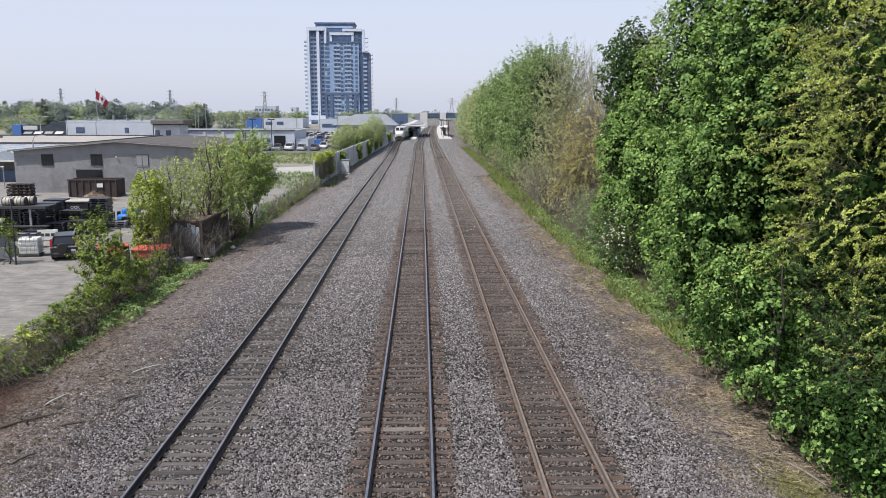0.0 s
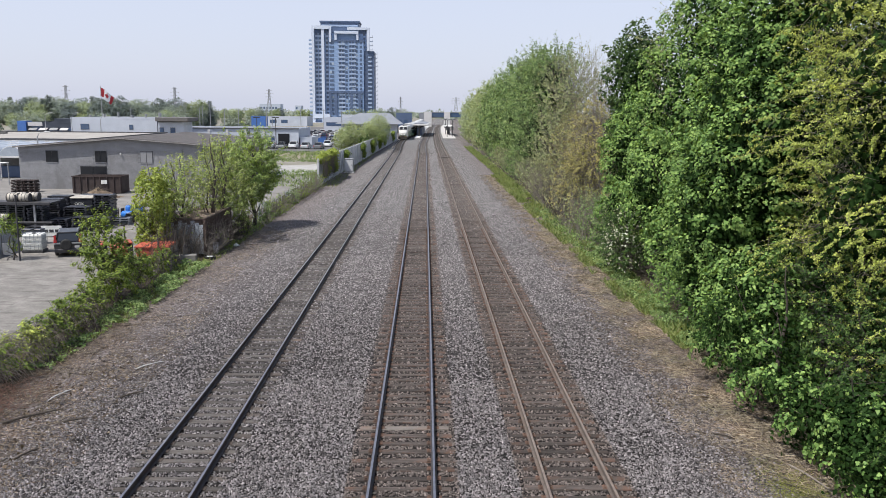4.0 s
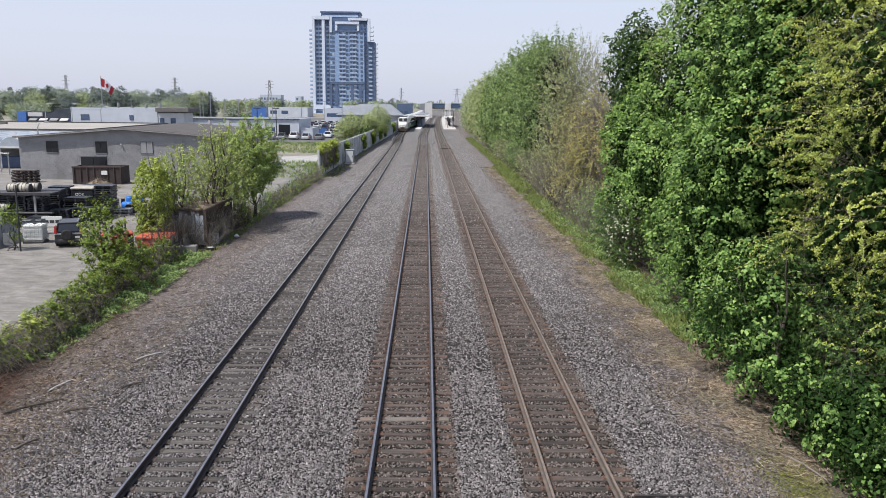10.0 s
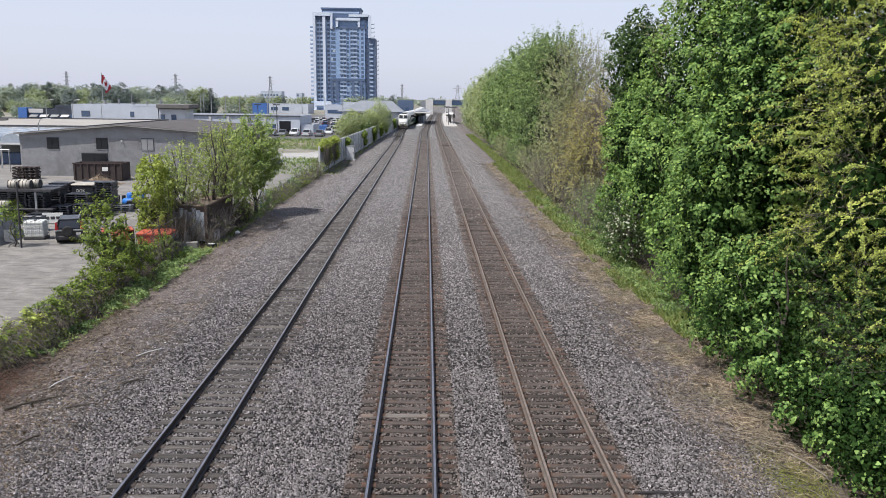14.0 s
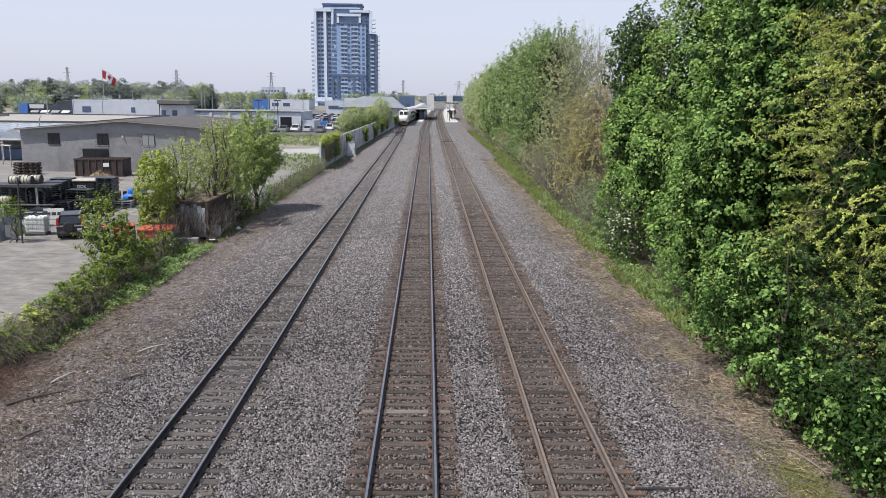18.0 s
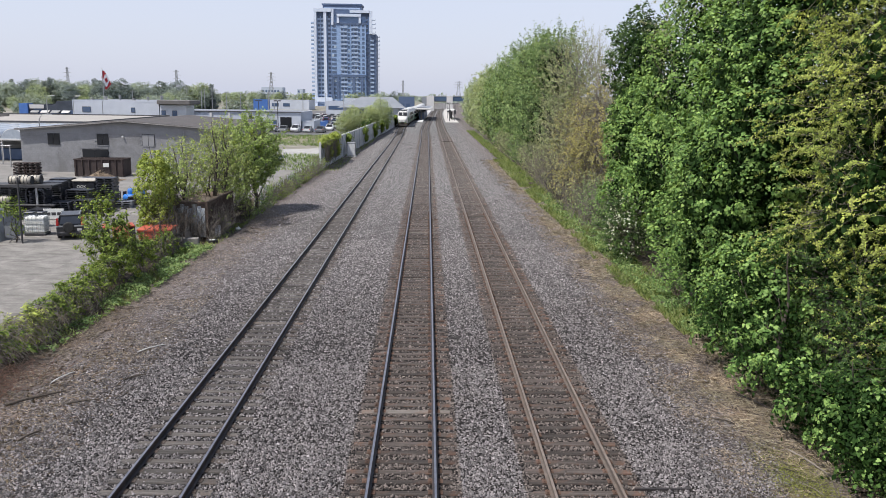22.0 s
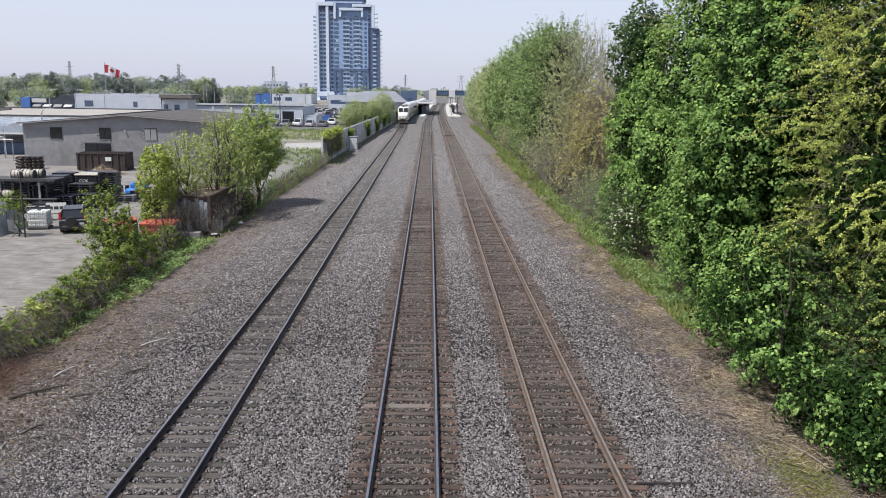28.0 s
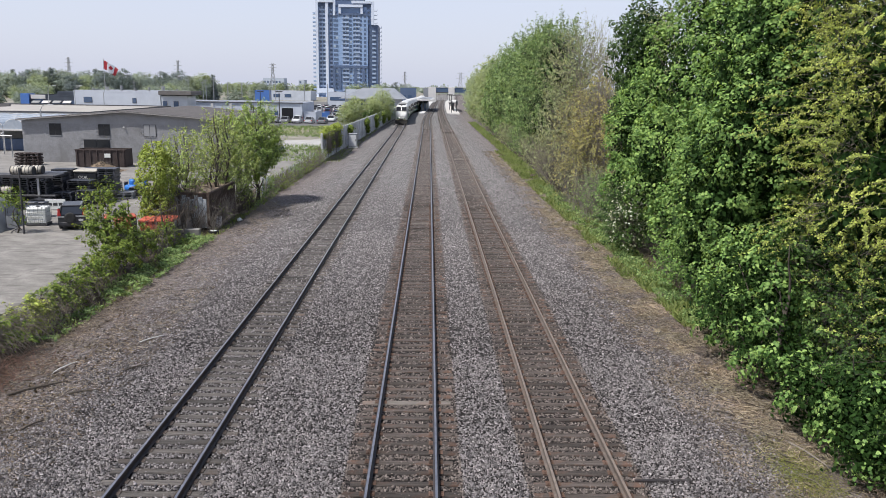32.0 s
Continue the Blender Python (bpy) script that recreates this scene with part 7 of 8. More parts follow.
    part("pallet", Shape().box(-0.6, 0.6, -0.5, 0.5, 0.0, 0.14, 0.02), M_DARKSTEEL, t)
    part("tank", Shape().box(-0.56, 0.56, -0.46, 0.46, 0.15, 1.12, 0.06), M_TOTE, t, smooth=False)
    for i in range(6):
        x = -0.58 + i * 1.16 / 5
        part("cage_bar", Shape().tube([(x, -0.5, 0.14), (x, -0.5, 1.14), (x, 0.5, 1.14), (x, 0.5, 0.14)], 0.012, 5), M_STEEL, t)
    for i in range(4):
        z = 0.3 + i * 0.27
        part("cage_bar", Shape().tube([(-0.58, -0.5, z), (0.58, -0.5, z), (0.58, 0.5, z), (-0.58, 0.5, z), (-0.58, -0.5, z)], 0.012, 5), M_STEEL, t)
    part("cap", Shape().tube([(0, 0, 1.12), (0, 0, 1.18)], 0.1, 12), M_DARKSTEEL, t)
    for i, (x, y, w, h) in enumerate(((-24.9, 51.6, 0.5, 0.9), (-24.9, 50.2, 0.55, 1.1))):
        b = thing("waste_bin", pose(x, y, 0, 0, 0, 5 * i), "dark wheeled waste bin beside the tote", "bin", "bins in the yard")
        part("body", Shape().prism([(-w * 0.42, 0.05), (w * 0.42, 0.05), (w * 0.5, h), (-w * 0.5, h)], -0.3, 0.3, "y"), M_TARP, b)
        part("lid", Shape().box(-w * 0.54, w * 0.54, -0.34, 0.36, h, h + 0.07, 0.03), M_BLACKPLASTIC, b)
        part("wheel", Shape().tube([(-0.25, 0.28, 0.1), (0.25, 0.28, 0.1)], 0.1, 10), M_TYRE, b)
    ch = thing("hand_trolley", pose(-24.35, 46.6, 0, 0, 0, -10), "dark steel trolley frame standing on the yard", "trolley")
    part("back_plate", Shape().box(-0.35, 0.35, -0.03, 0.03, 0.15, 0.85, 0.01), M_TARP, ch)
    for x in (-0.38, 0.38):
        part("rail", Shape().tube([(x, 0.25, 0), (x, 0.0, 0.3), (x, 0, 1.35)], 0.025, 6), M_DARKSTEEL, ch)
        part("foot", Shape().tube([(x, 0, 0.18), (x, -0.6, 0.05), (x + 0.2, -0.9, 0.03)], 0.022, 6), M_DARKSTEEL, ch)
    # tarpaulin-covered boat-like heap
    tp = thing("covered_heap", pose(-26.3, 47.4, 0), "heap under a grey tarpaulin in the yard", "tarpaulin")
    vs, fs = [], []
    for j in range(11):
        for i in range(13):
            u, w = i / 12 * 2 - 1, j / 10 * 2 - 1
            z = 1.9 * max(0, 1 - abs(u) ** 2.4) * max(0, 1 - abs(w) ** 3) + 0.1 * noise.noise(Vector((u * 3, w * 3, 1)))
            vs.append((u * 1.7 + 0.08 * noise.noise(Vector((u * 5, w * 5, 7))), w * 2.6, max(0.0, z)))
    for j in range(10):
        for i in range(12):
            fs.append((j * 13 + i, j * 13 + i + 1, (j + 1) * 13 + i + 1, (j + 1) * 13 + i))
    vs2 = [(a, b, max(-0.01, c - 0.04)) for a, b, c in vs]
    o = len(vs)
    part("cover", Shape().add(vs + vs2, fs + [tuple(o + k for k in q[::-1]) for q in fs]), M_TARP, tp, smooth=True)
    # open-topped waste skip before the warehouse
    d = thing("roll_off_skip", pose(-36.1, 82.6, 0, 0, 0, 3), "rusty red-brown open waste skip with ribbed sides", "skip")
    part("side", Shape().box(0, 4.95, 0, 0.08, 0.15, 1.8), M_REDDISH, d)
    part("side", Shape().box(0, 4.95, 2.3, 2.38, 0.15, 1.8), M_REDDISH, d)
    part("end_wall", Shape().box(0, 0.08, 0.08, 2.3, 0.15, 1.8), M_REDDISH, d)
    part("end_wall", Shape().box(4.87, 4.95, 0.08, 2.3, 0.15, 1.8), M_REDDISH, d)
    part("bottom", Shape().box(0, 4.95, 0, 2.38, 0.05, 0.15), M_REDDISH, d)
    part("rim", Shape().box(-0.05, 4.955, -0.08, 0.0, 1.7, 1.84, 0.02), M_REDDISH, d)
    for i in range(8):
        part("rib", Shape().box(0.1 + i * 0.665, 0.2 + i * 0.665, -0.09, 0.0, 0.1, 1.72, 0.01), M_REDDISH, d)
    part("sign", Shape().box(2.9, 3.5, -0.12, -0.09, 1.0, 1.4), M_TOTE, d, "small white sign")
    part("load", Shape().box(0.1, 4.85, 0.1, 2.28, 0.2, 1.5, 0.1), M_BRUSH, d)
    hp = thing("brush_pile", pose(-32.1, 79.2, 0), "heap of brown brush and earth on the yard", "heap")
    rng = np.random.default_rng(9)
    vs, fs = [], []
    for j in range(9):
        for i in range(15):
            u, w = i / 14 * 2 - 1, j / 8 * 2 - 1
            rr = math.hypot(u, w)
            z = max(0.0, (1.0 - rr)) * 1.0 + (0.22 * noise.noise(Vector((u * 4, w * 4, 2))) if rr < 0.95 else 0)
            vs.append((u * 2.0, w * 1.6, max(-0.02, z)))
    for j in range(8):
        for i in range(14):
            fs.append((j * 15 + i, j * 15 + i + 1, (j + 1) * 15 + i + 1, (j + 1) * 15 + i))
    part("mound", Shape().add(vs, fs), M_BRUSH, hp)
    tw = Shape()
    for i in range(90):
        a = rng.uniform(0, 6.28)
        q = rng.uniform(0, 0.8)
        p = Vector((q * 2 * math.cos(a), q * 1.6 * math.sin(a), 1.0 * (1 - q)))
        e = p + Vector(rng.normal(size=3) * [0.3, 0.3, 0.1]) + Vector((0, 0, 0.15))
        tw.tube([p, e], [0.025, 0.01], 4, False)
    tagged(part("brushwood", tw, M_BARK, hp), "", "", "", "stuff")
    for i, (x, y, a) in enumerate(((-23.9, 64.8, 0), (-23.2, 65.2, 0), (-24.2, 64.2, 1))):
        b = thing("blue_barrel", pose(x, y, 0.3 if a else 0, 90 if a else 0, 0, 70 if a else 0), "bright blue plastic barrel", "barrel", "blue barrels")
        part("shell", Shape().tube([(0, 0, 0), (0, 0, 0.1), (0, 0, 0.45), (0, 0, 0.8), (0, 0, 0.9)], [0.26, 0.29, 0.3, 0.29, 0.26], 16), M_BLUEPLASTIC, b, smooth=True)
        part("lid", Shape().tube([(0, 0, 0.9), (0, 0, 0.94)], 0.24, 16), M_BLUEPLASTIC, b)
    cr = thing("slatted_crate", pose(-25.0, 64.2, 0), "pale slatted wooden crate", "crate")
    for i in range(6):
        part("slat", Shape().box(-0.6 + i * 0.22, -0.46 + i * 0.22, -0.03, 0.0, 0, 0.8), M_PALE, cr)
    part("back", Shape().box(-0.62, 0.72, 0.0, 0.6, 0.0, 0.75, 0.01), M_REDDISH, cr)
    # tractor and its orange skip by the fence
    tr = thing("tractor", pose(-17.25, 44.6, 0, 0, 0, 25), "orange-red farm tractor parked behind the fence", "tractor")
    part("bonnet", Shape().box(-0.4, 0.4, -1.9, -0.3, 0.75, 1.3, 0.1), M_ORANGE, tr)
    part("chassis", Shape().box(-0.3, 0.3, -1.8, 1.0, 0.45, 0.78, 0.04), M_DARKSTEEL, tr)
    part("seat", Shape().box(-0.28, 0.28, 0.3, 0.8, 1.05, 1.5, 0.08), M_TYRE, tr)
    for sx in (-1, 1):
        part("mudguard", Shape().box(sx * 0.45, sx * 0.85, 0.05, 1.1, 1.1, 1.25, 0.06), M_ORANGE, tr)
        wh = part("rear_wheel", Shape().tube([(sx * 0.5, 0.6, 0.62), (sx * 0.85, 0.6, 0.62)], 0.62, 20), M_TYRE, tr)
        part("rim", Shape().tube([(sx * 0.48, 0.6, 0.62), (sx * 0.87, 0.6, 0.62)], 0.34, 16), M_ORANGE, wh)
        wh = part("front_wheel", Shape().tube([(sx * 0.45, -1.5, 0.38), (sx * 0.65, -1.5, 0.38)], 0.38, 18), M_TYRE, tr)
        part("rim", Shape().tube([(sx * 0.43, -1.5, 0.38), (sx * 0.67, -1.5, 0.38)], 0.2, 14), M_ORANGE, wh)
        part("roll_bar", Shape().tube([(sx * 0.5, 0.9, 0.9), (sx * 0.5, 0.85, 2.1)], 0.04, 6), M_DARKSTEEL, tr)
    part("roll_bar_top", Shape().tube([(-0.5, 0.85, 2.1), (0.5, 0.85, 2.1)], 0.04, 6), M_DARKSTEEL, tr)
    part("exhaust", Shape().tube([(0.2, -1.0, 1.3), (0.2, -1.0, 2.0)], 0.04, 8), M_DARKSTEEL, tr)
    part("steering_wheel", Shape().tube([(-0.2, 0.1, 1.45), (0.2, 0.1, 1.45)], 0.03, 6), M_DARKSTEEL, tr)
    sk = thing("orange_skip", pose(-15.3, 45.2, 0, 0, 0, -4), "orange-red steel tool skip with a sloped lid", "skip")
    part("box", Shape().prism([(-0.85, 0.1), (0.85, 0.1), (0.9, 0.95), (-0.9, 0.95)], -0.6, 0.6, "y"), M_ORANGE, sk)
    part("lid", Shape().prism([(-0.66, 0.95), (0.66, 0.95), (0.6, 1.15), (-0.66, 1.03)], -0.95, 0.95, "x"), M_ORANGE, sk)
    for x in (-0.6, 0.6):
        part("skid", Shape().box(x - 0.06, x + 0.06, -0.6, 0.6, 0, 0.1), M_DARKSTEEL, sk)
    # old container against the fence
    c = thing("shipping_container", pose(-15.55, 47.5, 0, 0, 0, -1), "rusty brown container with paint-marked boarded end", "container")
    part("shell", Shape().box(0, 2.44, 0.1, 6.0, 0.1, 2.15), M_CONTAINER, c)
    for i in range(24):
        part("side_rib", Shape().box(2.44, 2.475, 0.2 + i * 0.24, 0.32 + i * 0.24, 0.2, 2.05), M_CONTAINER, c)
    for x in (0.0, 2.38):
        for y in (0.06, 5.9):
            part("corner_post", Shape().box(x - 0.03, x + 0.12, y - 0.04, y + 0.14, 0, 2.22, 0.01), M_CONTAINER, c)
    for i in range(9):
        part("board", Shape().box(0.14 + i * 0.245, 0.36 + i * 0.245, 0.02 - 0.01 * (i % 2), 0.1, 0.12, 2.1 - 0.12 * (i % 3)), M_GRAFFITI, c)
    part("top_rail", Shape().box(-0.02, 2.5, 0.02, 0.14, 2.15, 2.25, 0.01), M_CONTAINER, c)
    part("top_rail", Shape().box(2.38, 2.52, 0.14, 6.0, 2.15, 2.25, 0.01), M_CONTAINER, c)
    part("roof_litter", Shape().box(0.05, 2.36, 0.2, 5.9, 2.15, 2.19), M_RUSTROOF, c, "dead leaves and twigs on top")
    sl = thing("concrete_block", pose(-13.6, 45.1, 0, 0, 0, 8), "grey concrete block beside the container", "block")
    part("body", Shape().box(-0.6, 0.6, -0.25, 0.25, -0.04, 0.5, 0.03), M_CONC, sl)
    bf = thing("board_fence", pose(-13.95, 41.6, 0), "broken weathered grey board fence behind the vines", "fence")
    q = random.Random(17)
    for i in range(15):
        h = q.uniform(0.75, 1.3)
        part("board", Shape().box(-0.015, 0.015, 0, 0.27, -0.04, h, 0.004), M_TIE_PALE, bf, m=pose(0.02 * i, 0.3 * i, 0, q.uniform(-5, 5), q.uniform(-6, 6), q.uniform(-4, 4)))
    for z in (0.3, 0.8):
        part("rail", Shape().box(-0.06, -0.02, 0, 4.4, z, z + 0.08, 0.005), M_TIE, bf, m=pose(0, 0, 0, 0, 0, -3.8))
    lf = thing("low_board_fence", pose(-13.2, 61.0, 0), "low broken fence of pale painted boards among weeds", "fence")
    for i in range(58):
        h = q.uniform(0.7, 1.35)
        if q.random() < 0.75:
            part("board", Shape().box(-0.015, 0.015, 0, 0.42, -0.04, h, 0.004), M_FENCE, lf, m=pose(0.012 * i, 0.5 * i, 0, q.uniform(-5, 5), q.uniform(-7, 7), q.uniform(-4, 4)))
    part("rail", Shape().box(-0.08, -0.03, 0, 29.0, 0.5, 0.58, 0.005), M_TIE, lf, m=pose(0, 0, 0, 0, 0, -1.4))
    wl = thing("old_car_tyre", pose(-12.6, 46.5, -0.03), "discarded car tyre with a pale rim on the embankment", "tyre")
    part("tyre", Shape().tube([(0, 0, 0), (0, 0, 0.18)], 0.32, 18), M_TYRE, wl)
    part("rim", Shape().tube([(0, 0, 0.02), (0, 0, 0.185)], 0.19, 14), M_TOTE, wl)
    bd = thing("discarded_board", pose(-12.75, 48.3, -0.04, -18, 0, 6), "pale board leaning by the container", "board")
    part("plank", Shape().box(-0.16, 0.16, 0, 0.04, 0, 0.75, 0.005), M_PALE, bd)
    bg = thing("white_bag", pose(-12.1, 50.8, -0.03), "crumpled white plastic bag on the gravel", "bag")
    part("skin", Shape().tube([(0, 0, 0), (0.05, 0, 0.1), (0.0, 0.04, 0.2), (0.05, 0, 0.26)], [0.16, 0.2, 0.12, 0.03], 9), M_TOTE, bg, smooth=True)


def build_poles():
    for x, y in ((-37.7, 182), (-33.6, 182.5)):
        l = thing("twin_lamp_post", pose(x, y, 0), "dark lamp post with twin flood lamps at the depot", "lamp post", "depot lamps")
        part("pole", Shape().tube([(0, 0, -0.05), (0, 0, 7.0)], [0.11, 0.08], 8), M_DARKSTEEL, l)
        for s in (-1, 1):
            part("lamp_head", Shape().box(s * 0.1, s * 0.75, -0.2, 0.2, 6.85, 7.1, 0.05), M_DARKSTEEL, l)
    for x, y, h in ((-79.1, 300, 10.4), (-75.4, 306, 9.2), (-68.8, 300, 9.0), (-58.5, 300, 9.4), (-85.7, 310, 9.2), (-50.5, 330, 9.0), (-90, 330, 10), (-64, 340, 9.5), (-100, 340, 10.5), (-45, 360, 9.0), (-33, 320, 8.5), (-108, 300, 9.0)):
        u = thing("utility_pole", pose(x, y, 0), "grey utility pole with a cross arm", "utility pole", "utility poles")
        part("pole", Shape().tube([(0, 0, -0.05), (0, 0, h)], [0.17, 0.12], 7), M_STEEL, u)
        part("cross_arm", Shape().box(-0.9, 0.9, -0.06, 0.06, h - 0.6, h - 0.45), M_STEEL, u)
    for x, y, h in ((-113, 262, 6.6), (-70.5, 163, 7.6), (-64.8, 163, 7.0), (-72, 155, 7.6), (-48.5, 102, 5.6)):
        u = thing("street_lamp", pose(x, y, 0), "slim grey street lamp with a curved arm", "street lamp", "street lamps")
        part("pole", Shape().tube([(0, 0, -0.05), (0, 0, h * 0.9), (0.3, 0, h), (1.2, 0, h + 0.1)], [0.09, 0.07, 0.05, 0.04], 7), M_STEEL, u)
        part("lamp_head", Shape().box(0.9, 1.6, -0.12, 0.12, h + 0.03, h + 0.16, 0.03), M_STEEL, u)


def build_dead_brush():
    """Leafless thickets: bundles of thin grey stems."""
    for i, (x, y, w, l, h, n) in enumerate(((-14.5, 44.6, 0.5, 1.8, 2.3, 150), (-13.9, 40.0, 0.5, 1.8, 1.6, 70), (-13.6, 27.5, 0.4, 3.2, 1.1, 50), (-13.5, 23.0, 0.4, 2.2, 1.0, 40), (-12.75, 49.0, 0.25, 2.4, 2.2, 130), (-14.6, 47.0, 1.2, 0.25, 2.2, 90), (-12.9, 55.4, 0.5, 2.0, 2.0, 110), (-15.4, 46.8, 1.0, 0.6, 2.4, 70), (11.4, 57.0, 1.0, 5.0, 3.6, 260), (11.6, 66.0, 1.0, 5.0, 4.4, 280), (11.8, 76.0, 1.0, 5.0, 4.4, 260), (-14.0, 52.0, 0.9, 2.0, 2.6, 90), (-14.9, 46.6, 1.2, 0.3, 3.6, 130), (-12.6, 72.0, 0.4, 8.0, 1.3, 330), (-12.3, 86.0, 0.4, 6.0, 1.6, 280), (-13.6, 33.0, 0.4, 4.0, 1.3, 70))):
        r = thing("bare_brush", pose(x, y, -0.03), "leafless grey-brown brush and dead vines", "brush", "bare brush")
        rng = np.random.default_rng(300 + i)
        s = Shape()
        for _ in range(n):
            a = Vector((rng.uniform(-w, w), rng.uniform(-l, l), 0))
            d = Vector((rng.normal() * 0.3, rng.normal() * 0.35, 1)) * h * rng.uniform(0.45, 1.05)
            k = Vector((rng.normal() * 0.25, rng.normal() * 0.25, 0))
            q = 0.005 + 0.009 * rng.random() * (1 + y / 110)
            s.tube([a, a + d * 0.5 + k, a + d + k * 0.3], [q, q * 0.7, q * 0.3], 4, False)
            for _ in range(2):
                c = a + d * rng.uniform(0.4, 0.8) + k * 0.7
                s.tube([c, c + Vector((rng.normal() * 0.35, rng.normal() * 0.35, rng.uniform(-0.1, 0.4)))], [q * 0.55, q * 0.25], 3, False)
        tagged(part("tangle", s, M_BARK if i % 3 == 0 else M_TWIG, r), "", "", "", "stuff")


def build_dead_vines():
    """Pale dead vines arching from the fence down to the embankment."""
    for i, (y, n, reach) in enumerate(((20.0, 70, 1.2), (22.6, 110, 1.5), (25.2, 120, 1.6), (27.8, 80, 1.2), (30.6, 70, 1.0))):
        r = thing("dead_vine", pose(-13.75, y, -0.03), "pale dead vines arching down from the wire fence", "vine", "dead vines on the fence")
        rng = np.random.default_rng(500 + i)
        top = np.stack([rng.normal(0, 0.12, n), rng.uniform(-1.3, 1.3, n), rng.uniform(0.6, 1.25, n)], -1)
        way = np.stack([rng.uniform(0.15, 1.0, n) * reach, rng.normal(0, 0.7, n), np.zeros(n)], -1)
        pts = np.stack([top + way * q + np.array([0, 0, 1.0]) * (0.35 * math.sin(q * 2.2)) - top * np.array([0, 0, 1.0]) * q ** 1.7 for q in (0.0, 0.2, 0.4, 0.6, 0.8, 1.0)], 1)
        pts[:, :, 2] = np.maximum(pts[:, :, 2], 0.02)
        tagged(part("tangle", fine_tubes("tangle", pts, rng.uniform(0.006, 0.014, n), M_TWIG), None, r), "", "", "", "stuff")


def build_far_trees():
    rng = random.Random(12)
    protos = []
    # leaf tints and pale bark here carry the painted distance haze
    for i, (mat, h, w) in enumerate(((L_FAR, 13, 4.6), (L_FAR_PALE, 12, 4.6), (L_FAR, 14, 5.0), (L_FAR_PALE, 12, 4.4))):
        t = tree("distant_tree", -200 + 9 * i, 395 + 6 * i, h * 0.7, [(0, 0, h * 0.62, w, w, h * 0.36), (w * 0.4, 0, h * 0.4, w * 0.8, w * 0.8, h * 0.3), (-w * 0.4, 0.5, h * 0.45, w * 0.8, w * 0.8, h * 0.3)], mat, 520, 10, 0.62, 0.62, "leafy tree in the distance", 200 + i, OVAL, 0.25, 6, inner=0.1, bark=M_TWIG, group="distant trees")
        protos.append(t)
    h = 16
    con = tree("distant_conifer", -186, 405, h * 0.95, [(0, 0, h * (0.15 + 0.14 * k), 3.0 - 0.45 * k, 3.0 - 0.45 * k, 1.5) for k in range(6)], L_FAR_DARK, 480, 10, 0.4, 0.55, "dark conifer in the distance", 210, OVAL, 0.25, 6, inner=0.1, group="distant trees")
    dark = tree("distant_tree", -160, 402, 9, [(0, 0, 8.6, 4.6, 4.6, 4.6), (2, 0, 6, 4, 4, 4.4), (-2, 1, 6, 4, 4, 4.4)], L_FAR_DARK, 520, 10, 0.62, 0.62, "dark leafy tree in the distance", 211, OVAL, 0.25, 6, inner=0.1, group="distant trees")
    for i in range(78):
        x = -268 + i * 2.05 + rng.uniform(-2, 2)
        y = 420 + rng.uniform(-25, 60)
        k = rng.random()
        src = con if k < 0.18 else dark if k < 0.52 else protos[rng.choice((0, 2, 0, 2, 3))]
        copy_thing(src, pose(x * y / 420, y, -0.6 - rng.random(), 0, 0, rng.uniform(0, 360)) @ Matrix.Scale(rng.uniform(0.8, 1.22) if src is not con else rng.uniform(0.85, 1.15), 4))
    for i in range(8):
        x = -250 + i * 17.0 + rng.uniform(-6, 6)
        copy_thing(protos[rng.choice((1, 3, 3))], pose(x * 0.9, 385 + rng.uniform(-8, 8), -3.4, 0, 0, rng.uniform(0, 360)) @ Matrix.Scale(rng.uniform(0.7, 1.0), 4))
    for i in range(26):
        x = -150 + i * 5.5 + rng.uniform(-3, 3)
        y = (560 if x < -105 or x > -45 else 680) + rng.uniform(-40, 160)
        copy_thing(protos[rng.randrange(4)] if rng.random() < 0.8 else dark, pose(x * y / 420, y, -2.5, 0, 0, rng.uniform(0, 360)))
    for x, y in ((-128, 268), (-134, 275), (-141, 262), (-120, 300), (-104, 318), (-96, 322), (-82, 345), (-74, 352), (-112, 330)):
        copy_thing(protos[rng.choice((0, 0, 3))], pose(x, y, -5.2, 0, 0, rng.uniform(0, 360)))
    # trees at the car park by the fence
    tree("willow_tree", -13.8, 152, 6.0, [(0, 0, 4.2, 2.2, 2.4, 2.2), (-1.6, 0, 3.2, 1.8, 1.8, 1.9)], L_DULL, 1000, 8, 0.34, 0.24, "pale green tree at the car park", 220, OVAL, 0.13, 14, 30)
    tree("willow_tree", -11.6, 166, 6.4, [(0, 0, 4.2, 1.6, 2.4, 2.2), (0.4, 1, 3.0, 1.3, 2.2, 1.9)], L_DULL, 1000, 8, 0.34, 0.26, "pale green tree at the car park", 221, OVAL, 0.13, 14, 30)
    tree("willow_tree", -10.6, 184, 8.2, [(0, 0, 5.4, 2.1, 3.0, 2.6), (0.9, 0, 4.0, 1.7, 2.6, 2.4)], L_DULL, 1200, 8, 0.38, 0.2, "pale green tree at the car park", 222, OVAL, 0.15, 14, 60)
    for i in range(9):
        y = 150 + i * 6.0
        tree("cedar_shrub", -11.9 + 0.024 * (y - 150), y, 3.6, [(0, 0, 1.6, 0.6, 0.6, 1.6), (0, 0, 3.2, 0.35, 0.35, 0.8)], L_DARK, 140, 7, 0.16, 0.2, "narrow dark green cedar behind the fence", 230 + i, OVAL, 0.05, 6, group="cedars behind the fence", category="shrub")
    # woods on the skyline
    r2 = np.random.default_rng(77)
    pts = []
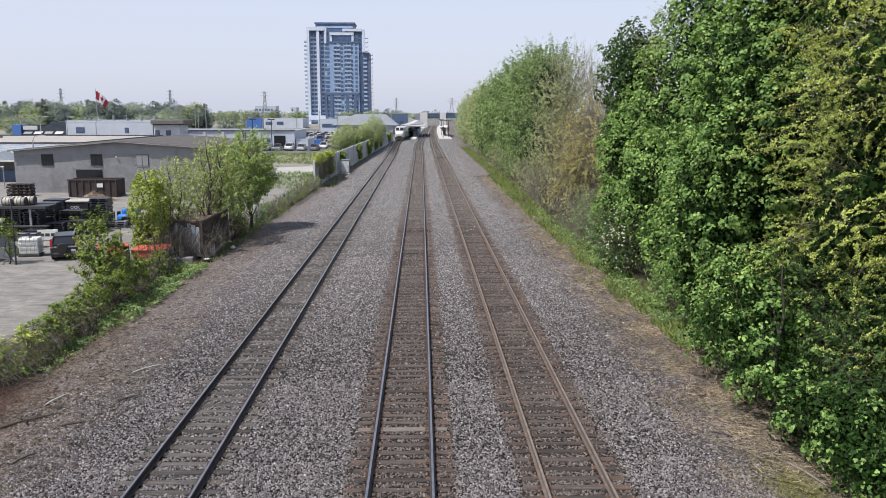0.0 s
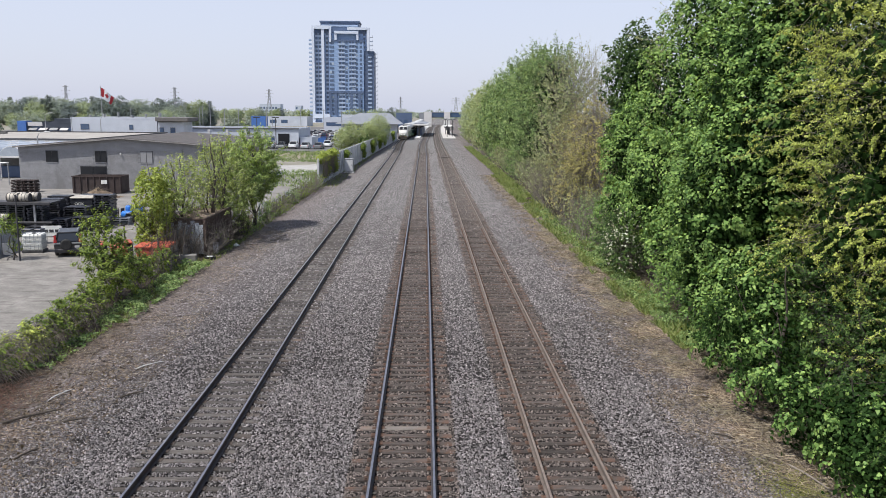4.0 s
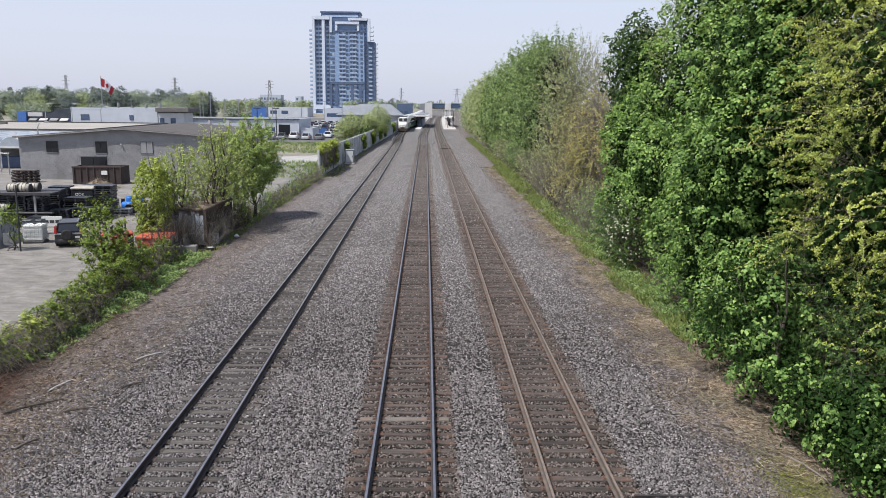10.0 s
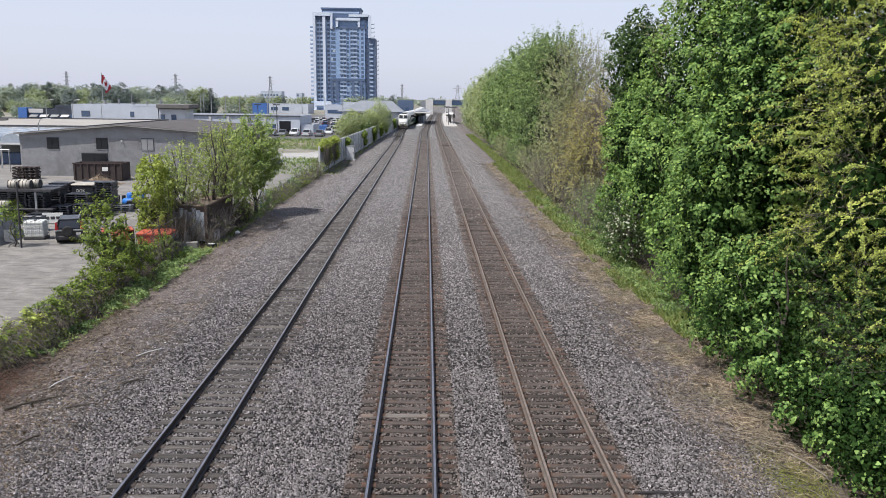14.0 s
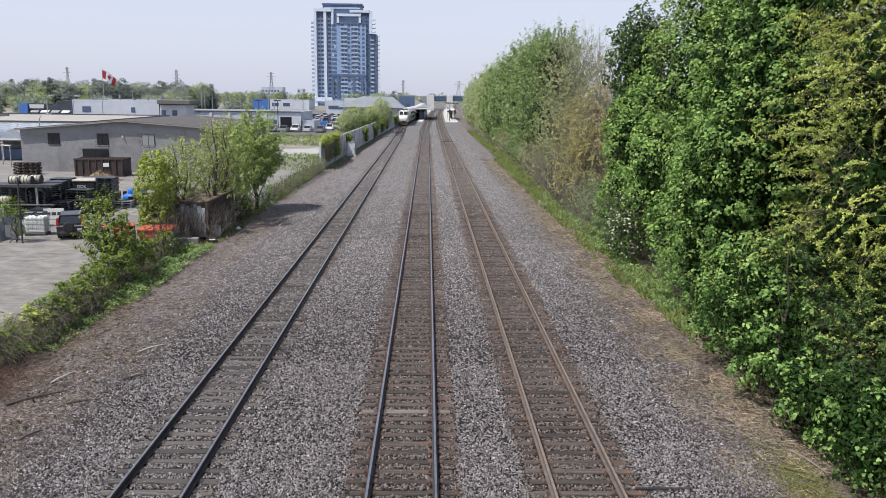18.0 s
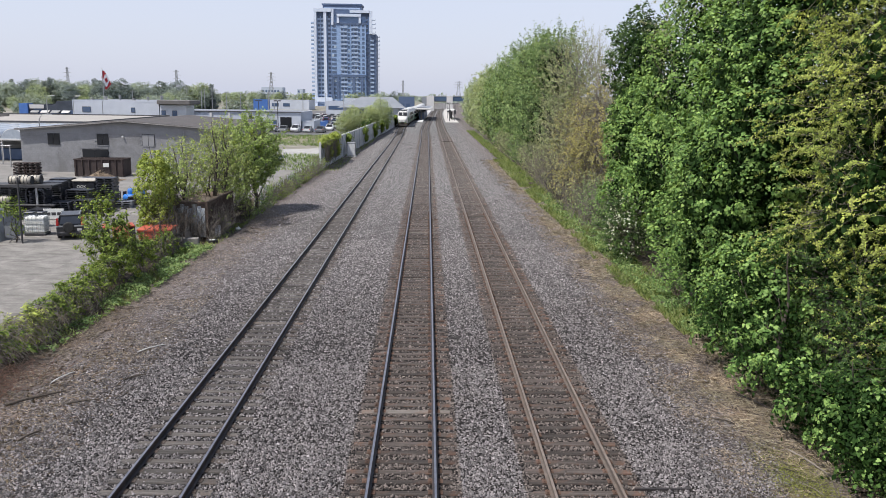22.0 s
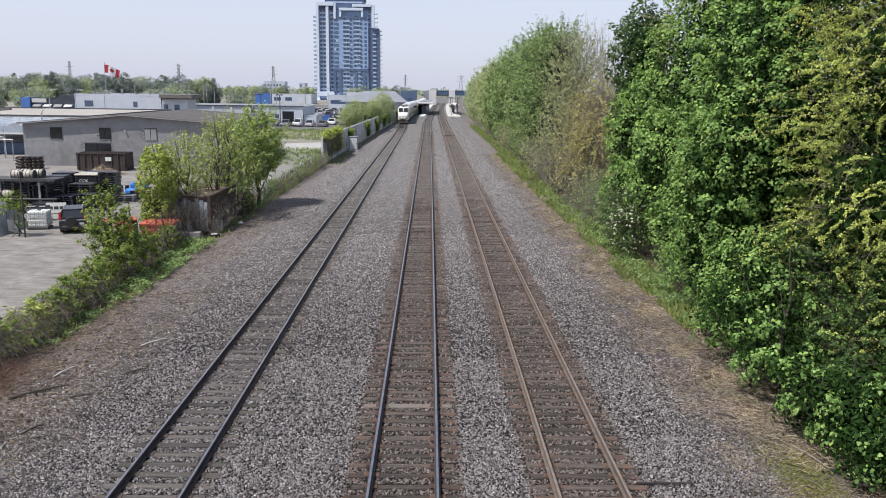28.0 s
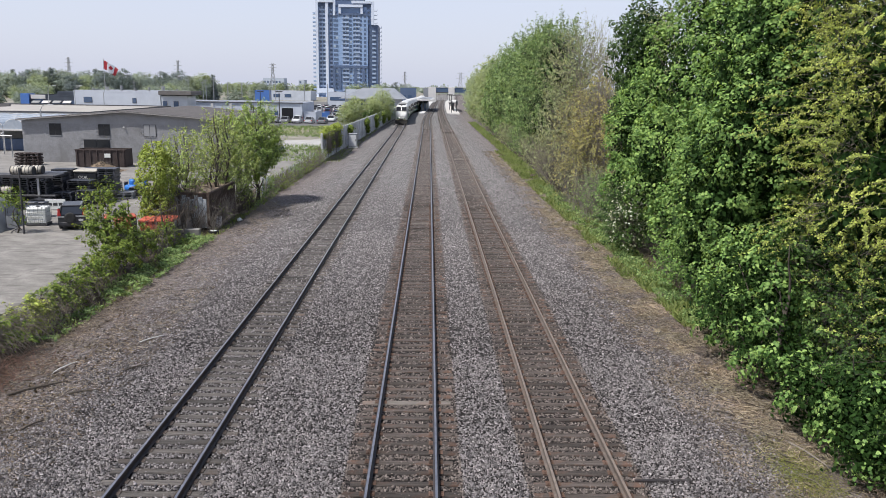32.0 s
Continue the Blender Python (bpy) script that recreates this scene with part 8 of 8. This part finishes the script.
    for y0, h0, n in ((900, 11, 16000), (1500, 15, 14000)):
        x = r2.uniform(-1.1, 0.9, n) * y0
        top = np.array([h0 * (0.55 + 0.5 * noise.noise(Vector((q * 0.02, y0, 0))) + 0.35 * noise.noise(Vector((q * 0.09, y0, 5)))) for q in x])
        z = r2.random(n) ** 0.7 * np.maximum(2, top)
        pts.append(np.stack([x, y0 + r2.uniform(-40, 40, n), z], -1))
    p = np.concatenate(pts)
    nr = r2.normal(size=p.shape) + np.array([-0.3, -0.6, 0.6])
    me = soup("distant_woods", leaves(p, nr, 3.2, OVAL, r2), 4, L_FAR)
    tagged(new("distant_woods", me), "hazy line of woods on the horizon", "woods", "", "stuff")


# ---- verge plants and litter ----
def build_verges():
    blades("verge_grass", [(9.6, 11.0, 28.5, 36, 3600), (9.2, 11.3, 36, 60, 8500), (9.1, 11.3, 60, 110, 10500), (9.8, 11.5, 110, 200, 4500)], L_GRASS, "bright green grass along the wood's edge", 41, 0.28)
    blades("bleached_straw", [(8.3, 10.6, 17, 34, 9000), (8.1, 10.2, 34, 60, 10000), (8.1, 9.8, 60, 110, 6500)], L_BLEACHED, "long bleached straw stalks matted at the wood's edge", 46, 0.3, "straw", 0.9)
    blades("fence_weeds", [(-13.4, -12.5, 26, 32, 350), (-13.5, -12.3, 32, 46, 1800), (-12.9, -12.1, 46, 60, 700), (-12.9, -12.0, 60, 92, 1500), (-12.2, -10.2, 92, 200, 3000)], L_GRASS, "green weeds along the fence", 42, 0.2)
    blades("dry_straw", [(7.2, 10.4, 15, 24, 17000), (7.3, 10.2, 24, 34, 11000), (7.2, 10.0, 34, 60, 15000), (7.4, 10.0, 60, 110, 10000), (-12.8, -9.2, 16, 34, 14000), (-12.4, -9.8, 34, 60, 7000)], L_STRAW, "dry brownish straw and debris lying on the embankment", 43, 0.135, "straw", 0.93)
    rng = np.random.default_rng(31)
    blades("waste_ground_weeds", [(-40, -13.5, 136, 150, 2600), (-44, -14, 148, 162, 1500), (-48, -14.5, 157, 170, 3400), (-34, -14.5, 92, 108, 3000), (-26, -13.2, 108, 116, 1200), (-15, -12.2, 116, 160, 1600)], L_MID, "rough weeds on waste ground beside the lane", 44, 0.35)
    blades("bark_debris", [(-12.8, -8.6, 16, 30, 4500), (-12.4, -9.4, 30, 58, 1500), (6.8, 10.4, 15, 34, 8000), (7.0, 10.4, 34, 60, 6000), (7.2, 10.0, 60, 110, 6000)], L_LITTER, "dark bark and twig debris on the embankment", 45, 0.2, "debris", 0.9)
    rng = np.random.default_rng(33)
    p = np.concatenate([np.stack([rng.uniform(a, b, n), rng.uniform(c, d, n), np.full(n, -0.01) + rng.uniform(0, 0.03, n)], -1) for a, b, c, d, n in ((9.6, 12.5, 14.5, 30, 6000), (9.6, 12.5, 30, 50, 4000), (-13.8, -11.6, 16, 32, 4000))])
    nr = rng.normal(size=p.shape) * 0.35 + np.array([0, 0, 1.0])
    tagged(new("leaf_litter", soup("leaf_litter", leaves(p, nr, 0.075, OVAL, rng), 4, L_LITTER)), "dead brown leaf litter below the trees", "leaf litter", "", "stuff")
    bark = np.stack([rng.normal(-10.8, 0.9, 1100), rng.uniform(16, 28, 1100), rng.uniform(-0.02, 0.03, 1100)], -1)
    tagged(new("bark_chunks", soup("bark_chunks", leaves(bark, rng.normal(size=bark.shape) * 0.55 + np.array([0, 0, 1.0]), 0.13, OVAL, rng, 0.6), 4, L_LITTER)), "dark lumps of bark and rotten wood on the embankment", "bark", "", "stuff")
    moss = np.stack([rng.normal(8.75, 0.45, 9000), rng.normal(16.9, 0.9, 9000), rng.uniform(-0.01, 0.05, 9000)], -1)
    tagged(new("low_weeds", soup("low_weeds", leaves(moss, rng.normal(size=moss.shape) * 0.5 + np.array([0, 0, 1.0]), 0.036, OVAL, rng), 4, L_MOSS)), "low yellow-green weeds on the embankment", "weeds", "", "stuff")
    # loose twigs lying about, and a heap of reddish brushwood by the fence
    for mat, n, seed, label in ((M_BARK, 1500, 61, "dark twigs strewn over the embankments"), (M_TWIG, 1100, 62, "pale twigs strewn over the embankments")):
        g = np.random.default_rng(seed)
        side = g.random(n) < 0.5
        x = np.where(side, g.uniform(-12.6, -8.8, n), g.uniform(7.4, 10.4, n))
        a = np.stack([x, 15 + 40 * g.random(n) ** 1.7, g.uniform(0.0, 0.05, n)], -1)
        d = np.stack([g.normal(0, 0.16, n), g.normal(0, 0.2, n), g.uniform(-0.02, 0.05, n)], -1) * g.uniform(0.6, 1.9, (n, 1))
        mid = g.normal(0, 0.03, (n, 3)) * np.array([1, 1, 0.4])
        pts = np.stack([a, a + d * 0.5 + mid, a + d], 1)
        tagged(new("twig_litter", fine_tubes("twig_litter", pts, g.uniform(0.005, 0.016, n), mat)), label, "twigs", "", "stuff")
    heap = thing("brushwood_heap", pose(-12.7, 22.4, -0.03), "low heap of reddish-brown dead brushwood by the fence", "brush")
    g = np.random.default_rng(64)
    n = 420
    a = np.stack([g.normal(0, 0.5, n), g.normal(0, 1.1, n), g.random(n) * 0.2], -1)
    d = np.stack([g.normal(0, 0.4, n), g.normal(0, 0.45, n), g.uniform(0.05, 0.6, n)], -1)
    pts = np.stack([a, a + d * 0.5 + g.normal(0, 0.06, (n, 3)), a + d * np.array([1, 1, 0.7])], 1)
    pts[:, :, 2] = np.maximum(pts[:, :, 2], 0.01)
    tagged(part("tangle", fine_tubes("tangle", pts, g.uniform(0.004, 0.011, n), M_REDTWIG), None, heap), "", "", "", "stuff")
    # creeping plants below the fence
    out = []
    for x0, x1, y0, y1, z1, n in ((-13.5, -12.5, 26, 32, 0.3, 900), (-13.6, -12.0, 32, 45, 0.45, 5200), (9.8, 10.9, 28.5, 36.5, 0.4, 3000), (9.8, 10.9, 36.5, 50, 0.45, 3800), (9.6, 11.0, 50, 70, 0.5, 3600),  (-13.4, -12.2, 56, 90, 0.5, 3000)):
        p = np.stack([rng.uniform(x0, x1, n), rng.uniform(y0, y1, n), np.zeros(n)], -1)
        hgt = np.array([max(0.0, 0.5 + noise.noise(Vector((q[0] * 1.1, q[1] * 0.8, 3)))) for q in p])
        p[:, 2] = rng.random(n) ** 0.6 * z1 * hgt
        out.append(p[hgt > 0.28])
    p = np.concatenate(out)
    nr = rng.normal(size=p.shape) * 0.5 + np.array([0, -0.2, 1.0])
    me = soup("ground_creeper", leaves(p, nr, 0.12, OVAL, rng), 4, L_MID)
    tagged(new("ground_creeper", me), "low bright green creeping plants on the embankment", "plants", "", "stuff")

    def stick(a, b, r, mat, label):
        s = thing("fallen_branch", pose(a[0], a[1], 0), label, "branch", "fallen branches")
        d = Vector((b[0] - a[0], b[1] - a[1], 0))
        side = Vector((-d.y, d.x, 0)) * 0.02
        part("stem", Shape().tube([(0, 0, 0.02), d * 0.33 + side + Vector((0, 0, 0.05)), d * 0.7 - side * 0.5 + Vector((0, 0, 0.06)), d + Vector((0, 0, 0.03))], [r, r * 0.9, r * 0.7, r * 0.4], 7), mat, s)
        if r > 0.03:
            part("twig", Shape().tube([d * 0.5 + Vector((0, 0, 0.04)), d * 0.7 + side * 3 + Vector((0, 0, 0.1))], [r * 0.5, r * 0.2], 5), mat, s)
    stick((-9.73, 26.05), (-9.05, 26.9), 0.022, M_PALE, "straight pale stick on the gravel")
    stick((-11.27, 23.05), (-10.95, 24.1), 0.025, M_PALE, "straight pale stick on the embankment")
    stick((-11.7, 21.3), (-10.5, 22.4), 0.04, M_BARK, "dark fallen branch on the embankment")
    stick((-10.1, 21.4), (-9.3, 21.75), 0.035, M_BARK, "dark fallen branch on the embankment")
    stick((9.15, 18.6), (9.55, 17.0), 0.028, M_TWIG, "pale fallen branch below the trees")
    stick((9.3, 22.4), (9.9, 21.0), 0.035, M_BARK, "dark fallen branch below the trees")
    stick((-10.2, 19.0), (-9.9, 19.6), 0.03, M_BARK, "short dark branch on the gravel")
    stick((-9.2, 23.4), (-8.6, 23.9), 0.028, M_BARK, "short dark branch on the gravel")
    stick((7.9, 20.6), (8.4, 20.2), 0.03, M_BARK, "short dark branch on the straw")
    for i, (x, y) in enumerate(((-9.46, 18.49), (-9.87, 20.09), (-9.1, 19.2), (-8.7, 17.4), (-10.3, 18.2), (8.0, 18.5), (-8.9, 24.6))):
        c = thing("wood_chip", pose(x, y, -0.02, 0, 0, 50 * i), "pale broken piece of wood on the gravel", "wood", "wood chips")
        part("chip", Shape().prism([(-0.05, 0), (0.06, 0), (0.04, 0.045), (-0.03, 0.06)], -0.11, 0.12, "y"), M_TIE_PALE, c)


# ---- the place ----
build_ground()
build_tower()
build_warehouse()
build_far_town()
build_masts()
build_station()
build_poles()
build_train()
build_woods()
build_left_plants()
build_far_trees()
build_dead_brush()
build_dead_vines()
build_fences()
build_cars()
build_yard()
build_flag()
build_verges()
build_stones()
build_tracks()
motions()
